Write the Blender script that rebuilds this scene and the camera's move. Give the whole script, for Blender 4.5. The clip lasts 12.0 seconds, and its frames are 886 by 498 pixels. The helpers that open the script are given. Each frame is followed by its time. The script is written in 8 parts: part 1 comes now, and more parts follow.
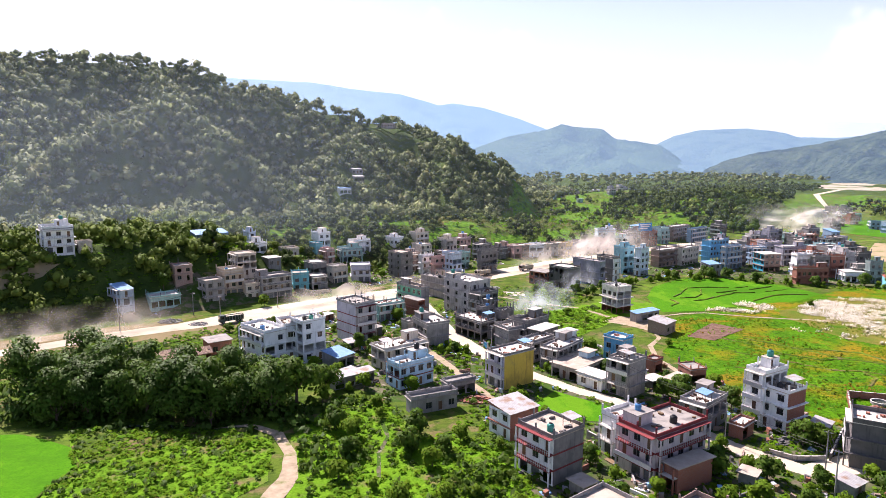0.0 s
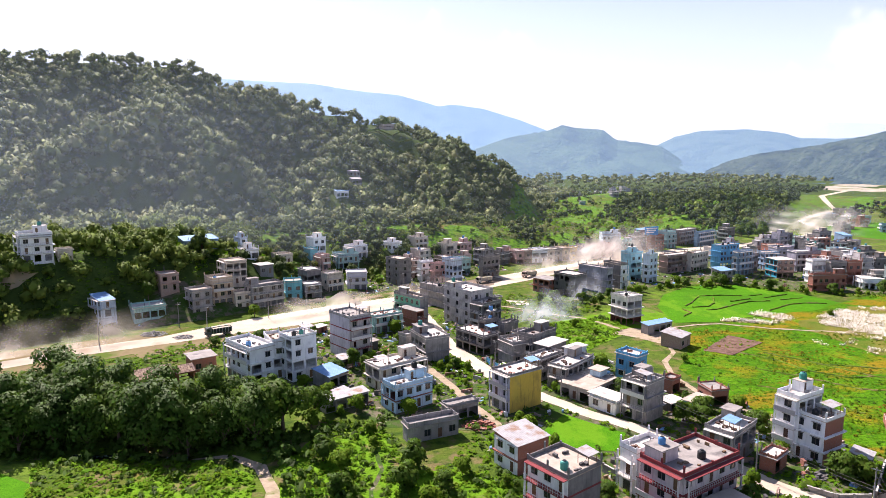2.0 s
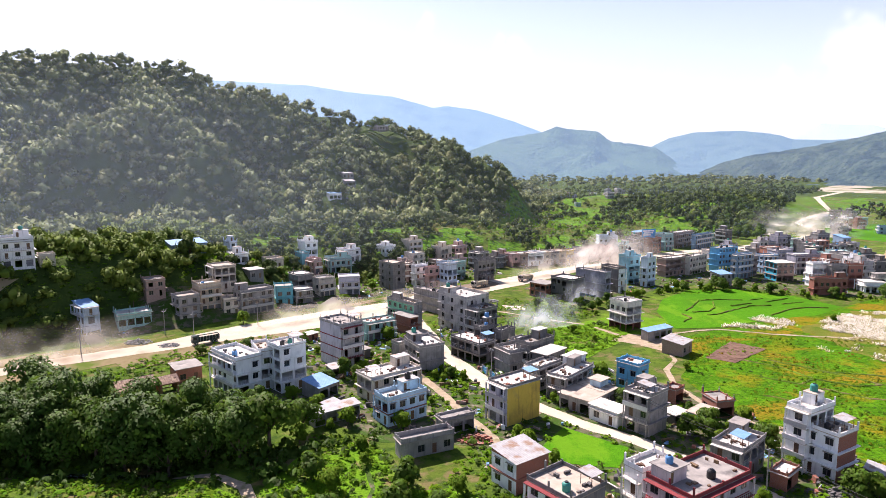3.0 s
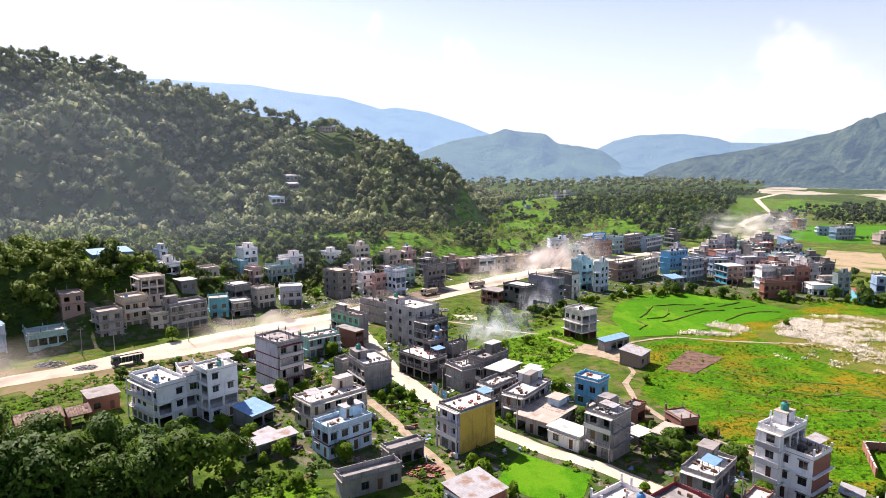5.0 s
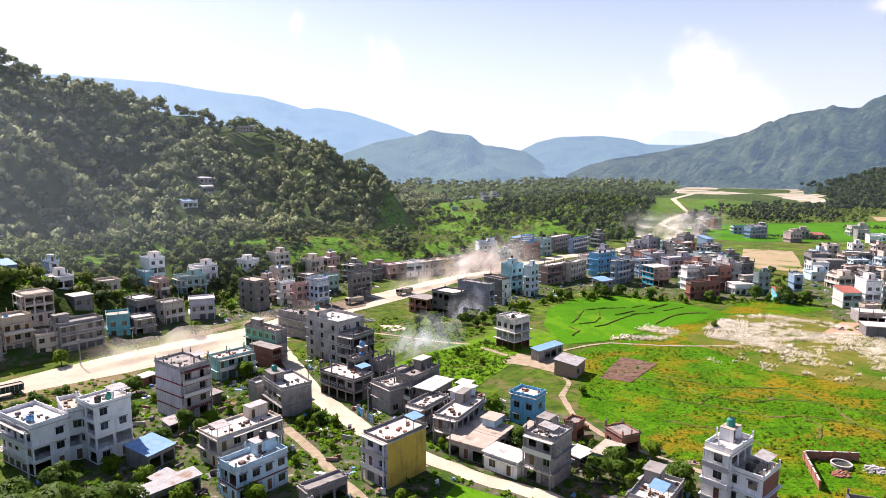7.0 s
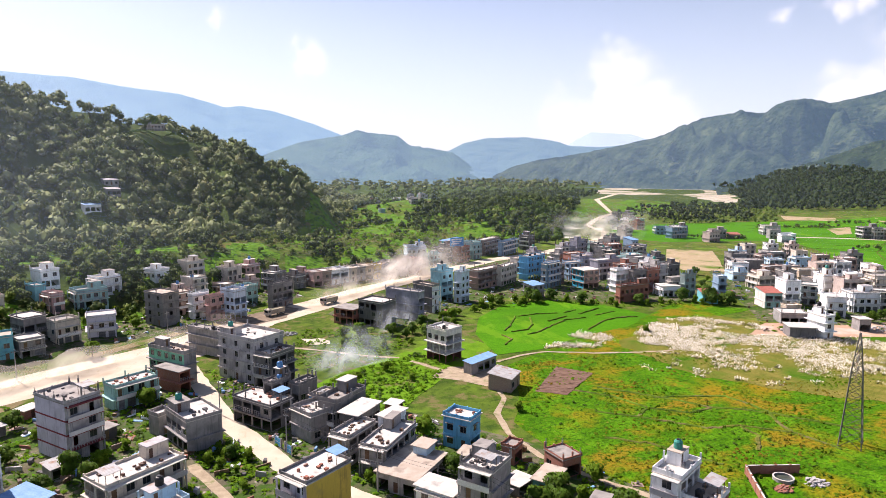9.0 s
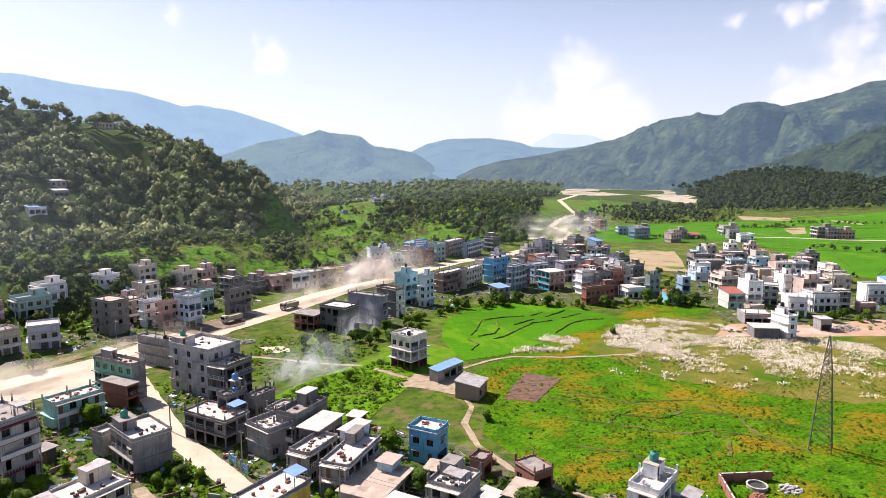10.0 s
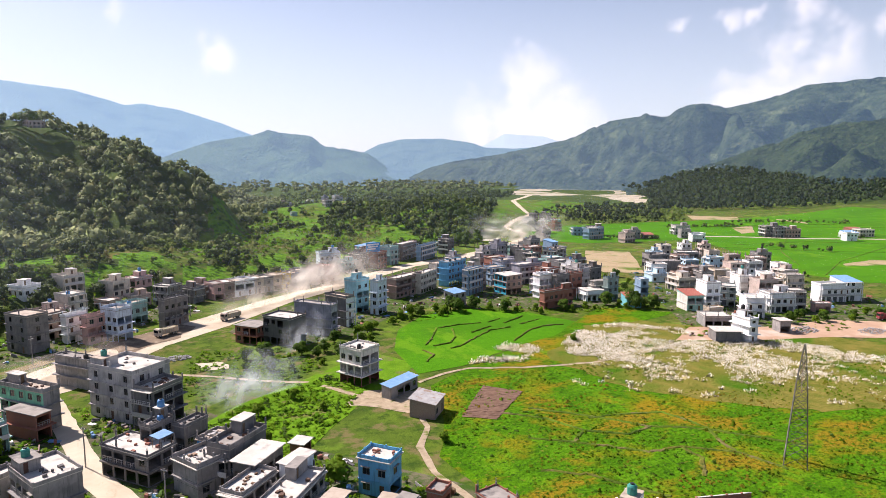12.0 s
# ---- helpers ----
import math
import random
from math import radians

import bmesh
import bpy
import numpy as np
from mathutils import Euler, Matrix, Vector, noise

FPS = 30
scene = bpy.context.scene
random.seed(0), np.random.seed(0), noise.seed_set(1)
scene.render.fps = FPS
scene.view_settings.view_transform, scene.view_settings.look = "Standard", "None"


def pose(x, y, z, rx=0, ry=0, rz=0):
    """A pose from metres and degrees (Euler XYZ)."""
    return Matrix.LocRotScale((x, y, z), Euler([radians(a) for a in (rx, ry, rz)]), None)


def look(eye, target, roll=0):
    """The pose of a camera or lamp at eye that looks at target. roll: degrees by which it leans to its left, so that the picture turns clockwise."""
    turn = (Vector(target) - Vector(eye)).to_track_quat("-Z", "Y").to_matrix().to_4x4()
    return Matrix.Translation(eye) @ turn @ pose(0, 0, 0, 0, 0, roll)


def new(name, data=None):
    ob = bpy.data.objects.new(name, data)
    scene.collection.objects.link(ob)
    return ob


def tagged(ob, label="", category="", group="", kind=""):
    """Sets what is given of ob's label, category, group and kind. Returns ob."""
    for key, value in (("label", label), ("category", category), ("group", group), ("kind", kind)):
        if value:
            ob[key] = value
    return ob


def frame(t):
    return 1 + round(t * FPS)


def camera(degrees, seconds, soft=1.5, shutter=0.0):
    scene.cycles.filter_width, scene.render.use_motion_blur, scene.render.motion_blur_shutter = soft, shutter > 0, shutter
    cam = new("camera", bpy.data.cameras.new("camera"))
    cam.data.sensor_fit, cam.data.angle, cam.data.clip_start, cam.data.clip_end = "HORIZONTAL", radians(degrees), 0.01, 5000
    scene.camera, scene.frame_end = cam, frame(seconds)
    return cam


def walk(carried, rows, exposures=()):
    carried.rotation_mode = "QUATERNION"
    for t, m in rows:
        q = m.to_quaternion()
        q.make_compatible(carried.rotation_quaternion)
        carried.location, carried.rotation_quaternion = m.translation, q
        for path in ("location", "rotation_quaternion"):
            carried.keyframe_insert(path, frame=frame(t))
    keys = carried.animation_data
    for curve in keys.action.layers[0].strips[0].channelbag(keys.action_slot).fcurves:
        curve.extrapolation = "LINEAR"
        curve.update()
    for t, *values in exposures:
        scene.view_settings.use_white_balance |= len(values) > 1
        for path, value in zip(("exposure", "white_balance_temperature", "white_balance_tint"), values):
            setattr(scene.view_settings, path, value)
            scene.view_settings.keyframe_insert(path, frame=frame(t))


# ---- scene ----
# ---- camera and its flight: seconds, place, yaw, pitch, roll ----
cam = camera(69.75, 12.0, soft=0.4)
PATH = [
    (0.0, 0.00, -0.00, 60.00, -0.000, -8.325, 0.013),
    (1.0, -0.06, 6.68, 60.15, -0.020, -8.268, -0.018),
    (1.5, 0.03, 10.09, 60.28, 0.008, -8.253, -0.049),
    (2.0, 0.03, 13.43, 60.41, -0.005, -8.220, -0.061),
    (2.5, 0.00, 16.59, 60.48, -0.145, -8.148, -0.078),
    (4.5, 1.06, 29.77, 60.74, -3.359, -7.984, -0.030),
    (5.0, 1.25, 32.89, 60.81, -5.035, -7.938, 0.039),
    (5.5, 1.63, 36.11, 60.84, -6.685, -7.885, 0.013),
    (6.0, 2.20, 39.39, 60.90, -8.318, -7.881, 0.037),
    (6.5, 2.79, 42.60, 60.93, -9.974, -7.840, 0.079),
    (7.0, 3.32, 45.64, 61.01, -11.623, -7.837, 0.041),
    (9.0, 6.49, 57.42, 61.58, -18.127, -7.774, 0.223),
    (9.5, 7.33, 60.31, 61.62, -19.774, -7.734, 0.258),
    (10.0, 8.25, 63.33, 61.57, -21.424, -7.699, 0.313),
    (10.5, 9.45, 66.28, 61.55, -23.000, -7.666, 0.310),
    (11.0, 10.72, 69.33, 61.48, -24.219, -7.650, 0.299),
    (11.5, 12.08, 72.25, 61.40, -24.924, -7.639, 0.284),
    (12.0, 13.41, 75.15, 61.29, -25.624, -7.627, 0.292),
]
walk(cam, [(t, pose(x, y, z, 0, 0, yaw) @ pose(0, 0, 0, 90 + pitch, 0, 0) @ pose(0, 0, 0, 0, 0, roll)) for t, x, y, z, yaw, pitch, roll in PATH],
     exposures=[(0.0, 0.53, 6250, 28), (3.0, 0.47, 6300, 27), (6.0, 0.38, 6350, 26), (9.0, 0.27, 6400, 25), (12.0, 0.16, 6400, 23)])

# ---- daylight: hazy sky, one sun ahead and to the left ----
SUN_FROM = Vector((-0.37, 0.61, 0.70)).normalized()
sun_data = bpy.data.lights.new("sun", "SUN")
sun_data.energy, sun_data.angle, sun_data.color = 7.4, radians(0.6), (1.0, 0.94, 0.84)
sun = new("sun", sun_data)
sun.matrix_world = look((0, 0, 200), Vector((0, 0, 200)) - SUN_FROM)

world = bpy.data.worlds.new("sky")
scene.world = world
world.use_nodes = True
wt = world.node_tree
wt.nodes.clear()
w_out = wt.nodes.new("ShaderNodeOutputWorld")
w_bg = wt.nodes.new("ShaderNodeBackground")
w_sky = wt.nodes.new("ShaderNodeTexSky")
w_sky.sky_type, w_sky.sun_disc = "NISHITA", False
w_sky.sun_elevation = math.asin(SUN_FROM.z)
w_sky.sun_rotation = math.atan2(SUN_FROM.x, SUN_FROM.y)
w_sky.air_density, w_sky.dust_density, w_sky.ozone_density, w_sky.altitude = 1.0, 1.6, 1.0, 600
w_bg.inputs[1].default_value = 0.105
# cumulus towers over the hills and a few small fair-weather clouds: azimuth, height, width
CLOUDS = [(33, 0.125, 0.062), (31.5, 0.07, 0.075), (35.5, 0.06, 0.08), (53, 0.115, 0.06), (56.5, 0.15, 0.045), (50.5, 0.09, 0.05), (45.6, 0.192, 0.018), (49.6, 0.200, 0.020), (51.2, 0.203, 0.016), (54.8, 0.207, 0.024),
          (60, 0.185, 0.02), (-1.6, 0.195, 0.024), (7, 0.15, 0.03)]
link = wt.links.new
w_tc = wt.nodes.new("ShaderNodeTexCoord")
w_noise = wt.nodes.new("ShaderNodeTexNoise")
w_noise.inputs["Scale"].default_value, w_noise.inputs["Detail"].default_value, w_noise.inputs["Roughness"].default_value = 26, 7, 0.62
link(w_tc.outputs["Generated"], w_noise.inputs["Vector"])
# the outline billows: the direction is shaken by coarse noise first
w_shake = wt.nodes.new("ShaderNodeTexNoise")
w_shake.inputs["Scale"].default_value, w_shake.inputs["Detail"].default_value = 13, 4
link(w_tc.outputs["Generated"], w_shake.inputs["Vector"])
w_off = wt.nodes.new("ShaderNodeVectorMath")
w_off.operation = "MULTIPLY_ADD"
w_off.inputs[1].default_value = (0.13, 0.13, 0.07)
link(w_shake.outputs["Color"], w_off.inputs[0])
w_base = wt.nodes.new("ShaderNodeVectorMath")
w_base.operation = "SUBTRACT"
w_base.inputs[1].default_value = (0.065, 0.065, 0.035)
link(w_tc.outputs["Generated"], w_base.inputs[0]); link(w_base.outputs[0], w_off.inputs[2])
total = None
for az, up, wide in CLOUDS:
    dist = wt.nodes.new("ShaderNodeVectorMath")
    dist.operation = "DISTANCE"
    dist.inputs[1].default_value = Vector((math.sin(radians(az)), math.cos(radians(az)), up)).normalized()
    link(w_off.outputs[0], dist.inputs[0])
    near = wt.nodes.new("ShaderNodeMapRange")
    near.inputs[1].default_value, near.inputs[2].default_value, near.inputs[3].default_value, near.inputs[4].default_value = 0, wide * 1.5, 1, 0
    link(dist.outputs["Value"], near.inputs[0])
    if total is None:
        total = near.outputs[0]
    else:
        most = wt.nodes.new("ShaderNodeMath")
        most.operation = "MAXIMUM"
        link(total, most.inputs[0]); link(near.outputs[0], most.inputs[1])
        total = most.outputs[0]
puff = wt.nodes.new("ShaderNodeMath")
puff.operation = "MULTIPLY_ADD"
puff.inputs[1].default_value = 1.3
puff.inputs[2].default_value = -0.65
link(w_noise.outputs[0], puff.inputs[0])
both = wt.nodes.new("ShaderNodeMath")
link(total, both.inputs[0]); link(puff.outputs[0], both.inputs[1])
edge = wt.nodes.new("ShaderNodeMapRange")
edge.interpolation_type = "SMOOTHSTEP"
edge.inputs[1].default_value, edge.inputs[2].default_value, edge.inputs[4].default_value = 0.2, 0.95, 0.5
link(both.outputs[0], edge.inputs[0])
w_mix = wt.nodes.new("ShaderNodeMixRGB")
w_mix.inputs[2].default_value = (12.0, 11.7, 11.4, 1)
# haze whitens the sky towards the horizon
w_sep, w_low, w_haze = (wt.nodes.new(k) for k in ("ShaderNodeSeparateXYZ", "ShaderNodeMapRange", "ShaderNodeMixRGB"))
w_low.interpolation_type = "SMOOTHSTEP"
w_low.inputs[1].default_value, w_low.inputs[2].default_value, w_low.inputs[3].default_value, w_low.inputs[4].default_value = -0.05, 0.42, 0.70, 0.0
w_haze.inputs[2].default_value = (8.5, 9.5, 10.2, 1)
link(w_tc.outputs["Generated"], w_sep.inputs[0]); link(w_sep.outputs[2], w_low.inputs[0]); link(w_low.outputs[0], w_haze.inputs[0]); link(w_sky.outputs[0], w_haze.inputs[1])
link(edge.outputs[0], w_mix.inputs[0]); link(w_haze.outputs[0], w_mix.inputs[1]); link(w_mix.outputs[0], w_bg.inputs[0]); link(w_bg.outputs[0], w_out.inputs[0])

# ---- materials ----
def rgb(c, k=1.0):
    return (c[0] * k, c[1] * k, c[2] * k, 1)


def material(name, low, high, scale=1.0, rough=0.85, bump=0.0, fine=9.0, blotch=None, blotch_scale=0.12, blotch_at=0.55, vary=0.0, metal=0.0, translucent=0.0, island=0.0, spec=0.3, coords="Object"):
    """Two-scale noise between two base colours, with stains of a third, fine relief and variation from piece to piece."""
    m = bpy.data.materials.new(name)
    m.use_nodes = True
    t = m.node_tree
    n, l = t.nodes, t.links.new
    b = n["Principled BSDF"]
    tc = n.new("ShaderNodeTexCoord")
    if coords == "World":
        src = n.new("ShaderNodeNewGeometry").outputs["Position"]
    else:
        src = tc.outputs["Object"]
    a = n.new("ShaderNodeTexNoise")
    a.inputs["Scale"].default_value, a.inputs["Detail"].default_value, a.inputs["Roughness"].default_value = scale, 6, 0.62
    l(src, a.inputs["Vector"])
    ra = n.new("ShaderNodeMapRange")
    ra.inputs[1].default_value, ra.inputs[2].default_value = 0.3, 0.7
    l(a.outputs[0], ra.inputs[0])
    mix = n.new("ShaderNodeMixRGB")
    mix.inputs[1].default_value, mix.inputs[2].default_value = rgb(low), rgb(high)
    l(ra.outputs[0], mix.inputs[0])
    col = mix.outputs[0]
    if blotch:
        s = n.new("ShaderNodeTexNoise")
        s.inputs["Scale"].default_value, s.inputs["Detail"].default_value = blotch_scale, 7
        l(src, s.inputs["Vector"])
        rs = n.new("ShaderNodeMapRange")
        rs.inputs[1].default_value, rs.inputs[2].default_value = blotch_at, blotch_at + 0.14
        l(s.outputs[0], rs.inputs[0])
        mb = n.new("ShaderNodeMixRGB")
        mb.inputs[2].default_value = rgb(blotch)
        l(rs.outputs[0], mb.inputs[0]); l(col, mb.inputs[1])
        col = mb.outputs[0]
    if vary or island:
        hv = n.new("ShaderNodeHueSaturation")
        if island:
            r = n.new("ShaderNodeNewGeometry").outputs["Random Per Island"]
        else:
            r = n.new("ShaderNodeObjectInfo").outputs["Random"]
        rv = n.new("ShaderNodeMapRange")
        k = vary or island
        rv.inputs[3].default_value, rv.inputs[4].default_value = 1 - k, 1 + k
        l(r, rv.inputs[0]); l(rv.outputs[0], hv.inputs["Value"]); l(col, hv.inputs["Color"])
        rh = n.new("ShaderNodeMapRange")
        rh.inputs[3].default_value, rh.inputs[4].default_value = 0.5 - k * 0.06, 0.5 + k * 0.06
        l(r, rh.inputs[0]); l(rh.outputs[0], hv.inputs["Hue"])
        col = hv.outputs[0]
    l(col, b.inputs["Base Color"])
    b.inputs["Roughness"].default_value, b.inputs["Metallic"].default_value = rough, metal
    b.inputs["Specular IOR Level"].default_value = spec
    if bump:
        f = n.new("ShaderNodeTexNoise")
        f.inputs["Scale"].default_value, f.inputs["Detail"].default_value = fine, 5
        l(src, f.inputs["Vector"])
        bp = n.new("ShaderNodeBump")
        bp.inputs["Strength"].default_value, bp.inputs["Distance"].default_value = bump, 0.06
        l(f.outputs[0], bp.inputs["Height"]); l(bp.outputs[0], b.inputs["Normal"])
    if translucent:
        tr = n.new("ShaderNodeBsdfTranslucent")
        l(col, tr.inputs[0])
        ms = n.new("ShaderNodeMixShader")
        ms.inputs[0].default_value = translucent
        l(b.outputs[0], ms.inputs[1]); l(tr.outputs[0], ms.inputs[2]); l(ms.outputs[0], n["Material Output"].inputs[0])
    return m


def brick_material(name, c1, c2, mortar):
    m = material(name, c1, c2, 1.2, 0.9)
    t = m.node_tree
    b = t.nodes["Principled BSDF"]
    br = t.nodes.new("ShaderNodeTexBrick")
    br.inputs["Color1"].default_value, br.inputs["Color2"].default_value, br.inputs["Mortar"].default_value = rgb(c1), rgb(c2), rgb(mortar)
    br.inputs["Scale"].default_value, br.inputs["Mortar Size"].default_value = 1.0, 0.007
    br.inputs["Brick Width"].default_value, br.inputs["Row Height"].default_value = 0.24, 0.075
    sep, com = t.nodes.new("ShaderNodeSeparateXYZ"), t.nodes.new("ShaderNodeCombineXYZ")
    add = t.nodes.new("ShaderNodeMath")
    tc = t.nodes["Texture Coordinate"]
    t.links.new(tc.outputs["Object"], sep.inputs[0]); t.links.new(sep.outputs[0], add.inputs[0]); t.links.new(sep.outputs[1], add.inputs[1])
    t.links.new(add.outputs[0], com.inputs[0]); t.links.new(sep.outputs[2], com.inputs[1]); t.links.new(com.outputs[0], br.inputs["Vector"])
    mx = t.nodes.new("ShaderNodeMixRGB")
    mx.inputs[0].default_value = 0.45
    old = b.inputs["Base Color"].links[0].from_socket
    t.links.new(br.outputs[0], mx.inputs[1]); t.links.new(old, mx.inputs[2]); t.links.new(mx.outputs[0], b.inputs["Base Color"])
    return m


def add_layer(m, colour, scale, at, width, amount, stretch=(1, 1, 1)):
    """One more stain over a material's base colour."""
    t = m.node_tree
    b = t.nodes["Principled BSDF"]
    old = b.inputs["Base Color"].links[0].from_socket
    mp, nz, rg, mx = (t.nodes.new(k) for k in ("ShaderNodeMapping", "ShaderNodeTexNoise", "ShaderNodeMapRange", "ShaderNodeMixRGB"))
    mp.inputs["Scale"].default_value = stretch
    nz.inputs["Scale"].default_value, nz.inputs["Detail"].default_value, nz.inputs["Roughness"].default_value = scale, 8, 0.65
    rg.inputs[1].default_value, rg.inputs[2].default_value, rg.inputs[4].default_value = at, at + width, amount
    mx.inputs[2].default_value = rgb(colour)
    geo = t.nodes.new("ShaderNodeNewGeometry")
    t.links.new(geo.outputs["Position"], mp.inputs[0]); t.links.new(mp.outputs[0], nz.inputs["Vector"]); t.links.new(nz.outputs[0], rg.inputs[0])
    t.links.new(rg.outputs[0], mx.inputs[0])
    for lk in list(old.links):
        t.links.new(mx.outputs[0], lk.to_socket)
    t.links.new(old, mx.inputs[1])


def paint(name, c, grime=0.56):
    """Wall paint or render with blotches and streaks that the rain has drawn; bare cement takes more of them."""
    bare = grime < 0.545
    m = material(name, tuple(v * (0.78 if bare else 0.9) for v in c), c, 0.55, 0.85, 0.2, 6, tuple((0.5 if bare else 0.66) * v + 0.04 for v in c), 0.35, grime - (0.02 if bare else 0.0), spec=0.15, coords="World")
    add_layer(m, tuple(0.6 * v + 0.02 for v in c), 0.22, 0.50, 0.10, 0.8 if bare else 0.25 if min(c) > 0.7 else 0.5)
    add_layer(m, tuple(0.34 * v + 0.03 for v in c), 1.7, 0.53, 0.14, 0.85 if bare else 0.4 if min(c) > 0.7 else 0.7, (1, 1, 0.10))
    return m


WALLS = {
    "whitewash": paint("white_wall_paint", (0.86, 0.86, 0.85), 0.62),
    "greywhite": paint("weathered_white_plaster", (0.53, 0.50, 0.48), 0.52),
    "plaster": paint("bare_cement_plaster", (0.36, 0.34, 0.325), 0.53),
    "concrete": paint("raw_concrete", (0.25, 0.235, 0.225), 0.5),
    "darkconcrete": paint("dark_weathered_concrete", (0.15, 0.14, 0.136), 0.5),
    "yellow": paint("ochre_yellow_paint", (0.62, 0.43, 0.08), 0.60),
    "blue": paint("sky_blue_paint", (0.14, 0.42, 0.64), 0.60),
    "bluegrey": paint("grey_blue_paint", (0.24, 0.35, 0.46), 0.56),
    "bluepale": paint("pale_turquoise_paint", (0.32, 0.56, 0.64), 0.58),
    "paleblue": paint("pale_blue_paint", (0.50, 0.68, 0.80), 0.60),
    "whiteblue": paint("bluish_white_paint", (0.62, 0.70, 0.76), 0.58),
    "bluewhite": paint("white_and_blue_paint", (0.58, 0.66, 0.76), 0.58),
    "aqua": paint("turquoise_paint", (0.16, 0.46, 0.52), 0.58),
    "aquapale": paint("faded_sea_green_paint", (0.34, 0.52, 0.50), 0.56),
    "cyan": paint("cyan_paint", (0.05, 0.40, 0.55), 0.60),
    "teal": paint("teal_paint", (0.16, 0.36, 0.34), 0.55),
    "tealpale": paint("pale_teal_paint", (0.34, 0.55, 0.50), 0.56),
    "green": paint("mint_green_paint", (0.22, 0.52, 0.34), 0.58),
    "greendark": paint("bottle_green_paint", (0.04, 0.18, 0.12), 0.58),
    "greengrey": paint("grey_green_paint", (0.28, 0.36, 0.34), 0.54),
    "greygreen": paint("greenish_grey_paint", (0.38, 0.44, 0.42), 0.54),
    "cream": paint("cream_paint", (0.64, 0.56, 0.46), 0.56),
    "creampale": paint("pale_cream_paint", (0.70, 0.66, 0.60), 0.56),
    "tan": paint("sand_coloured_paint", (0.56, 0.45, 0.33), 0.56),
    "pink": paint("salmon_pink_paint", (0.60, 0.38, 0.34), 0.56),
    "pinkwhite": paint("pale_pink_paint", (0.66, 0.58, 0.58), 0.58),
    "pinktan": paint("pinkish_tan_paint", (0.58, 0.46, 0.40), 0.56),
    "lilac": paint("pale_lilac_paint", (0.56, 0.54, 0.60), 0.62),
    "greylilac": paint("grey_lilac_plaster", (0.38, 0.37, 0.42), 0.54),
    "blueface": paint("bright_blue_paint", (0.05, 0.28, 0.62), 0.62),
    "red": paint("brick_red_paint", (0.25, 0.055, 0.055), 0.62),
    "brown": paint("maroon_paint", (0.22, 0.09, 0.07), 0.62),
    "brick": brick_material("red_brick", (0.34, 0.13, 0.08), (0.26, 0.10, 0.07), (0.26, 0.22, 0.19)),
    "brickpale": brick_material("dusty_brick", (0.33, 0.22, 0.17), (0.26, 0.18, 0.15), (0.36, 0.33, 0.30)),
}
ROOF_DARK = material("weathered_roof_deck", (0.22, 0.20, 0.18), (0.36, 0.33, 0.29), 0.35, 0.9, 0.2, 5, (0.14, 0.13, 0.12), 0.3, 0.52)
ROOF_BROWN = material("dusty_roof_deck", (0.36, 0.29, 0.22), (0.50, 0.43, 0.35), 0.35, 0.9, 0.2, 5, (0.24, 0.19, 0.15), 0.3, 0.54)
ROOF = material("cement_roof_deck", (0.46, 0.425, 0.37), (0.62, 0.58, 0.51), 0.35, 0.9, 0.2, 5, (0.24, 0.23, 0.21), 0.3, 0.55)
TIN = material("corrugated_tin", (0.30, 0.29, 0.28), (0.44, 0.43, 0.41), 0.8, 0.75, 0, 5, (0.28, 0.18, 0.12), 0.5, 0.52, metal=0.05)
TIN_BLUE = material("blue_painted_tin", (0.13, 0.28, 0.48), (0.22, 0.38, 0.58), 0.8, 0.75, 0, 5, (0.36, 0.38, 0.42), 0.4, 0.62)
TIN_RED = material("red_painted_tin", (0.34, 0.10, 0.07), (0.42, 0.14, 0.09), 0.8, 0.5, 0, 5, (0.30, 0.20, 0.16), 0.4, 0.62, metal=0.1)
TILE = material("clay_tile", (0.36, 0.22, 0.15), (0.52, 0.38, 0.28), 1.4, 0.9, 0, 5, vary=0.3)
PANE = material("window_glass", (0.012, 0.014, 0.018), (0.03, 0.034, 0.04), 0.6, 0.08, spec=0.6)
FRAME = material("painted_window_frame", (0.10, 0.09, 0.085), (0.20, 0.185, 0.17), 3, 0.6, vary=0.5)
SHUTTER = material("rolling_shutter_steel", (0.07, 0.075, 0.085), (0.20, 0.20, 0.21), 1.5, 0.5, vary=0.5, metal=0.3)
WOOD = material("dark_wooden_door", (0.10, 0.055, 0.03), (0.17, 0.10, 0.06), 3, 0.6, vary=0.4)
PYLON_STEEL = material("weathered_pylon_steel", (0.13, 0.12, 0.11), (0.22, 0.20, 0.19), 2, 0.7, metal=0.3)
STEEL = material("galvanised_steel", (0.32, 0.33, 0.34), (0.44, 0.45, 0.46), 4, 0.5, metal=0.7)
RAIL = material("railing_paint", (0.48, 0.46, 0.45), (0.62, 0.60, 0.58), 3, 0.6, vary=0.3)
TANK_BLACK = material("black_plastic_tank", (0.012, 0.012, 0.013), (0.03, 0.03, 0.03), 2, 0.45)
TANK_BLUE = material("blue_plastic_tank", (0.06, 0.20, 0.42), (0.09, 0.26, 0.5), 2, 0.45)
TANK_GREEN = material("green_plastic_tank", (0.03, 0.22, 0.18), (0.05, 0.28, 0.22), 2, 0.45)
GRASS = material("meadow_grass", (0.05, 0.085, 0.012), (0.10, 0.155, 0.016), 0.11, 0.95, 0.5, 1.6, (0.15, 0.125, 0.03), 0.028, 0.56, spec=0.04, coords="World")
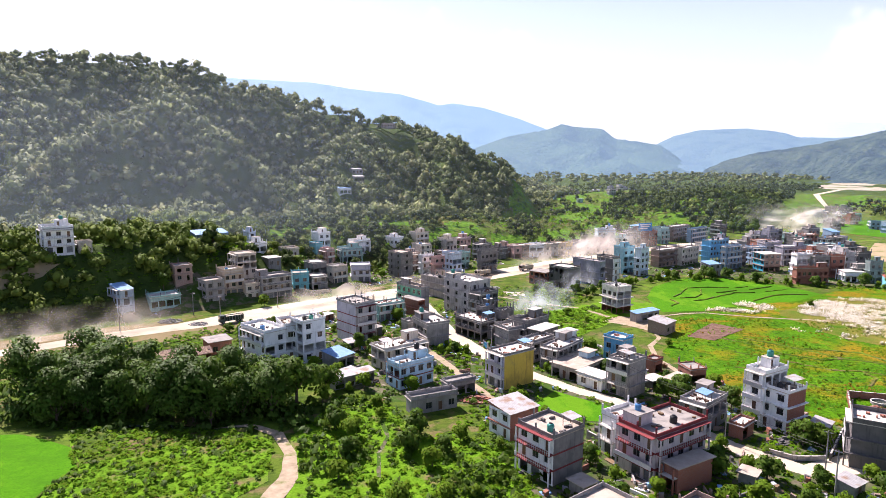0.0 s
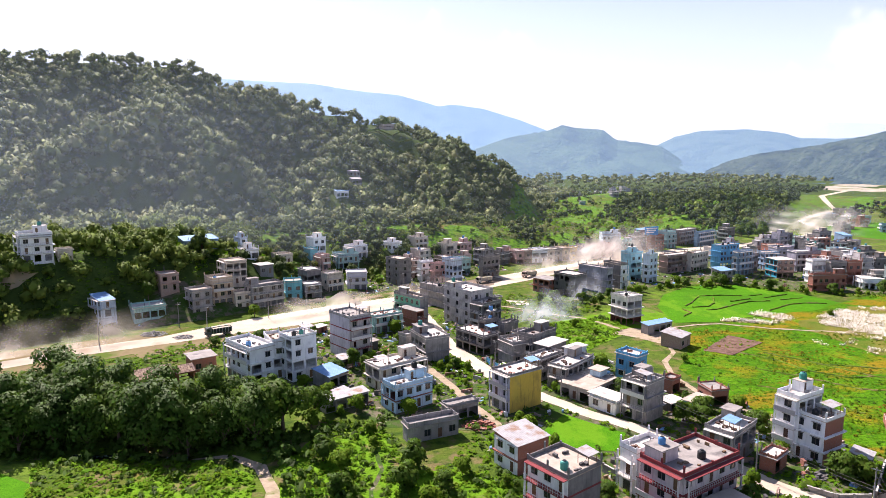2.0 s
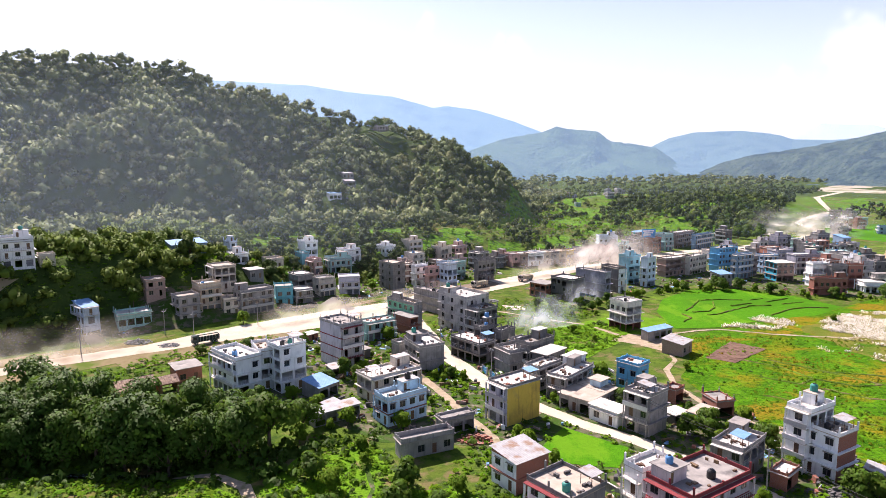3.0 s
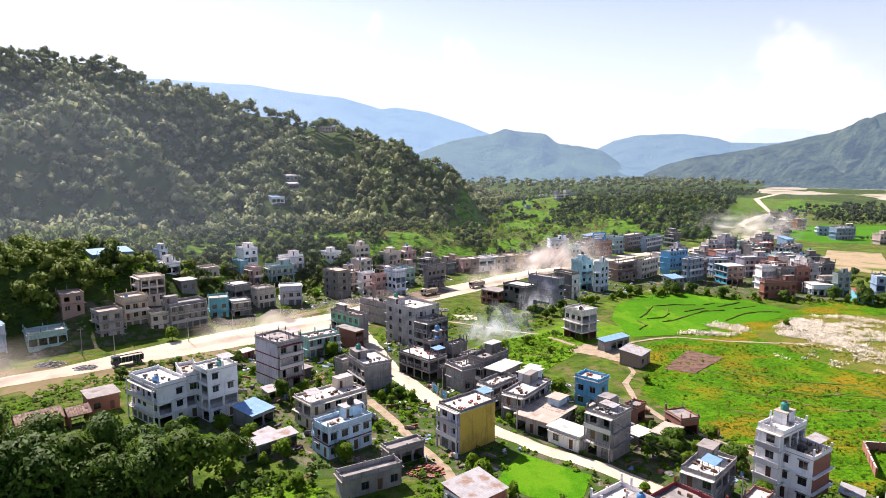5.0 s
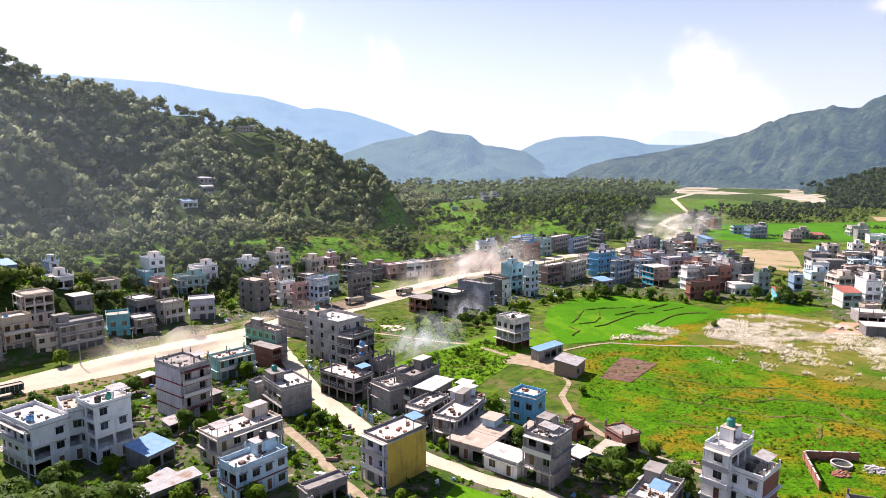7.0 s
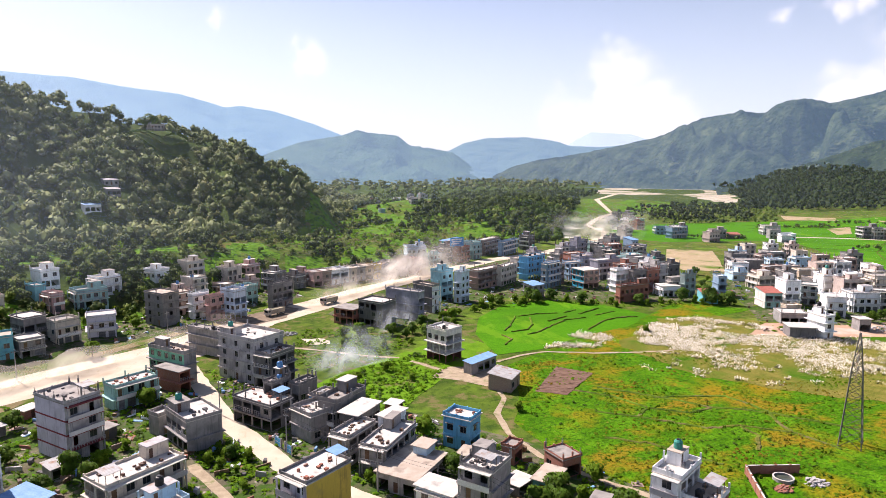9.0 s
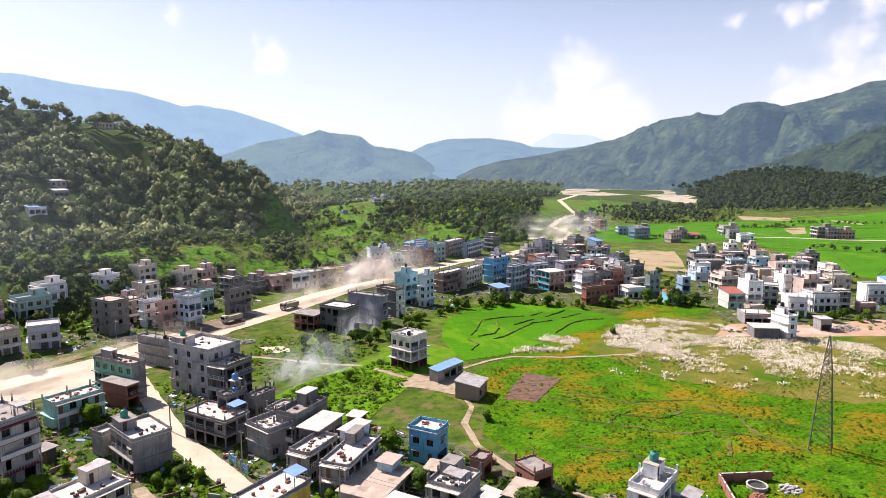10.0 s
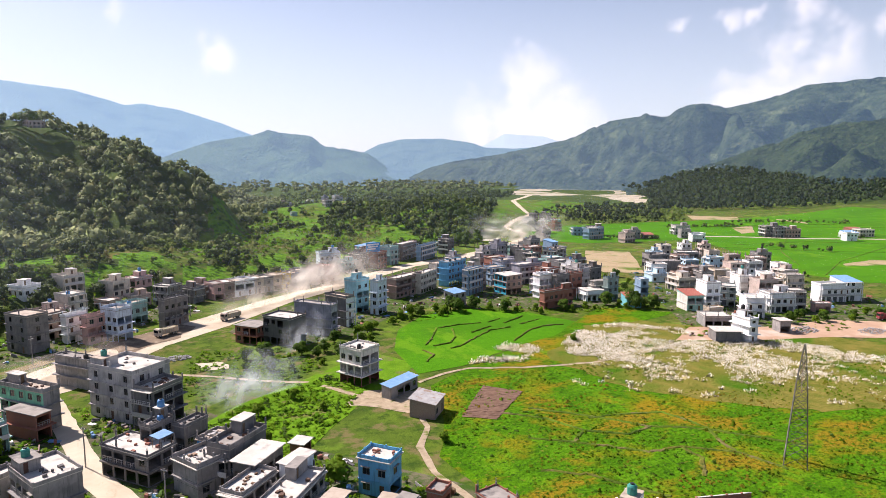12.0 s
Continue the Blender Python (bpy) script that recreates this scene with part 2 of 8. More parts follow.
FIELD = material("green_meadow", (0.030, 0.105, 0.002), (0.080, 0.215, 0.003), 0.16, 0.95, 1.0, 1.1, (0.24, 0.165, 0.008), 0.05, 0.515, spec=0.03, coords="World")
PADDY = material("young_rice", (0.050, 0.185, 0.003), (0.078, 0.235, 0.005), 0.6, 0.95, 0.8, 2.0, (0.080, 0.20, 0.006), 0.05, 0.58, spec=0.03, coords="World")
DRY_FIELD = material("dry_meadow", (0.085, 0.115, 0.012), (0.23, 0.185, 0.045), 0.14, 0.95, 1.0, 1.2, (0.050, 0.125, 0.006), 0.07, 0.53, spec=0.03, coords="World")
CROP = material("mixed_crops", (0.060, 0.16, 0.007), (0.12, 0.25, 0.012), 0.22, 0.95, 1.0, 0.7, (0.13, 0.15, 0.03), 0.06, 0.56, spec=0.04, coords="World")
SCRUB = material("wooded_ground", (0.03, 0.055, 0.012), (0.065, 0.10, 0.02), 0.08, 0.95, 0.6, 0.8, (0.10, 0.12, 0.03), 0.02, 0.6, spec=0.04, coords="World")
DUST = material("pale_dust_road", (0.46, 0.39, 0.285), (0.60, 0.52, 0.40), 0.12, 0.95, 0.3, 2.0, (0.34, 0.26, 0.175), 0.06, 0.58, spec=0.05, coords="World")
SAND = material("river_sand", (0.36, 0.31, 0.23), (0.48, 0.42, 0.33), 0.05, 0.95, 0.3, 1.0, (0.13, 0.16, 0.05), 0.02, 0.52, spec=0.05, coords="World")
BARE = material("trampled_field_earth", (0.30, 0.23, 0.13), (0.42, 0.33, 0.20), 0.12, 0.95, 0.3, 2.0, (0.09, 0.15, 0.015), 0.06, 0.52, spec=0.05, coords="World")
SOIL = material("ploughed_earth", (0.13, 0.075, 0.05), (0.20, 0.12, 0.08), 0.8, 0.95, 0.8, 3.0, coords="World")
BARK = material("bark", (0.09, 0.06, 0.04), (0.16, 0.11, 0.08), 4, 0.9, 0.3, 12)
LEAF = material("tree_leaves", (0.105, 0.128, 0.034), (0.21, 0.225, 0.055), 0.06, 0.6, translucent=0.46, island=0.26, spec=0.12, coords="World")
LEAF_GREEN = material("green_leaves", (0.046, 0.10, 0.010), (0.11, 0.185, 0.018), 0.10, 0.6, translucent=0.48, island=0.22, spec=0.10, coords="World")
LEAF_DEEP = material("deep_green_leaves", (0.030, 0.070, 0.008), (0.080, 0.145, 0.014), 0.14, 0.6, translucent=0.28, island=0.25, spec=0.10, coords="World")
LEAF_BRIGHT = material("bright_leaves", (0.088, 0.165, 0.010), (0.165, 0.26, 0.016), 0.2, 0.7, translucent=0.45, island=0.2, spec=0.06, coords="World")
LEAF_HILL = material("forest_canopy", (0.108, 0.145, 0.053), (0.225, 0.25, 0.095), 0.10, 0.7, translucent=0.14, island=0.13, spec=0.06, coords="World")
LEAF_HILL_DARK = material("dark_forest_canopy", (0.045, 0.075, 0.016), (0.10, 0.135, 0.030), 0.10, 0.7, translucent=0.14, island=0.13, spec=0.06, coords="World")
LEAF_HILL_PALE = material("pale_forest_canopy", (0.14, 0.165, 0.052), (0.25, 0.25, 0.09), 0.10, 0.7, translucent=0.2, island=0.13, spec=0.06, coords="World")
LEAF_PINE = material("dark_pine_canopy", (0.018, 0.032, 0.012), (0.050, 0.068, 0.024), 0.10, 0.7, translucent=0.1, island=0.15, spec=0.05, coords="World")
LEAF_KNOLL = material("shaded_wood_leaves", (0.028, 0.050, 0.012), (0.075, 0.105, 0.026), 0.10, 0.7, translucent=0.12, island=0.15, spec=0.05, coords="World")
LEAF_WOOD = material("woodland_leaves", (0.070, 0.120, 0.016), (0.17, 0.215, 0.036), 0.12, 0.7, translucent=0.2, island=0.15, spec=0.06, coords="World")
WEED = material("sunlit_weeds", (0.085, 0.20, 0.008), (0.18, 0.31, 0.012), 0.12, 0.8, translucent=0.5, island=0.28, spec=0.05, coords="World")
STRAW = material("straw_coloured_blades", (0.30, 0.26, 0.09), (0.55, 0.48, 0.26), 0.2, 0.95, translucent=0.4, island=0.15, spec=0.05, coords="World")
PLUME = material("white_plumed_grass", (0.84, 0.77, 0.66), (0.93, 0.88, 0.80), 0.3, 0.95, translucent=0.4, island=0.12, spec=0.05)
PATH_EARTH = material("worn_path", (0.26, 0.20, 0.13), (0.44, 0.36, 0.25), 0.5, 0.95, 0.4, 2.5, (0.12, 0.15, 0.03), 0.35, 0.56, spec=0.05, coords="World")
EARTH = material("trodden_earth", (0.085, 0.075, 0.045), (0.17, 0.15, 0.10), 0.22, 0.95, 0.5, 2.5, (0.05, 0.085, 0.016), 0.09, 0.5, spec=0.05, coords="World")


WEEDY = material("weedy_ground", (0.07, 0.17, 0.006), (0.13, 0.26, 0.010), 0.3, 0.95, 0.6, 2.0, (0.17, 0.125, 0.06), 0.14, 0.56, spec=0.04, coords="World")
add_layer(FIELD, (0.23, 0.15, 0.010), 0.06, 0.52, 0.10, 0.9, (0.7, 1.3, 1))
add_layer(FIELD, (0.085, 0.22, 0.005), 0.09, 0.55, 0.07, 0.8, (1.3, 0.7, 1))
add_layer(FIELD, (0.020, 0.058, 0.004), 0.75, 0.52, 0.10, 0.85)
add_layer(FIELD, (0.22, 0.16, 0.03), 0.5, 0.60, 0.08, 0.7, (1.0, 1.5, 1))
add_layer(FIELD, (0.11, 0.25, 0.008), 1.3, 0.56, 0.12, 0.6)
add_layer(FIELD, (0.016, 0.045, 0.004), 2.2, 0.55, 0.10, 0.7)
add_layer(PADDY, (0.035, 0.12, 0.004), 1.2, 0.54, 0.12, 0.6)
add_layer(PADDY, (0.018, 0.085, 0.003), 4.0, 0.50, 0.14, 0.6)
add_layer(PADDY, (0.042, 0.14, 0.005), 0.022, 0.50, 0.06, 0.6, (0.6, 1.4, 1))
add_layer(PADDY, (0.13, 0.27, 0.010), 0.035, 0.56, 0.05, 0.5, (1.4, 0.6, 1))
for ground_mat, deep in ((FIELD, 0.55), (DRY_FIELD, 0.5), (CROP, 0.9), (PADDY, 0.16), (GRASS, 0.6), (SCRUB, 1.2), (WEEDY, 0.5), (EARTH, 0.25)):
    ground_mat.node_tree.nodes["Bump"].inputs["Distance"].default_value = deep
add_layer(GRASS, (0.025, 0.06, 0.008), 0.35, 0.50, 0.14, 0.85)
add_layer(GRASS, (0.17, 0.13, 0.06), 0.16, 0.53, 0.08, 0.8)
add_layer(GRASS, (0.15, 0.25, 0.02), 0.05, 0.55, 0.10, 0.7)
add_layer(EARTH, (0.040, 0.090, 0.010), 0.35, 0.46, 0.10, 0.9)
add_layer(EARTH, (0.42, 0.36, 0.28), 0.28, 0.60, 0.08, 0.7)
add_layer(DUST, (0.34, 0.26, 0.17), 0.5, 0.56, 0.16, 0.5, (1.0, 0.35, 1))
add_layer(LEAF, (0.26, 0.235, 0.06), 0.028, 0.53, 0.10, 0.75)
add_layer(LEAF, (0.045, 0.066, 0.018), 0.016, 0.50, 0.08, 0.75)
add_layer(LEAF_HILL, (0.075, 0.098, 0.034), 0.12, 0.54, 0.06, 0.6)
add_layer(LEAF_HILL, (0.22, 0.21, 0.075), 0.05, 0.56, 0.08, 0.6)
add_layer(CROP, (0.020, 0.050, 0.006), 0.35, 0.50, 0.08, 0.85)
add_layer(CROP, (0.13, 0.25, 0.015), 0.08, 0.56, 0.08, 0.7)
add_layer(SCRUB, (0.09, 0.12, 0.02), 0.12, 0.56, 0.12, 0.8)


def veil(name, colour, height, low, high, top0, top1, grain, scale, ends=False, sunward=None):
    """Airborne dust or smoke: mostly clear, scattering sunlight both ways; thin near its edges."""
    m = bpy.data.materials.new(name)
    m.use_nodes = True
    t = m.node_tree
    n, l = t.nodes, t.links.new
    n.clear()
    out, mix, clear, scatter_, back, both = (n.new(k) for k in ("ShaderNodeOutputMaterial", "ShaderNodeMixShader", "ShaderNodeBsdfTransparent", "ShaderNodeBsdfDiffuse", "ShaderNodeBsdfTranslucent", "ShaderNodeMixShader"))
    scatter_.inputs[0].default_value = back.inputs[0].default_value = rgb(colour)
    both.inputs[0].default_value = 0.6
    l(scatter_.outputs[0], both.inputs[1]); l(back.outputs[0], both.inputs[2])
    tc, sep = n.new("ShaderNodeTexCoord"), n.new("ShaderNodeSeparateXYZ")
    l(tc.outputs["Object"], sep.inputs[0])
    fac = None

    def times(a, b):
        k = n.new("ShaderNodeMath")
        k.operation = "MULTIPLY"
        l(a, k.inputs[0])
        l(b, k.inputs[1])
        return k.outputs[0]

    def ramp(src, a, b, c, d):
        r = n.new("ShaderNodeMapRange")
        r.interpolation_type = "SMOOTHSTEP"
        for i, v in enumerate((a, b, c, d)):
            r.inputs[i + 1].default_value = v
        l(src, r.inputs[0])
        return r.outputs[0]

    fac = times(ramp(sep.outputs[2], low, high, 0, height), ramp(sep.outputs[2], top0, top1, 1, 0))
    if grain:
        nz = n.new("ShaderNodeTexNoise")
        nz.inputs["Scale"].default_value, nz.inputs["Detail"].default_value = scale, 5
        l(tc.outputs["Object"], nz.inputs["Vector"])
        fac = times(fac, ramp(nz.outputs[0], 0.5 - grain, 0.5 + grain, 0, 1))
    if ends:
        gen = n.new("ShaderNodeSeparateXYZ")
        l(tc.outputs["Generated"], gen.inputs[0])
        fac = times(times(fac, ramp(gen.outputs[0], 0, 0.3, 0, 1)), ramp(gen.outputs[0], 0.7, 1, 1, 0))
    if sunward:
        # glare put into the opacity: the sheet thickens towards the sun
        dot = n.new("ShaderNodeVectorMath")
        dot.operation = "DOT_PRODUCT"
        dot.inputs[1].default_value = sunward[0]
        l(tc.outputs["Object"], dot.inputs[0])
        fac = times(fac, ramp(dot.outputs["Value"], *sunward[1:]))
    l(fac, mix.inputs[0]); l(clear.outputs[0], mix.inputs[1]); l(both.outputs[0], mix.inputs[2]); l(mix.outputs[0], out.inputs[0])
    return m

# ---- builders ----
def mesh_of(name, verts, faces, mats, index=None, smooth=False):
    me = bpy.data.meshes.new(name)
    me.from_pydata([tuple(v) for v in verts], [], [tuple(f) for f in faces])
    for m in mats if isinstance(mats, (list, tuple)) else [mats]:
        me.materials.append(m)
    if index is not None:
        me.polygons.foreach_set("material_index", np.asarray(index, dtype=np.int32))
    if smooth:
        me.polygons.foreach_set("use_smooth", np.ones(len(me.polygons), dtype=bool))
    me.update()
    return me


def quads_mesh(name, co, mat, mats=None, index=None, normals=None):
    """A mesh of loose quads from an array of n x 4 x 3 corners."""
    n = len(co)
    me = bpy.data.meshes.new(name)
    me.vertices.add(4 * n)
    me.vertices.foreach_set("co", np.ascontiguousarray(co, dtype=np.float32).ravel())
    me.loops.add(4 * n)
    me.loops.foreach_set("vertex_index", np.arange(4 * n, dtype=np.int32))
    me.polygons.add(n)
    me.polygons.foreach_set("loop_start", np.arange(0, 4 * n, 4, dtype=np.int32))
    for m in mats or [mat]:
        me.materials.append(m)
    if index is not None:
        me.polygons.foreach_set("material_index", np.asarray(index, dtype=np.int32))
    me.update(calc_edges=True)
    if normals is not None:
        # each clump is shaded as part of its rounded mass
        me.polygons.foreach_set("use_smooth", np.ones(n, dtype=bool))
        data = me.attributes.new("custom_normal", "FLOAT_VECTOR", "POINT")
        normals = np.asarray(normals, dtype=np.float32)
        data.data.foreach_set("vector", (normals if normals.ndim == 3 else np.repeat(normals, 4, 0)).ravel())
        me.update()
    return me


class Solid:
    """Collects boxes and prisms into one mesh."""

    def __init__(self):
        self.v, self.f = [], []

    def box(self, x0, x1, y0, y1, z0, z1):
        n = len(self.v)
        self.v += [(x0, y0, z0), (x1, y0, z0), (x1, y1, z0), (x0, y1, z0), (x0, y0, z1), (x1, y0, z1), (x1, y1, z1), (x0, y1, z1)]
        self.f += [(n, n + 3, n + 2, n + 1), (n + 4, n + 5, n + 6, n + 7), (n, n + 1, n + 5, n + 4), (n + 1, n + 2, n + 6, n + 5), (n + 2, n + 3, n + 7, n + 6), (n + 3, n, n + 4, n + 7)]
        return self

    def quad(self, a, b, c, d):
        n = len(self.v)
        self.v += [a, b, c, d]
        self.f.append((n, n + 1, n + 2, n + 3))
        return self

    def bar(self, p, q, r, sides=4):
        p, q = Vector(p), Vector(q)
        w = (q - p).normalized()
        u = w.orthogonal().normalized()
        s = w.cross(u)
        n = len(self.v)
        for c in (p, q):
            for k in range(sides):
                a = 2 * math.pi * (k + 0.5) / sides
                self.v.append(tuple(c + r * (math.cos(a) * u + math.sin(a) * s)))
        for k in range(sides):
            j = (k + 1) % sides
            self.f.append((n + k, n + j, n + sides + j, n + sides + k))
        self.f.append(tuple(n + k for k in reversed(range(sides))))
        self.f.append(tuple(n + sides + k for k in range(sides)))
        return self

    def tube(self, x, y, z0, z1, r0, r1, sides=12):
        n = len(self.v)
        for z, r in ((z0, r0), (z1, r1)):
            for k in range(sides):
                a = 2 * math.pi * k / sides
                self.v.append((x + r * math.cos(a), y + r * math.sin(a), z))
        for k in range(sides):
            j = (k + 1) % sides
            self.f.append((n + k, n + j, n + sides + j, n + sides + k))
        self.f.append(tuple(n + k for k in reversed(range(sides))))
        self.f.append(tuple(n + sides + k for k in range(sides)))
        return self

    def mesh(self, name, mat):
        return mesh_of(name, self.v, self.f, mat)


def part(name, data, parent, label="", at=None):
    ob = new(name, data)
    ob.parent = parent
    if at is not None:
        ob.matrix_basis = at
    if label:
        tagged(ob, label)
    return ob


# ---- lie of the land ----
rng = np.random.default_rng(7)
LATTICE = rng.random((256, 256))


def value_noise(x, y):
    xi, yi = np.floor(x).astype(int), np.floor(y).astype(int)
    fx, fy = x - xi, y - yi
    fx, fy = fx * fx * (3 - 2 * fx), fy * fy * (3 - 2 * fy)
    g = lambda a, b: LATTICE[a % 256, b % 256]
    return (g(xi, yi) * (1 - fx) + g(xi + 1, yi) * fx) * (1 - fy) + (g(xi, yi + 1) * (1 - fx) + g(xi + 1, yi + 1) * fx) * fy - 0.5


def fractal(x, y, size, octaves=4):
    total, k = 0, 1.0
    for _ in range(octaves):
        total = total + k * value_noise(x / size + 31.7 * k, y / size + 11.3 * k)
        size, k = size / 2, k / 2
    return total


def ease(t):
    t = np.clip(t, 0, 1)
    return t * t * (3 - 2 * t)


def along_road(x, y):
    """Distance along the main road and to its uphill side."""
    return 0.785 * (x + 96) + 0.622 * (y - 229), -0.622 * (x + 96) + 0.785 * (y - 229)


def hill_foot(a):
    """How far uphill of the road the wooded hill begins."""
    return np.interp(a, [-300, 0, 60, 142, 200, 260, 335, 450, 600, 700], [70, 120, 146, 134, 114, 128, 172, 245, 330, 420])


# spurs that come down from the hill's crest: place and height of their backs, and how steeply their sides fall
SPURS = [([(-255, 575, 126), (-205, 500, 97), (-180, 468, 82), (-148, 436, 67), (-128, 434, 47), (-100, 438, 22)], 1.1),
         ([(-205, 492, 96), (-217, 420, 80), (-227, 372, 58), (-222, 336, 42)], 1.0),
         ([(-60, 664, 90), (-84, 592, 76), (-92, 535, 60), (-76, 482, 34), (-62, 450, 20)], 0.7),
         ([(-60, 664, 90), (0, 640, 76), (45, 602, 56), (78, 560, 26)], 0.95),
         ([(0, 640, 76), (6, 572, 52), (16, 510, 22)], 1.0),
         ([(-340, 560, 122), (-305, 460, 88), (-264, 384, 50)], 0.7)]


def spur_height(x, y):
    best = np.full(np.shape(x), -50.0)
    for line, fall in SPURS:
        for (x0, y0, z0), (x1, y1, z1) in zip(line, line[1:]):
            k = np.clip(((x - x0) * (x1 - x0) + (y - y0) * (y1 - y0)) / ((x1 - x0) ** 2 + (y1 - y0) ** 2), 0, 1)
            off = np.hypot(x - x0 - k * (x1 - x0), y - y0 - k * (y1 - y0))
            best = np.maximum(best, z0 + (z1 - z0) * k - fall * (np.sqrt(off * off + 25) - 5))
    return best


def height(x, y):
    x, y = np.asarray(x, float), np.asarray(y, float)
    a, d = along_road(x, y)
    steep = 24 * ease((d - 14) / 36)
    gentle = 18 * ease((d - 34) / 62)
    k = ease(a / 110)
    bench = (steep * (1 - k) + gentle * k) * (1 - ease((a - 150) / 220) * 0.75)
    crest = np.interp(a, [-600, -200, 0, 120, 190, 306, 400, 471, 560, 650, 720], [109, 138, 141, 145, 120, 94, 86, 74, 44, 12, 2])
    foot = hill_foot(a)
    top = np.interp(a, [-300, 120, 190, 306, 471, 650], [390, 410, 365, 335, 430, 470])
    t = np.clip((d - foot) / (top - foot), 0, 1.0)
    rise = np.where(t < 1, 0.25 * t + 0.75 * ease(t), 1.0)
    middle = np.sin(np.pi * np.clip(t, 0, 1)) ** 0.7
    gully = fractal(a * 1.0, d * 0.35, 80, 3) * 40 * middle - 30 * middle
    gully = gully - 16 * np.exp(-(((a - 146 - 0.10 * (d - 260)) / 26) ** 2)) * middle
    hill = (crest - bench) * rise + gully * (crest > 30)
    hill = np.where(d > top, hill * np.clip(1 - (d - top) / 420, 0, 1), hill)
    hill = np.maximum(hill, 0)
    spur = spur_height(x, y) - bench
    hill = np.where(d > foot - 40, np.maximum(hill, 0) + np.maximum(0, spur - hill) * ease((d - foot + 40) / 40), hill)
    hill = hill + fractal(x + 900, y, 30, 2) * 6 * ease((d - foot) / 40) * (hill > 4)
    # the wooded knoll beside the road, and another across the valley
    wood = 14 * np.exp(-(((x - 262) / 42) ** 2 + ((y - 620) / 60) ** 2))
    wood = wood + 14 * np.exp(-(((x - 330) / 75) ** 2 + ((y - 720) / 80) ** 2))
    wood = wood + 12 * np.exp(-(((x - 230) / 90) ** 2 + ((y - 800) / 50) ** 2))
    # foothills under the east mountain
    far, side = np.hypot(x, y), np.degrees(np.arctan2(x, y))
    wood = wood + 46 * ease((far - 880) / 700) * ease((side - 39) / 8) * (1 - ease((side - 80) / 20))
    # stream bed under the trees
    bed = -2.2 * np.exp(-(((y - 140) / 5) ** 2)) * ease((-40 - x) / 14)
    return bench + np.maximum(hill, 0) + wood + bed


def place(x, y):
    return float(height(x, y))


def small_plots(x, y):
    """Small terraced plots of young crops on the shelf of land under the hill and up the valley."""
    a, d = along_road(x, y)
    i = np.floor((a + 7 * np.sin(d / 23)) / 27).astype(int)
    j = np.floor((d + 4 * np.sin(a / 19)) / 13).astype(int)
    share = np.interp(a, [70, 160, 240, 900], [0.24, 0.34, 0.55, 0.55])
    return (LATTICE[i % 256, (j * 7 + 3) % 256] < share) & (d > 24) & (a > 70) & (d < hill_foot(a) - 4)


# ---- ground sheet ----
def polar_ground():
    az = np.radians(np.concatenate([np.linspace(-48, 68, 300), np.linspace(68, 312, 60)[1:-1]]))
    rad = np.concatenate([[0.0], np.geomspace(25, 4800, 250)])
    A, Rr = np.meshgrid(az, rad)
    X, Y = Rr * np.sin(A), Rr * np.cos(A)
    Z = height(X, Y)
    na, nr = len(az), len(rad)
    v = np.stack([X, Y, Z], -1).reshape(-1, 3)
    i, j = np.meshgrid(np.arange(nr - 1), np.arange(na), indexing="ij")
    jn = (j + 1) % na
    f = np.stack([i * na + j, (i + 1) * na + j, (i + 1) * na + jn, i * na + jn], -1).reshape(-1, 4)
    f = f[:, ::-1]
    me = bpy.data.meshes.new("ground")
    me.vertices.add(len(v))
    me.vertices.foreach_set("co", v.astype(np.float32).ravel())
    me.loops.add(4 * len(f))
    me.loops.foreach_set("vertex_index", f.astype(np.int32).ravel())
    me.polygons.add(len(f))
    me.polygons.foreach_set("loop_start", np.arange(0, 4 * len(f), 4, dtype=np.int32))
    me.polygons.foreach_set("use_smooth", np.ones(len(f), dtype=bool))
    c = v[f].mean(1)
    a, d = along_road(c[:, 0], c[:, 1])
    woods = ((d > 26) & (a < 190) & (a > 0)) & ~small_plots(c[:, 0], c[:, 1]) | ((d > 9) & (a < 20)) | ((d > 30) & (a < 70)) | (d > hill_foot(a)) | (np.hypot(c[:, 0], c[:, 1]) > 1100)
    me.materials.append(GRASS)
    me.materials.append(SCRUB)
    me.materials.append(CROP)
    me.polygons.foreach_set("material_index", np.where(woods, 1, np.where(small_plots(c[:, 0], c[:, 1]), 2, 0)).astype(np.int32))
    me.update(calc_edges=True)
    me.validate()
    return me


tagged(new("ground", polar_ground()), "grassy valley floor rising into a wooded hillside", "ground", kind="structure")


# ---- far ranges, distance haze put in as glow ----
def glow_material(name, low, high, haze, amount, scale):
    """Far forest: crowns as colour and relief, paler clearings, and the air's blue haze painted on as emission."""
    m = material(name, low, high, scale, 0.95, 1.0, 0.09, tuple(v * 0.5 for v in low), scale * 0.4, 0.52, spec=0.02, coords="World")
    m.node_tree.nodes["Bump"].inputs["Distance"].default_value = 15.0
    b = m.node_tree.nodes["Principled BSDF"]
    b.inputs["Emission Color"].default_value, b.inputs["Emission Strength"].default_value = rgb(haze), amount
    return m


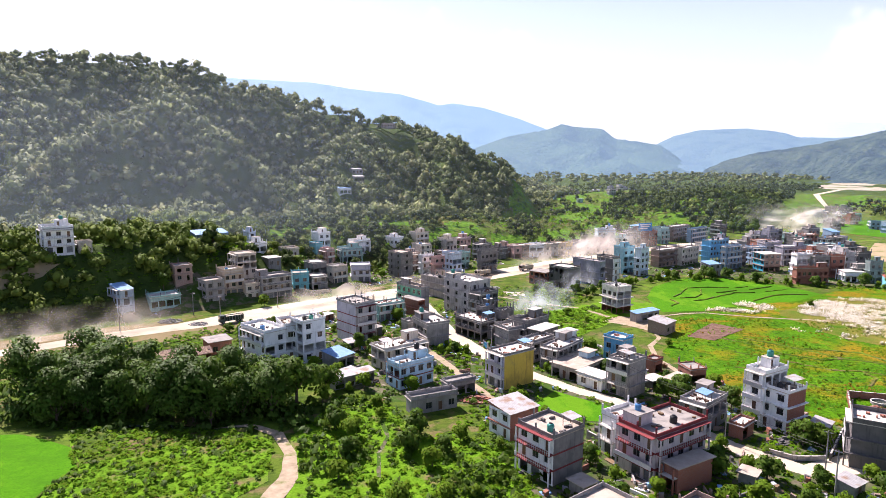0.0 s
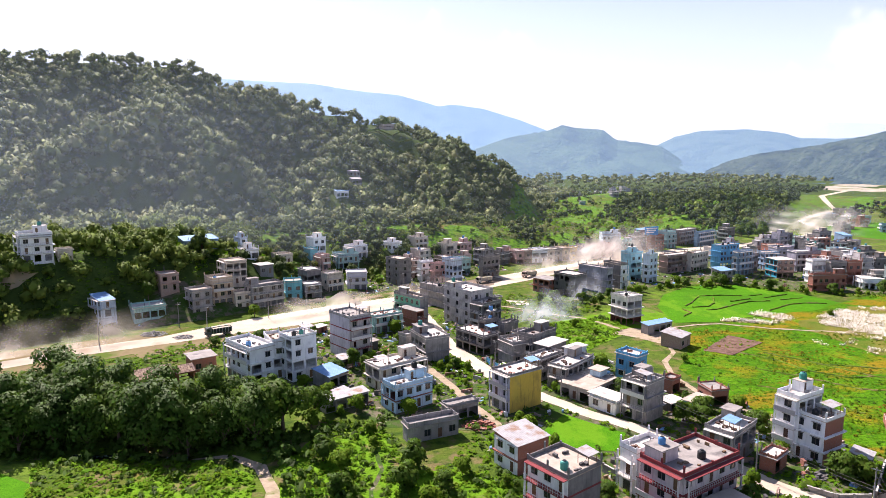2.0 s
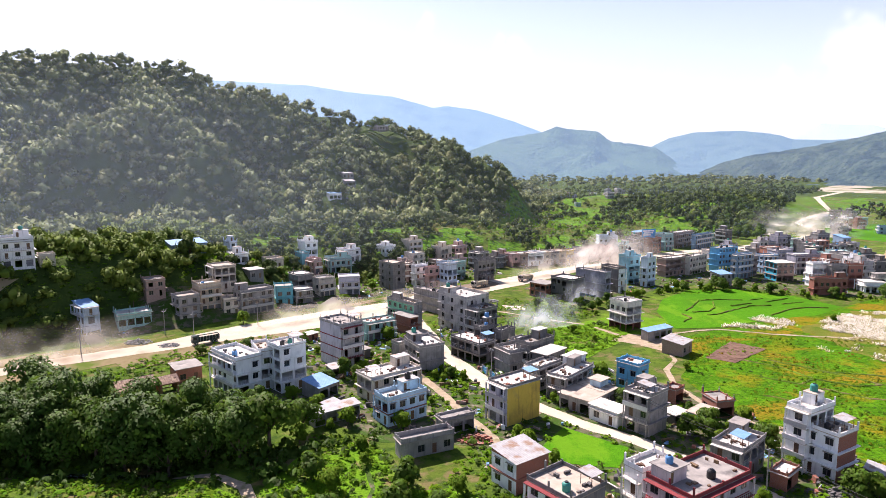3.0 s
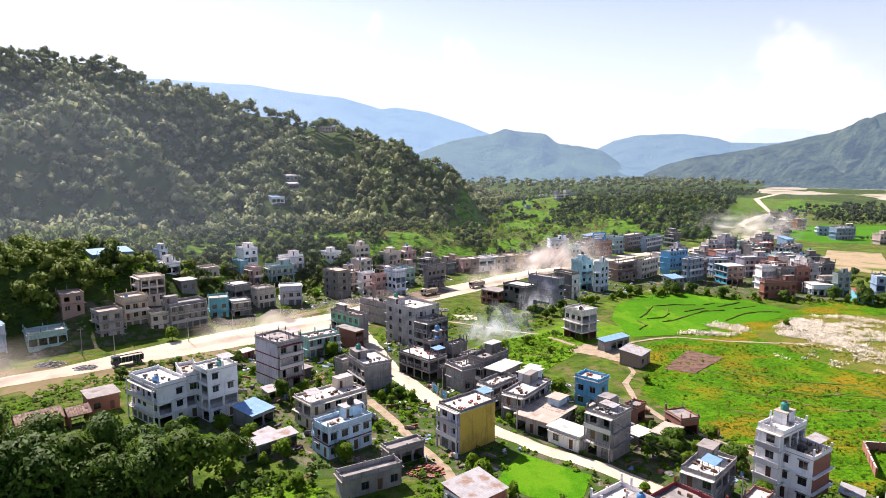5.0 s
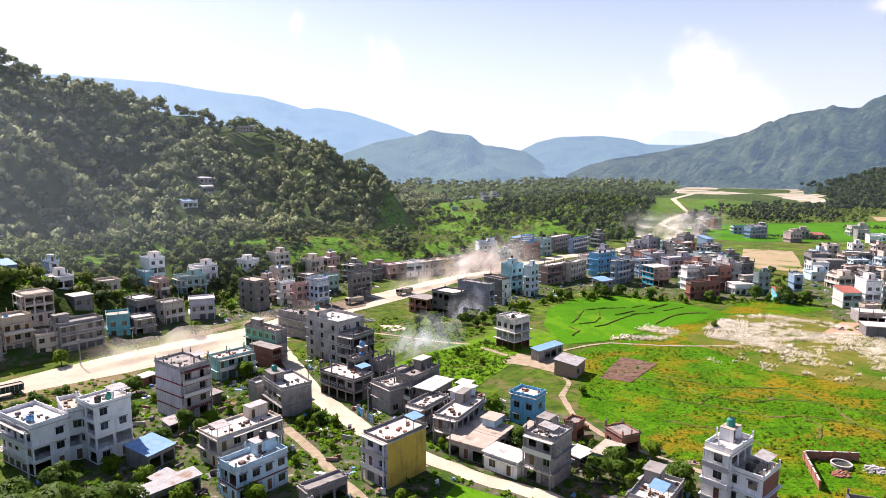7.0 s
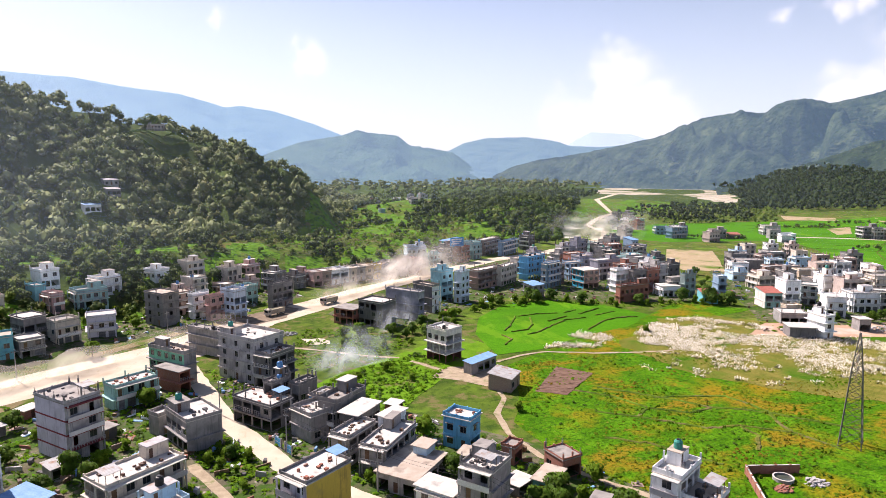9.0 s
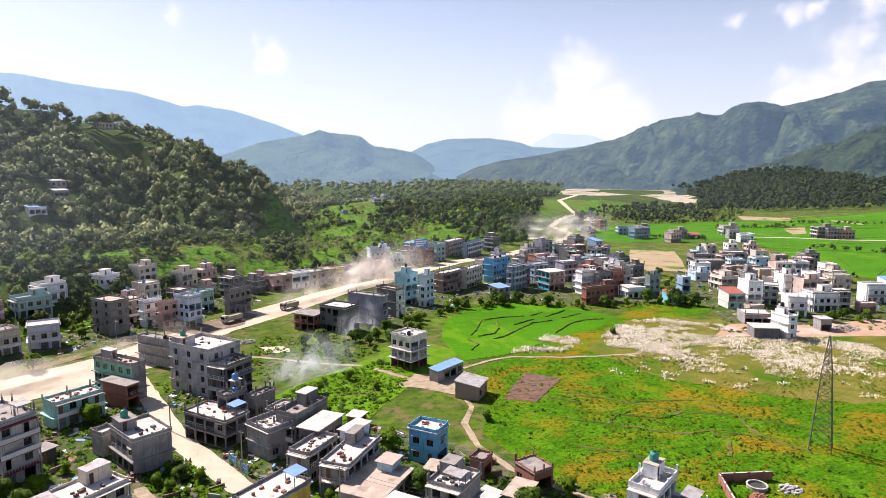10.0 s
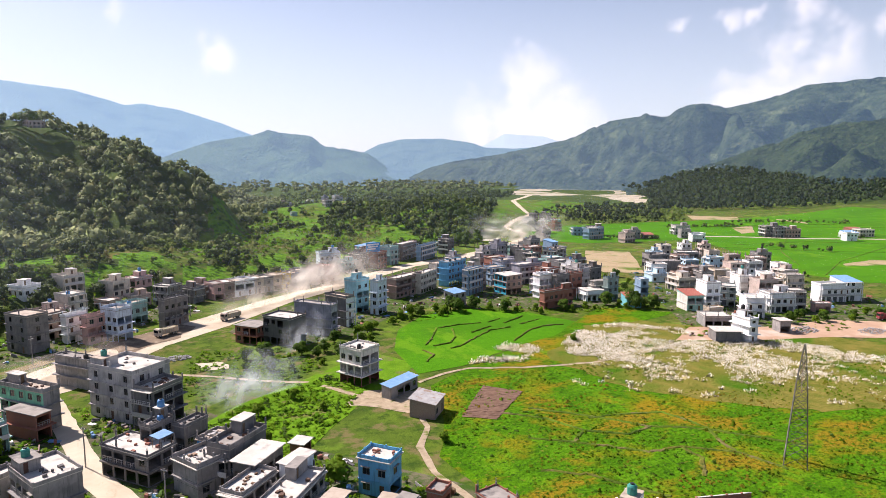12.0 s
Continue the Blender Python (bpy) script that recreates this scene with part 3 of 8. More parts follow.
def far_range(name, rows, r, front, mat, label, rough=0.06, seed=0, fine=6, levels=44):
    """A mountainside whose spurs run down from a given crest line: azimuth and slope of the crest as seen from the start."""
    az0, az1 = rows[0][0], rows[-1][0]
    n = int((az1 - az0) * fine) + 2
    az = np.linspace(az0, az1, n)
    el = np.interp(az, [p[0] for p in rows], [p[1] for p in rows])
    v = []
    for t in list(np.linspace(0, 1, levels)) + [1.08, 1.25]:
        rr = r * (1 - front * (1 - t))
        crest = 60 + el * r
        k = 0.35 * t + 0.65 * t * t if t <= 1 else 1 - (t - 1) * 2.0
        u = np.radians(az) * r + seed * 7000
        big = 0.42 - np.sqrt(fractal(u + 0.5 * rr, np.full(n, rr * 0.55), 0.16 * r, 2) ** 2 + 0.01)
        small = 0.30 - np.sqrt(fractal(u - 0.3 * rr + 5000, np.full(n, rr * 0.8), 0.06 * r, 3) ** 2 + 0.01)
        fold = (big - 0.15 + 0.45 * small) * rough * r * np.sin(np.pi * min(t, 1.0)) ** 1.1 * (1 - t ** 3)
        fuzz = fractal(u, np.full(n, rr), 11, 2) * 5.0
        z = np.maximum(crest, 0) * k + (fold * np.clip(crest / (0.1 * r), 0.15, 1)) * (t < 1) + fuzz - 3
        z = np.minimum(z, np.maximum(crest, 0) - 3 + fuzz)
        a = np.radians(az)
        v.append(np.stack([rr * np.sin(a), rr * np.cos(a), z], -1))
    v = np.array(v)
    m = len(v)
    i, j = np.meshgrid(np.arange(m - 1), np.arange(n - 1), indexing="ij")
    f = np.stack([i * n + j, i * n + j + 1, (i + 1) * n + j + 1, (i + 1) * n + j], -1).reshape(-1, 4)
    return tagged(new(name, mesh_of(name, v.reshape(-1, 3), f, mat, smooth=True)), label, "mountains", kind="structure")


# colour of the air haze that the ridges emit, more the farther off
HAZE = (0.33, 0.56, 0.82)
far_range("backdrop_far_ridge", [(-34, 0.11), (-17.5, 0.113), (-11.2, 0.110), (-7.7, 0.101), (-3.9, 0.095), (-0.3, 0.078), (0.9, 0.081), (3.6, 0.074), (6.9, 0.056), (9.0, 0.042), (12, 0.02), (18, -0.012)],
          4300, 0.45, glow_material("far_forest", (0.03, 0.05, 0.03), (0.06, 0.08, 0.05), HAZE, 0.68, 0.018), "long forested mountain ridge given a hazy blue glow", 0.06, 1)
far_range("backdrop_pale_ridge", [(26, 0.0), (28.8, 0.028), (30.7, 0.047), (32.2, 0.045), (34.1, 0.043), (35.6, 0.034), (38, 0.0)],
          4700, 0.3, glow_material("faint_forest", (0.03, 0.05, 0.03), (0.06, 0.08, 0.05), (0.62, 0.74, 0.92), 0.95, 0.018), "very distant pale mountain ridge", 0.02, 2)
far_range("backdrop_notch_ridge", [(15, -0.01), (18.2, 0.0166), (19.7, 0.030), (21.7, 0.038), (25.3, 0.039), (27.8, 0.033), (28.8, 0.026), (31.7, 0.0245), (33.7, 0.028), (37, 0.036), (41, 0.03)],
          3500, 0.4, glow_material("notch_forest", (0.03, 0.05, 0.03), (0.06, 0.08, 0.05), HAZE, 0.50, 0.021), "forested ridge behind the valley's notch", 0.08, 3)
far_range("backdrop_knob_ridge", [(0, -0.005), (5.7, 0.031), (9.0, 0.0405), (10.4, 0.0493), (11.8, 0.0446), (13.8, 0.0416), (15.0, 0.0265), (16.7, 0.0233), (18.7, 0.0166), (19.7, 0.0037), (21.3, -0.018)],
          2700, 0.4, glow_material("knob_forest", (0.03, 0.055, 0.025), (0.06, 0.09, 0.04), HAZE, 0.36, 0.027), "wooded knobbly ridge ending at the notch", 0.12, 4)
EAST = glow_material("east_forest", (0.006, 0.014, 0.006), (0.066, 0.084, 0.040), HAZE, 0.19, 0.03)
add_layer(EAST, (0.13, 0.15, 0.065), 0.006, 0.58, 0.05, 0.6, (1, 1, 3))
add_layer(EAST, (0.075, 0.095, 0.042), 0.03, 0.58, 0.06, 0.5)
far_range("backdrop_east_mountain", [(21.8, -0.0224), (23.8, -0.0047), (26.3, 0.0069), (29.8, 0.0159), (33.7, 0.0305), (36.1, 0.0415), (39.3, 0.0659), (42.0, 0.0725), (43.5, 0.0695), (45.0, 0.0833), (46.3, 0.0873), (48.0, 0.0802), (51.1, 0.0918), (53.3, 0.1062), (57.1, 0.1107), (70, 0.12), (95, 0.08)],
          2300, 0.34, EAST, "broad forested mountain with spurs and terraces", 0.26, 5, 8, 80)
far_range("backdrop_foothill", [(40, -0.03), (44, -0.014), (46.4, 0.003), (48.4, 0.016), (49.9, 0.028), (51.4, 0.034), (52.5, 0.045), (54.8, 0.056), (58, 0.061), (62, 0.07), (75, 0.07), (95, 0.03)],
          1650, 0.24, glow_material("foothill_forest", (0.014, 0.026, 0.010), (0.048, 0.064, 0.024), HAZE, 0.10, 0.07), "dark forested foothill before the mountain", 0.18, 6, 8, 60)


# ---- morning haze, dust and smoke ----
# bowed sheets stand in for air haze, sun glare painted into their opacity
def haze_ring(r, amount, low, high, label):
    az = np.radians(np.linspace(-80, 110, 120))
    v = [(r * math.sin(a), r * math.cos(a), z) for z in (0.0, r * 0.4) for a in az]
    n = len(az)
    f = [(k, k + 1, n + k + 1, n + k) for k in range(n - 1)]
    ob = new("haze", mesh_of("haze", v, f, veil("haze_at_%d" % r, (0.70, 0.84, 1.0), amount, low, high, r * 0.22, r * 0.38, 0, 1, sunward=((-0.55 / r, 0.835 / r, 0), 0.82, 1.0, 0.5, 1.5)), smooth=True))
    return tagged(ob, label, "haze", kind="structure")


haze_ring(330, 0.05, 2, 36, "thin sheet standing for sunlit haze over the valley")
haze_ring(800, 0.07, -4, 30, "thin sheet standing for sunlit haze further up the valley")
haze_ring(1650, 0.08, -4, 50, "thin sheet standing for blue haze before the mountains")


def dust_curtain(name, line, h, sway, mat, label, category):
    """A drifting sheet of dust or smoke above a line, bowed and uneven."""
    pts = [Vector((*p, 0)).lerp(Vector((*q, 0)), k / 8) for p, q in zip(line, line[1:]) for k in range(8)] + [Vector((*line[-1], 0))]
    o, levels = pts[0], 6
    along = (pts[-1] - pts[0]).normalized()
    turn = math.atan2(along.y, along.x)
    back = Matrix.Rotation(-turn, 3, "Z")
    v = []
    for j in range(levels + 1):
        for i, p in enumerate(pts):
            q = back @ (p - o)
            z = h * j / levels
            s = sway * (float(value_noise(np.array(q.x * 0.11 + 5), np.array(z * 0.3))) + 0.12 * z / h * h * 0.2)
            v.append((q.x + 0.25 * z, q.y + s, z * (0.8 + 0.5 * float(value_noise(np.array(q.x * 0.2), np.array(3.0))) + 0.1)))
    n = len(pts)
    f = [(j * n + i, j * n + i + 1, (j + 1) * n + i + 1, (j + 1) * n + i) for j in range(levels) for i in range(n - 1)]
    ob = new(name, mesh_of(name, v, f, mat, smooth=True))
    ob.matrix_basis = pose(o.x, o.y, place(o.x, o.y) + 0.3, 0, 0, math.degrees(turn))
    return tagged(ob, label, category, "drifting dust and smoke")


ROAD_DUST = veil("road_dust", (0.86, 0.79, 0.70), 0.62, -1.0, 0.0, 1.5, 12, 0.26, 0.09, True)
TALL_DUST = veil("high_road_dust", (0.90, 0.84, 0.75), 0.8, -1.0, 0.0, 3, 22, 0.26, 0.06, True)
SMOKE = veil("wood_smoke", (0.80, 0.86, 0.92), 0.34, -1.0, 1.0, 3.0, 14, 0.24, 0.16, True)
dust_curtain("dust_cloud", [(30, 322), (52, 345), (80, 365), (104, 382), (126, 398)], 13, 3.0, ROAD_DUST, "pale dust cloud drifting over the road", "dust")
dust_curtain("dust_cloud", [(60, 350), (84, 372), (110, 390), (140, 410)], 20, 4.0, TALL_DUST, "pale dust cloud drifting over the road", "dust")
dust_curtain("dust_cloud", [(-70, 240), (-46, 258), (-18, 276), (8, 305)], 7, 2.0, ROAD_DUST, "low dust stirred up along the road", "dust")
dust_curtain("dust_cloud", [(238, 524), (262, 508), (288, 496), (316, 486)], 22, 6.0, TALL_DUST, "dust cloud rising beyond the town", "dust")
dust_curtain("dust_cloud", [(262, 556), (288, 538), (316, 524), (346, 512)], 20, 6.0, TALL_DUST, "dust cloud rising beyond the town", "dust")
dust_curtain("dust_cloud", [(-185, 162), (-150, 184), (-120, 206), (-92, 228)], 13, 3.0, ROAD_DUST, "low dust stirred up along the road", "dust")
dust_curtain("smoke", [(22, 236), (32, 243), (46, 252)], 13, 2.5, SMOKE, "thin white smoke drifting over a plot", "smoke")
dust_curtain("smoke", [(26, 230), (36, 238), (52, 244)], 11, 2.5, SMOKE, "thin white smoke drifting over a plot", "smoke")
dust_curtain("smoke", [(50, 272), (60, 280), (70, 286)], 12, 2.0, SMOKE, "thin smoke beside roadside buildings", "smoke")


# ---- roads, fields and bare ground, laid on the sheet ----
def draped(name, outline, mat, lift, label, category, step=6.0, kind="structure", wobble=0.5):
    """A patch with an uneven edge, draped over the ground."""
    pts = []
    for (x0, y0), (x1, y1) in zip(outline, outline[1:] + outline[:1]):
        n = max(1, int(math.hypot(x1 - x0, y1 - y0) / step))
        for i in range(n):
            t = i / n
            x, y = x0 + (x1 - x0) * t, y0 + (y1 - y0) * t
            pts.append((x + wobble * 2 * float(value_noise(np.array(x * 0.31), np.array(y * 0.37))), y + wobble * 2 * float(value_noise(np.array(y * 0.29 + 9), np.array(x * 0.33)))))
    bm = bmesh.new()
    vs = [bm.verts.new((x, y, 0)) for x, y in pts]
    bm.faces.new(vs)
    bmesh.ops.triangulate(bm, faces=bm.faces[:], ngon_method="BEAUTY")
    for v in bm.verts:
        v.co.z = place(v.co.x, v.co.y) + lift
    for f in bm.faces:
        if f.normal.z < 0:
            f.normal_flip()
    me = bpy.data.meshes.new(name)
    bm.to_mesh(me)
    bm.free()
    me.materials.append(mat)
    return tagged(new(name, me), label, category, kind=kind)


WAYS = []


def ribbon(name, line, width, mat, lift, label, category):
    """A way of a given width along a line, in short cross-strips."""
    pts, ws = [], []
    WAYS.append((np.array(line, float), np.array(width if isinstance(width, list) else [width] * len(line), float)))
    for i, ((x0, y0), (x1, y1)) in enumerate(zip(line, line[1:])):
        n = max(1, int(math.hypot(x1 - x0, y1 - y0) / 3))
        for k in range(n):
            t = k / n
            pts.append((x0 + (x1 - x0) * t, y0 + (y1 - y0) * t))
            ws.append(width[i] + (width[i + 1] - width[i]) * t if isinstance(width, list) else width)
    pts.append(line[-1])
    ws.append(width[-1] if isinstance(width, list) else width)
    v, f = [], []
    for i, (x, y) in enumerate(pts):
        a, b = pts[max(0, i - 2)], pts[min(len(pts) - 1, i + 2)]
        dx, dy = b[0] - a[0], b[1] - a[1]
        q = math.hypot(dx, dy) or 1
        for s in (-1, 1):
            w = ws[i] / 2 + 0.7 * float(value_noise(np.array(x * 0.3 + 40 * s), np.array(y * 0.3)))
            px, py = x - s * dy / q * w, y + s * dx / q * w
            v.append((px, py, place(px, py) + lift))
    for i in range(len(pts) - 1):
        f.append((2 * i, 2 * i + 2, 2 * i + 3, 2 * i + 1) if False else (2 * i + 1, 2 * i + 3, 2 * i + 2, 2 * i))
    me = mesh_of(name, v, f, mat)
    ob = tagged(new(name, me), label, category, kind="structure")
    me.flip_normals() if me.polygons[0].normal.z < 0 else None
    return ob


FOOTPRINTS = []


def open_ground(q, margin=0.5, ways=True):
    """Which of the points lie clear of houses and, if asked, of roads and paths."""
    q = np.asarray(q, float).reshape(-1, 2)
    free = np.ones(len(q), bool)
    for x, y, w, d, turn in FOOTPRINTS:
        c, s = math.cos(radians(turn)), math.sin(radians(turn))
        u, v = (q[:, 0] - x) * c + (q[:, 1] - y) * s, -(q[:, 0] - x) * s + (q[:, 1] - y) * c
        free &= ~((u > -margin) & (u < w + margin) & (v > -margin) & (v < d + margin))
    for line, width in WAYS if ways else ():
        for (x0, y0), (x1, y1), w0, w1 in zip(line, line[1:], width, width[1:]):
            k = np.clip(((q[:, 0] - x0) * (x1 - x0) + (q[:, 1] - y0) * (y1 - y0)) / ((x1 - x0) ** 2 + (y1 - y0) ** 2), 0, 1)
            free &= np.hypot(q[:, 0] - x0 - k * (x1 - x0), q[:, 1] - y0 - k * (y1 - y0)) > (w0 + (w1 - w0) * k) / 2 + margin
    return free


ribbon("road", [(-230, 120), (-180, 158), (-131, 192), (-114, 206), (-93, 219), (-70, 238), (-43, 256.5), (-13, 276), (12, 309.5), (36.5, 329), (69, 360), (99, 380), (125, 402), (160, 428), (205, 446), (240, 468), (272, 490), (298, 512), (318, 545), (326, 590), (352, 622), (420, 690), (470, 790), (545, 930), (672, 1072), (790, 1150)],
       [9, 9, 8, 9, 10, 17, 23, 23, 20, 18, 14, 12, 11, 11, 11, 12, 14, 10, 8, 6, 6, 6, 6, 8, 9, 9], DUST, 0.10, "wide unpaved main road deep in pale dust", "road")
ribbon("lane", [(-10, 262), (0, 222), (3, 210), (8, 198), (14, 184), (24, 170), (34, 158), (44, 149), (54, 136), (62, 123), (70, 115), (80, 117), (90, 122), (120, 120)], [5, 5, 5, 5.5, 5, 4, 4, 4, 4, 4.5, 5, 7, 6, 6], DUST, 0.07, "narrow unpaved village lane", "lane")
ribbon("footpath", [(-4, 190), (2, 176), (7, 163), (12, 152), (14, 144)], 2.2, PATH_EARTH, 0.09, "pale dirt path between houses", "path")
ribbon("footpath", [(57, 243), (66, 226), (74, 218), (72, 205), (66, 196), (64, 184), (66, 172), (72, 160), (80, 148)], 1.5, PATH_EARTH, 0.09, "pale footpath winding past a meadow", "path")
ribbon("footpath", [(-12, 112), (-13, 122), (-12, 130), (-14, 138)], 0.8, EARTH, 0.09, "thin trodden path through scrub", "path")
ribbon("stream_bank", [(-52, 137), (-44, 136), (-36, 131), (-31, 122), (-29, 112), (-31, 100), (-40, 88)], [1.6, 1.8, 2.4, 2.6, 3.4, 5, 6], PATH_EARTH, 0.12, "sandy bank of a small stream", "stream bank")
WATER = material("stream_water", (0.05, 0.06, 0.05), (0.08, 0.09, 0.07), 0.6, 0.05, 0.15, 3, spec=0.6)
ribbon("stream", [(-78, 139), (-62, 138.5), (-52, 137.6)], [2.0, 2.2, 2.0], WATER, 0.5, "shallow stream glinting under trees", "stream")
draped("rice_field", [(-92, 131), (-77, 125), (-71, 116), (-72, 100), (-95, 84), (-128, 92), (-128, 128)], PADDY, 0.10, "bright green young rice field", "field")
draped("town_ground", [(-62, 205), (-45, 236), (-14, 262), (2, 236), (24, 240), (42, 208), (64, 182), (86, 152), (98, 130), (80, 98), (50, 84), (18, 100), (12, 124), (8, 148), (-12, 150), (-30, 164), (-52, 168)], EARTH, 0.04, "trodden earth and weeds between houses", "ground")
draped("town_ground", [(-110, 232), (-92, 244), (-66, 268), (-40, 288), (-14, 304), (10, 336), (36, 350), (28, 372), (-10, 344), (-40, 316), (-75, 288), (-112, 256)], EARTH, 0.06, "trodden earth behind the roadside row", "ground")
draped("town_ground", [(40, 312), (58, 284), (84, 290), (104, 312), (132, 322), (166, 296), (200, 290), (222, 300), (262, 420), (270, 480), (240, 470), (180, 436), (110, 380), (60, 340)], EARTH, 0.05, "trodden earth between town houses", "ground")
draped("town_ground", [(186, 228), (212, 268), (262, 350), (330, 400), (366, 400), (350, 330), (318, 262), (330, 238), (290, 226), (250, 216)], EARTH, 0.08, "trodden earth between village houses", "ground")
draped("rice_field", [(24, 151), (29, 157), (33, 153), (40, 146), (36, 138), (27, 139), (21, 145)], PADDY, 0.10, "small bright green rice plot beside houses", "field")
draped("meadow", [(77, 207), (84, 230), (101, 240), (127, 231), (158, 214), (190, 190), (240, 196), (300, 170), (300, 110), (180, 60), (120, 90), (92, 130), (80, 150), (70, 170), (68, 190)], FIELD, 0.05, "uneven meadow green with yellowed patches", "field")
draped("dry_meadow", [(128, 236), (143, 250), (166, 266), (190, 262), (212, 243), (246, 204), (290, 176), (262, 150), (205, 160), (172, 168), (150, 186), (132, 204)], DRY_FIELD, 0.09, "dry yellow grass under plumes", "field", 3, wobble=3.0)
draped("rice_terrace", [(87, 266), (98, 290), (116, 307), (140, 310), (158, 293), (166, 273), (147, 259), (128, 254), (101, 242), (85, 241)], PADDY, 0.10, "terraced rice field in bright green", "field")
draped("meadow", [(101, 240), (128, 254), (147, 259), (166, 273), (190, 288), (215, 268), (190, 262), (168, 262), (146, 236), (127, 231)], FIELD, 0.07, "rough meadow of mixed grass", "field")
draped("far_fields", [(326, 474), (300, 520), (355, 585), (433, 600), (579, 590), (866, 604), (940, 420), (640, 230), (420, 190), (357, 281), (350, 330), (400, 400), (430, 455)], PADDY, 0.12, "broad flat rice fields in vivid green", "field", 14)
draped("bare_ground", [(301, 439), (326, 421), (296, 380), (272, 348), (252, 360), (262, 388)], BARE, 0.16, "trampled bare patch in the fields", "bare ground")
draped("riverbed", [(650, 1080), (690, 1181), (900, 1420), (1046, 1580), (1222, 1525), (1060, 1300), (925, 1098), (840, 960), (737, 835), (722, 850), (790, 1010), (774, 1035), (700, 1035)], SAND, 0.2, "wide pale sandy riverbed", "riverbed", 14, wobble=14)
draped("bare_ground", [(618, 646), (656, 605), (626, 576), (580, 602)], BARE, 0.16, "trampled bare patch in the fields", "bare ground", 14)
draped("bare_ground", [(703, 595), (669, 528), (653, 514), (666, 560)], BARE, 0.16, "pale sandy strip in the fields", "bare ground", 14)
draped("bare_ground", [(540, 515), (580, 524), (524, 476), (504, 474)], BARE, 0.16, "heap of pale earth beside a field track", "bare ground", 10)
draped("bare_ground", [(411, 323), (447, 326), (470, 300), (404, 316)], BARE, 0.16, "pale sandy strip in the fields", "bare ground", 8)
ribbon("field_track", [(431, 466), (455, 470), (483, 454), (512, 428), (560, 405), (640, 360)], 5, DUST, 0.18, "pale dirt track between rice fields", "track")
VERGE = material("dry_grass_verge", (0.16, 0.125, 0.06), (0.26, 0.205, 0.11), 0.2, 0.95, 0.4, 2.0, (0.09, 0.13, 0.02), 0.10, 0.52, spec=0.04, coords="World")
ribbon("verge", [(-230, 120), (-180, 158), (-131, 192), (-112, 207), (-92, 222)], [30, 30, 30, 26, 20], VERGE, 0.06, "dusty dry grass beside the road", "verge")
draped("dug_earth", [(0.8, 313.2), (25, 331), (31, 325.5), (24, 312.6), (6.3, 297.6)], material("dug_earth", (0.12, 0.085, 0.055), (0.24, 0.18, 0.12), 0.3, 0.95, 0.8, 1.5, (0.36, 0.29, 0.2), 0.2, 0.56, coords="World"), 0.16, "freshly dug brown earth at the roadside", "ground", 3, wobble=1.5)
ribbon("verge", [(-40, 276), (-24.8, 290.1), (-13.5, 299.7), (0.9, 310.9)], 4.5, VERGE, 0.17, "strip of dry grass along the road", "verge")
draped("dry_ground", [(58, 226), (66, 234), (78, 228), (80, 220), (72, 214), (64, 222)], PATH_EARTH, 0.085, "worn earth yard round a lone house", "ground", 3, wobble=1.2)
draped("verge", [(-100, 208), (-64, 237), (-40, 251), (-46, 238), (-64, 218), (-90, 198)], VERGE, 0.055, "dry grass and weeds below the road", "verge", 4, wobble=1.0)
ribbon("footpath", [(82, 234), (92, 238), (101, 239), (116, 233), (127, 230), (140, 228), (156, 230), (172, 233), (196, 228), (214, 236)], 1.3, PATH_EARTH, 0.14, "thin pale path along the meadow", "path")
draped("dry_ground", [(26, 279), (34, 277), (36, 269), (28, 270)], DUST, 0.12, "bare dusty patch in an overgrown plot", "ground", 3, wobble=1.5)
ribbon("footpath", [(20, 270), (30.4, 263.2), (42.6, 253.4), (54, 247)], 1.4, PATH_EARTH, 0.1, "pale dirt path across an overgrown plot", "path")
draped("scrub_plot", [(-72, 92), (-72, 116), (-80, 130), (-84, 137), (-49, 135), (-36, 128), (-33, 111), (-45, 90)], WEEDY, 0.07, "weedy ground with bare patches by a stream", "ground", 3)
draped("scrub_plot", [(-28, 88), (-28, 112), (-33, 130), (-26, 150), (-11, 146), (-8, 131), (8, 128), (16, 121), (14, 100), (-16, 86)], WEEDY, 0.08, "weedy ground of an overgrown plot", "ground", 3)
draped("scrub_plot", [(20, 224), (34, 238), (60, 254), (80, 268), (88, 250), (76, 236), (68, 232), (50, 212), (38, 198)], WEEDY, 0.07, "weedy ground of an overgrown plot", "ground", 3)
draped("hill_yard", [(-170, 222), (-158, 236), (-146, 239), (-150, 230), (-162, 216)], BARE, 0.6, "bare yard before a hillside house", "yard", 2)
draped("yard", [(182, 236), (200, 248), (226, 236), (262, 232), (300, 205), (275, 196), (235, 216), (208, 224)], material("red_earth_yard", (0.36, 0.22, 0.14), (0.48, 0.33, 0.22), 0.1, 0.95, 0.3, 2, (0.5, 0.45, 0.38), 0.05, 0.56, coords="World"), 0.12, "bare earth yard with heaps of gravel", "yard")


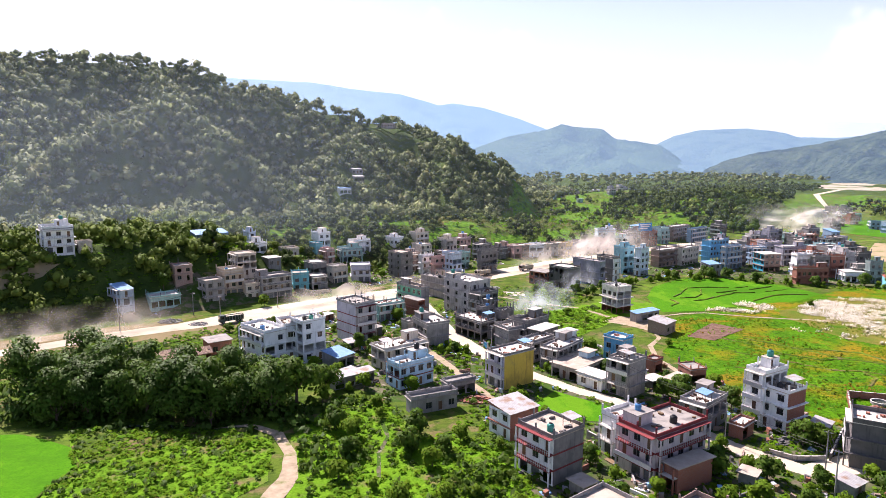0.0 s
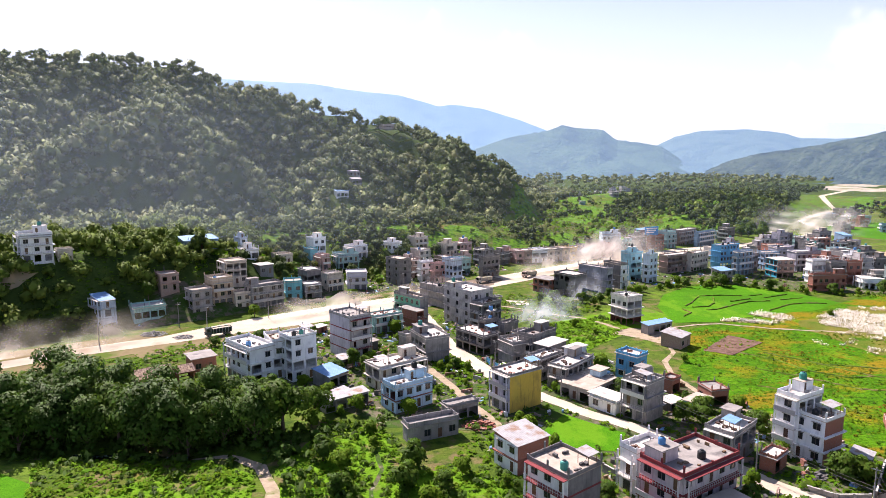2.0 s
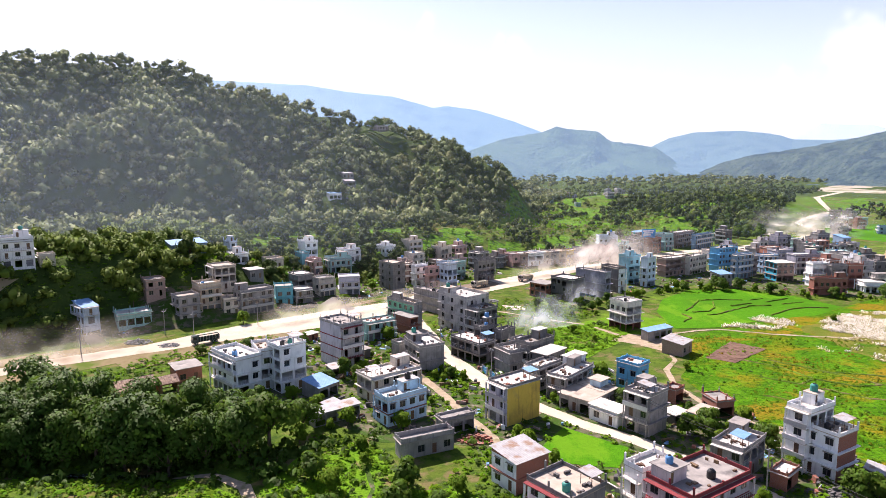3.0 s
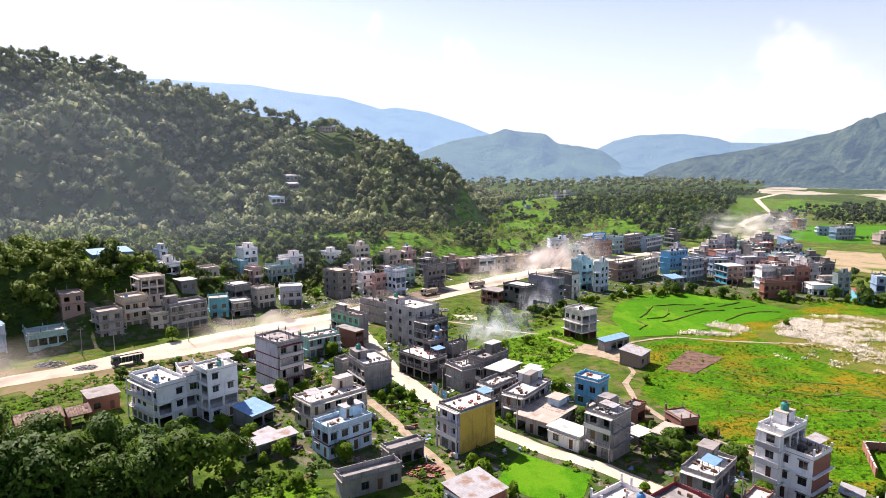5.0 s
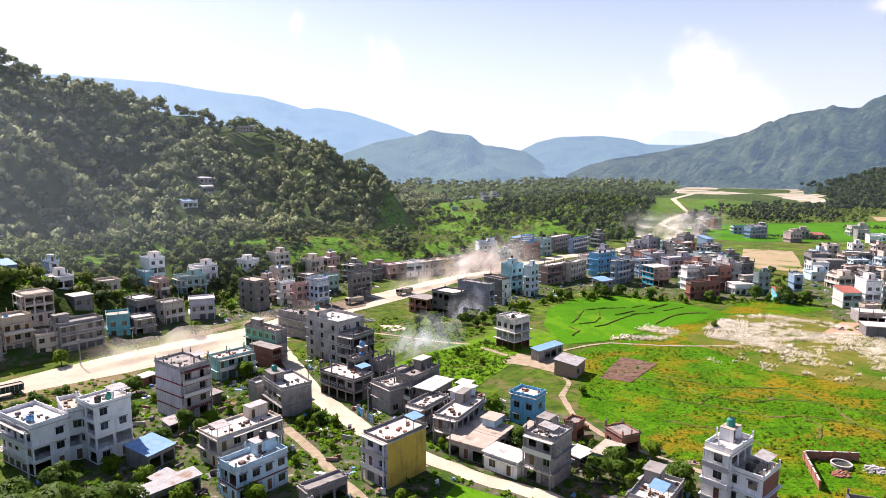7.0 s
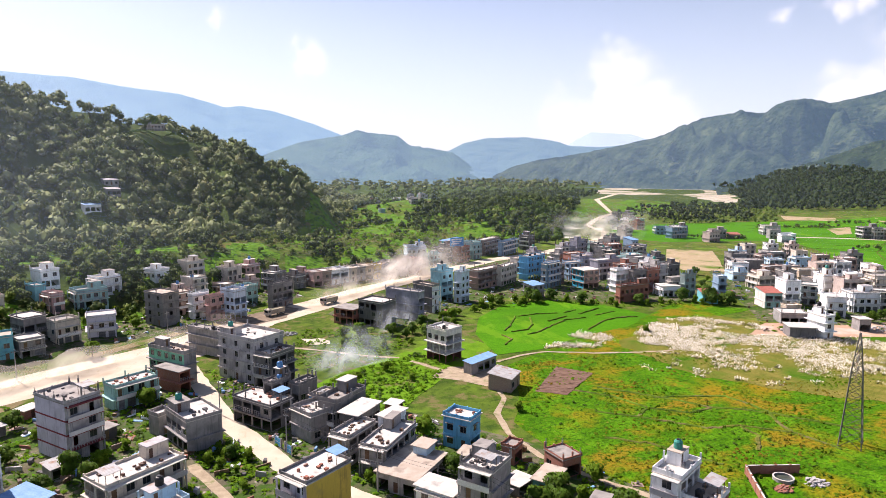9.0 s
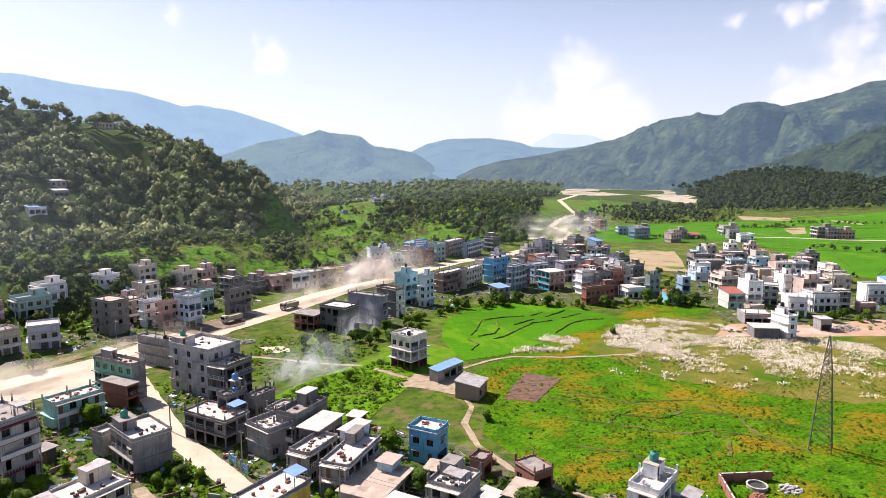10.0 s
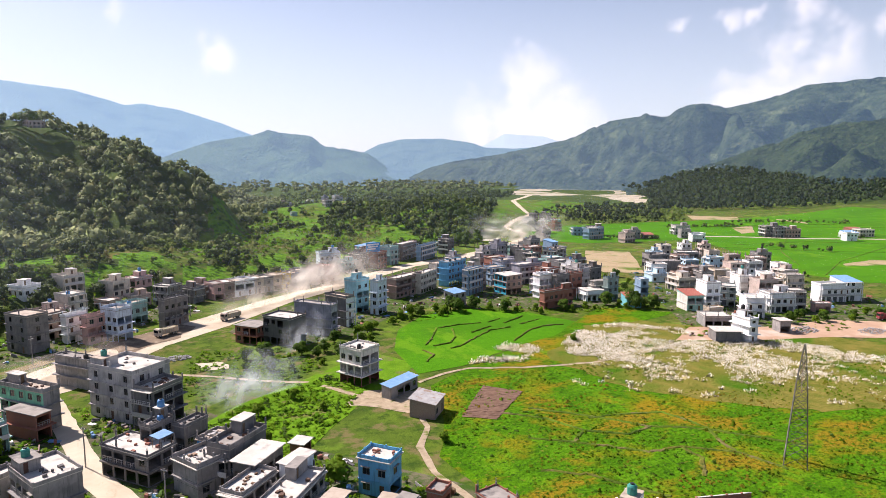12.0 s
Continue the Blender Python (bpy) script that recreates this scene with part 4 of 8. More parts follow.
def ploughed_plot(corners):
    """Furrows that run across a small field."""
    (ax, ay), (bx, by), (cx, cy), (dx, dy) = corners
    n, v, f = 44, [], []
    for i in range(n + 1):
        t = i / n
        h = 0.10 + 0.16 * (i % 2) + 0.05 * rng.random()
        for s in np.linspace(0, 1, 9):
            x = (ax + (bx - ax) * t) * (1 - s) + (dx + (cx - dx) * t) * s
            y = (ay + (by - ay) * t) * (1 - s) + (dy + (cy - dy) * t) * s
            v.append((x + rng.normal(0, 0.12), y + rng.normal(0, 0.12), h + rng.normal(0, 0.03)))
    for i in range(n):
        for k in range(8):
            q = i * 9 + k
            f.append((q, q + 1, q + 10, q + 9))
    me = mesh_of("ploughed_plot", v, f, SOIL)
    if me.polygons[0].normal.z < 0:
        me.flip_normals()
    return tagged(new("ploughed_plot", me), "freshly ploughed square of brown earth", "field", kind="structure")


ploughed_plot([(82, 207), (97.5, 224), (105, 215.5), (89, 202)])


def bund(line, h=0.42, w=0.9):
    """A low earth bank between fields, grassy and uneven."""
    pts = []
    for (x0, y0), (x1, y1) in zip(line, line[1:]):
        n = max(2, int(math.hypot(x1 - x0, y1 - y0) / 1.2))
        pts += [(x0 + (x1 - x0) * k / n, y0 + (y1 - y0) * k / n) for k in range(n)]
    pts.append(line[-1])
    v, f = [], []
    for i, (x, y) in enumerate(pts):
        a, b = pts[max(0, i - 1)], pts[min(len(pts) - 1, i + 1)]
        q = math.hypot(b[0] - a[0], b[1] - a[1]) or 1
        nx, ny = -(b[1] - a[1]) / q, (b[0] - a[0]) / q
        hh, j = h * (0.7 + 0.6 * rng.random()), rng.normal(0, 0.15)
        z = place(x, y)
        for s, k in ((-0.5, -0.1), (-0.22, 1.0), (0.22, 1.0), (0.5, -0.1)):
            v.append((x + nx * (s * w + j), y + ny * (s * w + j), z + k * hh))
    for i in range(len(pts) - 1):
        for k in range(3):
            q = 4 * i + k
            f.append((q, q + 4, q + 5, q + 1))
    me = mesh_of("field_bank", v, f, GRASS)
    if sum(p.normal.z for p in me.polygons) < 0:
        me.flip_normals()
    return tagged(new("field_bank", me), "low grassy earth bank between fields", "field bank", "field banks", "structure")


for line in ([(99, 267), (104, 273), (112, 286)], [(101, 265), (108, 266), (113, 272), (117, 283)], [(113, 286), (122, 287), (131, 286)], [(105, 260), (109, 261), (120, 269), (129, 275), (138, 276)],
             [(139, 282), (152, 289)], [(134, 286), (141, 289)], [(129, 259), (142, 269), (150, 272), (159, 271)], [(121, 275), (132, 280)], [(144, 278), (155, 282)], [(92, 250), (97, 256), (96, 262)]):
    bund(line)
for line in (
             [(360, 300), (420, 330), (520, 360)], [(460, 470), (540, 440), (640, 380)], [(470, 540), (600, 520), (760, 480)], [(345, 500), (450, 520), (560, 560)],
             [(420, 420), (500, 410), (600, 330)], [(380, 440), (420, 400), (461, 363), (500, 340)], [(340, 440), (390, 520), (420, 580)], [(450, 600), (520, 540), (600, 500), (720, 440)], [(380, 330), (430, 380), (520, 440)], [(560, 590), (640, 520), (700, 470)], [(-77, 125), (-71, 116), (-72, 104)]):
    bund(line, 0.3, 0.8)

# ---- houses ----
def scatter(outline, spacing, seed, tries=12):
    """Points inside an outline, kept apart."""
    g = np.random.default_rng(seed)
    o = np.array(outline, float)
    lo, hi = o.min(0), o.max(0)
    n = int((hi[0] - lo[0]) * (hi[1] - lo[1]) / spacing ** 2 * 1.6) + 4
    q = lo + g.random((n, 2)) * (hi - lo)
    inside = np.zeros(n, bool)
    x0, y0 = o[:, 0], o[:, 1]
    x1, y1 = np.roll(x0, -1), np.roll(y0, -1)
    for a, b, c, d in zip(x0, y0, x1, y1):
        cross = ((b > q[:, 1]) != (d > q[:, 1])) & (q[:, 0] < (c - a) * (q[:, 1] - b) / (d - b + 1e-9) + a)
        inside ^= cross
    q = q[inside]
    cell, keep = {}, []
    for p in q:
        key = (int(p[0] // spacing), int(p[1] // spacing))
        if all(np.hypot(*(p - r)) > spacing * 0.8 for dx in (-1, 0, 1) for dy in (-1, 0, 1) for r in cell.get((key[0] + dx, key[1] + dy), ())):
            cell.setdefault(key, []).append(p)
            keep.append(p)
    return np.array(keep).reshape(-1, 2)


def outside(q, outline):
    """Which of the points lie outside an outline."""
    o, out = np.array(outline, float), np.ones(len(q), bool)
    for (a, b), (c, d) in zip(o, np.roll(o, -1, 0)):
        out ^= ((b > q[:, 1]) != (d > q[:, 1])) & (q[:, 0] < (c - a) * (q[:, 1] - b) / (d - b + 1e-9) + a)
    return out


STOREY = 3.05
SHARED = {}


def shared(key, make):
    if key not in SHARED:
        SHARED[key] = make()
    return SHARED[key]


def welded(name, solid, mats, index=None):
    """The faces of a solid joined at their corners into one piece."""
    seen, v, f = {}, [], []
    for face in solid.f:
        q = []
        for i in face:
            key = tuple(round(c, 4) for c in solid.v[i])
            if key not in seen:
                seen[key] = len(v)
                v.append(solid.v[i])
            q.append(seen[key])
        f.append(q)
    return mesh_of(name, v, f, mats, index)


def sash(w, h):
    """A window frame with a mullion: an outer rim and two lights."""
    t, m = 0.07, w / 2
    s = wall_faces(w, h, [(t, m - 0.035, t, h - t, "light"), (m + 0.035, w - t, t, h - t, "light")], 0.07)
    for a, b in (((0, 0), (w, 0)), ((w, 0), (w, h)), ((w, h), (0, h)), ((0, h), (0, 0))):
        s.quad((a[0], 0, a[1]), (a[0], 0.07, a[1]), (b[0], 0.07, b[1]), (b[0], 0, b[1]))
    return s


def window_frame_mesh(w, h):
    def make():
        return welded("window_frame", sash(w, h), [FRAME])
    return shared(("frame", w, h), make)


def pane_mesh(w, h):
    return shared(("pane", w, h), lambda: Solid().box(0.07, w - 0.07, 0.0, 0.02, 0.07, h - 0.07).mesh("pane", PANE))


def far_window_mesh(w, h):
    """Frame and panes in one, for houses far off."""
    def make():
        s, t, m = sash(w, h), 0.07, w / 2
        k = len(s.f)
        for x0, x1 in ((t, m - 0.035), (m + 0.035, w - t)):
            s.quad((x0, 0.07, t), (x1, 0.07, t), (x1, 0.07, h - t), (x0, 0.07, h - t))
        return welded("window", s, [FRAME, PANE], [0] * k + [1] * 2)
    return shared(("far", w, h), make)


def door_mesh(w, h):
    def make():
        s = Solid().box(0, w, 0.0, 0.05, 0, h)
        for k in range(3):
            s.box(0.12, w - 0.12, -0.02, 0.0, 0.15 + k * h / 3, h / 3 - 0.1 + k * h / 3)
        return s.mesh("door", WOOD)
    return shared(("door", w, h), make)


def shutter_mesh(w, h):
    def make():
        s = Solid()
        for k in range(12):
            a, b = 0.03 * (k % 2), 0.03 * ((k + 1) % 2)
            s.quad((0, a, k * h / 12), (w, a, k * h / 12), (w, b, (k + 1) * h / 12), (0, b, (k + 1) * h / 12))
        return welded("shutter", s, [SHUTTER])
    return shared(("shutter", w, h), make)


def railing_mesh(length, style):
    def make():
        s = Solid()
        if style == "solid":
            s.box(0, length, 0, 0.10, 0, 0.85)
            s.box(-0.03, length + 0.03, -0.03, 0.13, 0.85, 0.93)
        else:
            s.box(0, length, 0.02, 0.07, 0.9, 0.96).box(0, length, 0.02, 0.07, 0.45, 0.49)
            n = max(2, int(length / 0.55))
            for k in range(n + 1):
                x = k * (length - 0.06) / n
                s.box(x, x + 0.06, 0.02, 0.07, 0, 0.9)
        return s.mesh("railing", RAIL)
    return shared(("rail", round(length, 2), style), make)


def facade(width, floors, style, rnd):
    """Openings of one face: (x0, x1, z0, z1, kind, storey). Some storeys are open verandas, some ground floors shops."""
    out = []
    if style == "-":
        return out
    n = max(1, int(width / (4.0 if style == "s" else 2.6)))
    pitch = width / n
    whole = max(1, int(floors + 0.35))
    ww = min(1.3 if style == "s" else 1.55, pitch - 0.55)
    if ww < 0.5:
        return out
    for s in range(whole):
        z, roof = s * STOREY, floors * STOREY
        top = min(z + 2.45, roof - 0.3)
        open_front = style == "w" and rnd.random() < (0.34 if s else 0.42) and pitch > 2.0
        for k in range(n):
            c = (k + 0.5) * pitch
            if rnd.random() < 0.04:
                continue
            if style == "b" and s == 0 and floors > 1.3 and pitch > 2.4:
                out.append((c - 1.05, c + 1.05, z + 0.12, z + 2.5, "shutter", s))
            elif open_front or (style == "o" and rnd.random() < 0.75):
                if top - z > 1.4:
                    out.append((c - pitch * 0.42, c + pitch * 0.42, z + 0.14, top, "bay", s))
            elif (s == 0 and k == n // 2) or (style == "b" and (k + s) % 3 == 1):
                out.append((c - 0.5, c + 0.5, z + 0.22, min(z + 2.35, roof - 0.35), "door", s))
            elif top - (z + 0.9) > 0.5:
                out.append((c - ww / 2, c + ww / 2, z + 0.9, top, "window", s))
    return out


def wall_faces(width, h, holes, depth=0.2, split=None):
    """A wall in the plane y = 0 that looks towards -y, with openings and their reveals."""
    xs = sorted({0.0, width, *(v for o in holes for v in o[:2])})
    zs = sorted({0.0, h, *((split,) if split else ()), *(v for o in holes for v in o[2:4])})
    out = Solid()
    for x0, x1 in zip(xs, xs[1:]):
        run = None
        for z0, z1 in zip(zs, zs[1:]):
            cx, cz = (x0 + x1) / 2, (z0 + z1) / 2
            if any(o[0] < cx < o[1] and o[2] < cz < o[3] for o in holes):
                if run:
                    out.quad((x0, 0, run[0]), (x1, 0, run[0]), (x1, 0, run[1]), (x0, 0, run[1]))
                run = None
            else:
                if run and split and abs(z0 - split) < 1e-6:
                    out.quad((x0, 0, run[0]), (x1, 0, run[0]), (x1, 0, run[1]), (x0, 0, run[1]))
                    run = None
                run = (run[0], z1) if run else (z0, z1)
        if run:
            out.quad((x0, 0, run[0]), (x1, 0, run[0]), (x1, 0, run[1]), (x0, 0, run[1]))
    for x0, x1, z0, z1, *_ in holes:
        d = depth
        out.quad((x0, 0, z0), (x1, 0, z0), (x1, d, z0), (x0, d, z0)).quad((x0, 0, z1), (x0, d, z1), (x1, d, z1), (x1, 0, z1))
        out.quad((x0, 0, z0), (x0, d, z0), (x0, d, z1), (x0, 0, z1)).quad((x1, 0, z0), (x1, 0, z1), (x1, d, z1), (x1, d, z0))
    return out


def corrugated(w, d, z0, z1, mat, over=0.35, name="roof"):
    """A sloping sheet of corrugated tin with thickness."""
    s = Solid()
    n = max(6, int(w / 0.45)) * 2
    xs = np.linspace(-over, w + over, n + 1)
    for k in range(n):
        a, b = 0.04 * (k % 2), 0.04 * ((k + 1) % 2)
        s.quad((xs[k], -over, z0 + a), (xs[k + 1], -over, z0 + b), (xs[k + 1], d + over, z1 + b), (xs[k], d + over, z1 + a))
    s.quad((-over, -over, z0 - 0.03), (-over, d + over, z1 - 0.03), (w + over, d + over, z1 - 0.03), (w + over, -over, z0 - 0.03))
    s.quad((-over, -over, z0 - 0.03), (w + over, -over, z0 - 0.03), (w + over, -over, z0 + 0.04), (-over, -over, z0 + 0.04))
    return s.mesh(name, mat)


def water_tank(x, y, z, size=1.0, mat=None, stand=0.0):
    """A ribbed plastic roof tank with its lid."""
    def make():
        r, sides = 0.62 * size, 12
        prof = [(0, r), (0.12, r * 1.03), (0.32, r), (0.44, r * 1.03), (0.66, r), (0.78, r * 1.03), (1.0, r), (1.2, r * 0.75), (1.28, r * 0.4)]
        v = [(q * math.cos(6.2832 * k / sides), q * math.sin(6.2832 * k / sides), h * size) for h, q in prof for k in range(sides)]
        f = [(i * sides + k, i * sides + (k + 1) % sides, (i + 1) * sides + (k + 1) % sides, (i + 1) * sides + k) for i in range(len(prof) - 1) for k in range(sides)]
        f += [tuple(reversed(range(sides))), tuple(range((len(prof) - 1) * sides, len(prof) * sides))]
        return mesh_of("tank_body", v, f, mat)
    body = shared(("tank", size, mat.name), make)
    ob = new("water_tank", body)
    ob.matrix_basis = pose(x, y, z + stand)
    colour = {"black_plastic_tank": "black", "blue_plastic_tank": "blue", "green_plastic_tank": "green"}[mat.name]
    tagged(ob, f"{colour} ribbed plastic water tank standing on a flat roof", "water tank", "roof water tanks")
    part("lid", shared(("lid", size), lambda: Solid().tube(0, 0, 1.28 * size, 1.38 * size, 0.3 * size, 0.26 * size, 10).mesh("lid", TANK_BLACK)), ob)
    return ob


NAMES = {"whitewash": "whitewashed", "greywhite": "weathered off-white", "plaster": "unpainted cement-rendered", "concrete": "raw grey concrete", "darkconcrete": "dark stained concrete", "yellow": "ochre yellow",
         "blue": "sky blue", "bluegrey": "grey-blue", "bluepale": "pale turquoise", "paleblue": "pale blue", "whiteblue": "bluish white", "bluewhite": "white and blue", "aqua": "turquoise", "aquapale": "faded sea-green",
         "cyan": "cyan", "teal": "dull teal", "tealpale": "pale teal", "green": "mint green", "greendark": "bottle-green", "greengrey": "grey-green", "greygreen": "greenish grey", "cream": "cream", "creampale": "pale cream",
         "tan": "sand-coloured", "pink": "salmon pink", "pinkwhite": "pale pink", "pinktan": "pinkish tan", "lilac": "pale lilac", "greylilac": "grey-lilac", "blueface": "bright blue", "red": "brick-red", "brown": "maroon",
         "brick": "bare red-brick", "brickpale": "dusty brick"}
COUNT = ["low", "one-storey", "two-storey", "three-storey", "four-storey", "five-storey"]


def house(x, y, w, d, turn, floors, wall="plaster", faces="ww--", wall0=None, wall1=None, side=None, trim=None, cabin=0, tanks=0, rough=0, tin=0, flat=0, face1=None, colour=None, floors_h=None, base=None, ground=None, bands=1, seed=0):
    """A flat-roofed town house. (x, y) is the corner nearest the lane; w runs along the turned x, d along the turned y."""
    rnd = random.Random(seed * 977 + int(x * 13) + int(y * 7))
    h = floors * STOREY
    far = math.hypot(x - 5, y - 40) > 170
    styles = list(faces)
    if face1:
        styles[1] = face1
    c, s_ = math.cos(radians(turn)), math.sin(radians(turn))
    if base is None:
        zs = [place(x + c * u - s_ * v, y + s_ * u + c * v) for u in (0, w) for v in (0, d)]
        z, sink = max(min(zs), sum(zs) / 4 - 0.4), max(zs) - min(zs) + 0.4
    else:
        z, sink = base, 3.0
    FOOTPRINTS.append((x, y, w, d, turn))
    kind_word = "shed" if floors < 1.35 and (flat or tin) else "house"
    ob = new(kind_word)
    ob.matrix_basis = pose(x, y, z, 0, 0, turn)
    what = {0: "with a flat roof and parapet", 1: "with a flat overhanging slab roof"}[1 if flat else 0]
    if tin:
        what = {1: "under grey tin sheets", 2: "under a blue tin roof", 3: "under a red tin roof"}[tin]
    if rough:
        what = "with unfinished rooftop columns"
    if cabin and not rough and not tin:
        what = "with a flat roof and stair cabin"
    size = COUNT[min(5, int(floors + 0.4))]
    tagged(ob, f"{size} {colour or NAMES[wall]} {kind_word} {what}", kind_word, "town houses" if kind_word == "house" else "sheds")
    # walls, each a panel with real openings
    spans = [(w, pose(0, 0, 0)), (d, pose(0, d, 0, 0, 0, -90)), (w, pose(w, d, 0, 0, 0, 180)), (d, pose(w, 0, 0, 0, 0, 90))]
    mats = [WALLS[wall0 or wall], WALLS[wall1 or wall], WALLS[side or wall], WALLS[side or wall]]
    for k, (span, m) in enumerate(spans):
        holes = facade(span, floors, styles[k], rnd)
        solid = wall_faces(span, h, holes, split=STOREY if ground else None)
        shaded = floors > 1.5 and not far
        solid.quad((0, 0, -sink), (span, 0, -sink), (span, 0, 0), (0, 0, 0))
        low = [int(sum(solid.v[i][2] for i in f) / len(f) < STOREY) for f in solid.f] if ground else None
        wl = part("wall", welded("wall", solid, [mats[k], WALLS[ground]] if ground else [mats[k]], low), ob, at=m)
        for x0, x1, z0, z1, what_, storey in holes:
            ow, oh = round(x1 - x0, 2), round(z1 - z0, 2)
            open_hole = rough and rnd.random() < 0.35
            if what_ == "door":
                if not open_hole:
                    part("door", door_mesh(ow, oh), wl, at=pose(x0, 0.1, z0))
            elif what_ == "bay":
                if storey and rnd.random() < 0.7:
                    part("railing", railing_mesh(ow, "bars"), wl, at=pose(x0, 0.05, z0))
            elif what_ == "shutter":
                if rnd.random() < 0.6:
                    part("shutter", shutter_mesh(ow, oh), wl, at=pose(x0, 0.14, z0))
            elif not open_hole:
                if far:
                    part("window", far_window_mesh(ow, oh), wl, at=pose(x0, 0.09, z0))
                else:
                    part("window", window_frame_mesh(ow, oh), wl, at=pose(x0, 0.09, z0))
                    part("pane", pane_mesh(ow, oh), wl, at=pose(x0, 0.12, z0))
                    if shaded:
                        part("sunshade", shared(("shade", ow), lambda: Solid().box(-0.18, ow + 0.18, -0.42, 0.0, 0.04, 0.11).mesh("sunshade", ROOF_DARK)), wl, at=pose(x0, 0, z1))
        # balconies
        if styles[k] == "b":
            deep = 1.15 if floors > 1.3 else 0.7
            for s in range(1, max(1, int(floors + 0.35)) + 1):
                zz = min(s * STOREY, h) - 0.13
                last = s == max(1, int(floors + 0.35))
                slab = Solid().box(0.05, span - 0.05, -deep, 0.02, zz, zz + 0.13)
                bal = part("balcony" if not last else "canopy", slab.mesh("balcony", WALLS[trim] if trim else ROOF), wl)
                if not last:
                    L = round(span - 0.1, 2)
                    part("railing", railing_mesh(L, "solid" if rnd.random() < 0.5 else "bars"), wl, at=pose(0.05, -deep, zz + 0.13))
            if floors > 1.3:
                for px in (0.25, span - 0.25):
                    part("post", Solid().box(px - 0.13, px + 0.13, -deep + 0.08, -deep + 0.34, -sink, h - 0.13).mesh("post", mats[k]), wl)
    # storey bands
    ledge = rnd.choice((0.10, 0.34, 0.55, 0.75))
    for s in range(1, int(floors + 0.35) if bands else 1):
        zz = s * STOREY
        o = 0.10 if trim else ledge
        band = Solid().box(-o, w + o, -o, d + o, zz - 0.16, zz + (0.12 if trim else 0.06))
        part("storey_band", band.mesh("storey_band", WALLS[trim] if trim else WALLS[wall]), ob)
    # roof
    if tin:
        sheet = {1: TIN, 2: TIN_BLUE, 3: TIN_RED}[tin]
        part("roof", corrugated(w, d, h + 0.05, h + 0.05 + d * 0.14, sheet), ob)
        g = Solid()
        g.quad((0, d, h), (w, d, h), (w, d, h + d * 0.14), (0, d, h + d * 0.14)).quad((w, d, h), (0, d, h), (0, d, h + d * 0.14), (w, d, h + d * 0.14))
        g.v += [(0, 0, h), (0, d, h), (0, d, h + d * 0.14), (w, 0, h), (w, d, h), (w, d, h + d * 0.14)]
        n = len(g.v)
        g.f += [(n - 6, n - 4, n - 5), (n - 3, n - 2, n - 1)]
        part("gable", g.mesh("gable", mats[0]), ob)
        return ob
    o = 0.45 if flat else rnd.choice((0.12, 0.2, 0.38))
    deck = rnd.choice((ROOF, ROOF, ROOF_DARK, ROOF_BROWN))
    part("roof_slab", Solid().box(-o, w + o, -o, d + o, h - 0.02, h + 0.14).mesh("roof_slab", deck), ob)
    top = h + 0.14
    if not flat:
        ph = rnd.choice((0.5, 0.65, 0.8, 0.9))
        par, t, hh = Solid(), 0.14, ph * (0.6 if rough else 1.0)
        ring = [(-0.1, -0.1), (w + 0.1, -0.1), (w + 0.1, d + 0.1), (-0.1, d + 0.1)]
        inner = [(-0.1 + t, -0.1 + t), (w + 0.1 - t, -0.1 + t), (w + 0.1 - t, d + 0.1 - t), (-0.1 + t, d + 0.1 - t)]
        par.v = [(*p, z_) for z_ in (top, top + hh) for p in ring + inner]
        for k in range(4):
            j = (k + 1) % 4
            par.f += [(k, j, 8 + j, 8 + k), (4 + j, 4 + k, 12 + k, 12 + j), (8 + k, 8 + j, 12 + j, 12 + k)]
        # piers along it, some broken off, some raised for a storey to come
        tall_piers = rnd.random() < 0.5
        for u, v_ in ((0, 0), (0.5, 0), (1, 0), (1, 0.5), (1, 1), (0.5, 1), (0, 1), (0, 0.5)):
            if rnd.random() < 0.8:
                px, py, up = -0.12 + u * (w - 0.02), -0.12 + v_ * (d - 0.02), hh + (rnd.choice((0.25, 0.9, 1.3)) if tall_piers else 0.18)
                par.box(px, px + 0.27, py, py + 0.27, top, top + up)
        part("parapet", par.mesh("parapet", WALLS[trim] if trim == "red" and wall == "pinkwhite" else WALLS[wall]), ob)
    if rough:
        nx, ny = max(2, int(w / 3.4) + 1), max(2, int(d / 3.4) + 1)
        for i in range(nx):
            for j in range(ny):
                if 0 < i < nx - 1 and 0 < j < ny - 1:
                    continue
                if rnd.random() < (0.6 if far else 0.3):
                    continue
                px, py, hh = i * (w - 0.3) / (nx - 1), j * (d - 0.3) / (ny - 1), rnd.choice((0.8, 1.2, 1.6, 1.9))
                col = Solid().box(px + 0.02, px + 0.28, py + 0.02, py + 0.28, top, top + hh)
                for bx, by in ((0.07, 0.07), (0.23, 0.07), (0.07, 0.23), (0.23, 0.23)):
                    col.box(px + bx - 0.015, px + bx + 0.015, py + by - 0.015, py + by + 0.015, top + hh, top + hh + 0.7)
                part("column_stub", col.mesh("column_stub", WALLS["concrete"]), ob)
    if cabin:
        cw, cd, ch, lip = min(w * rnd.uniform(0.34, 0.48), 4.4), min(d * rnd.uniform(0.36, 0.52), 4.2), rnd.choice((2.2, 2.4, 2.6)), rnd.choice((0.06, 0.15, 0.3))
        cx, cy = (w - cw - 0.4, d - cd - 0.4) if cabin == 1 else (0.4, d - cd - 0.4)
        box = wall_faces(cw, ch, [(0.4, 1.2, 0.05, 2.0, "door", 0)])
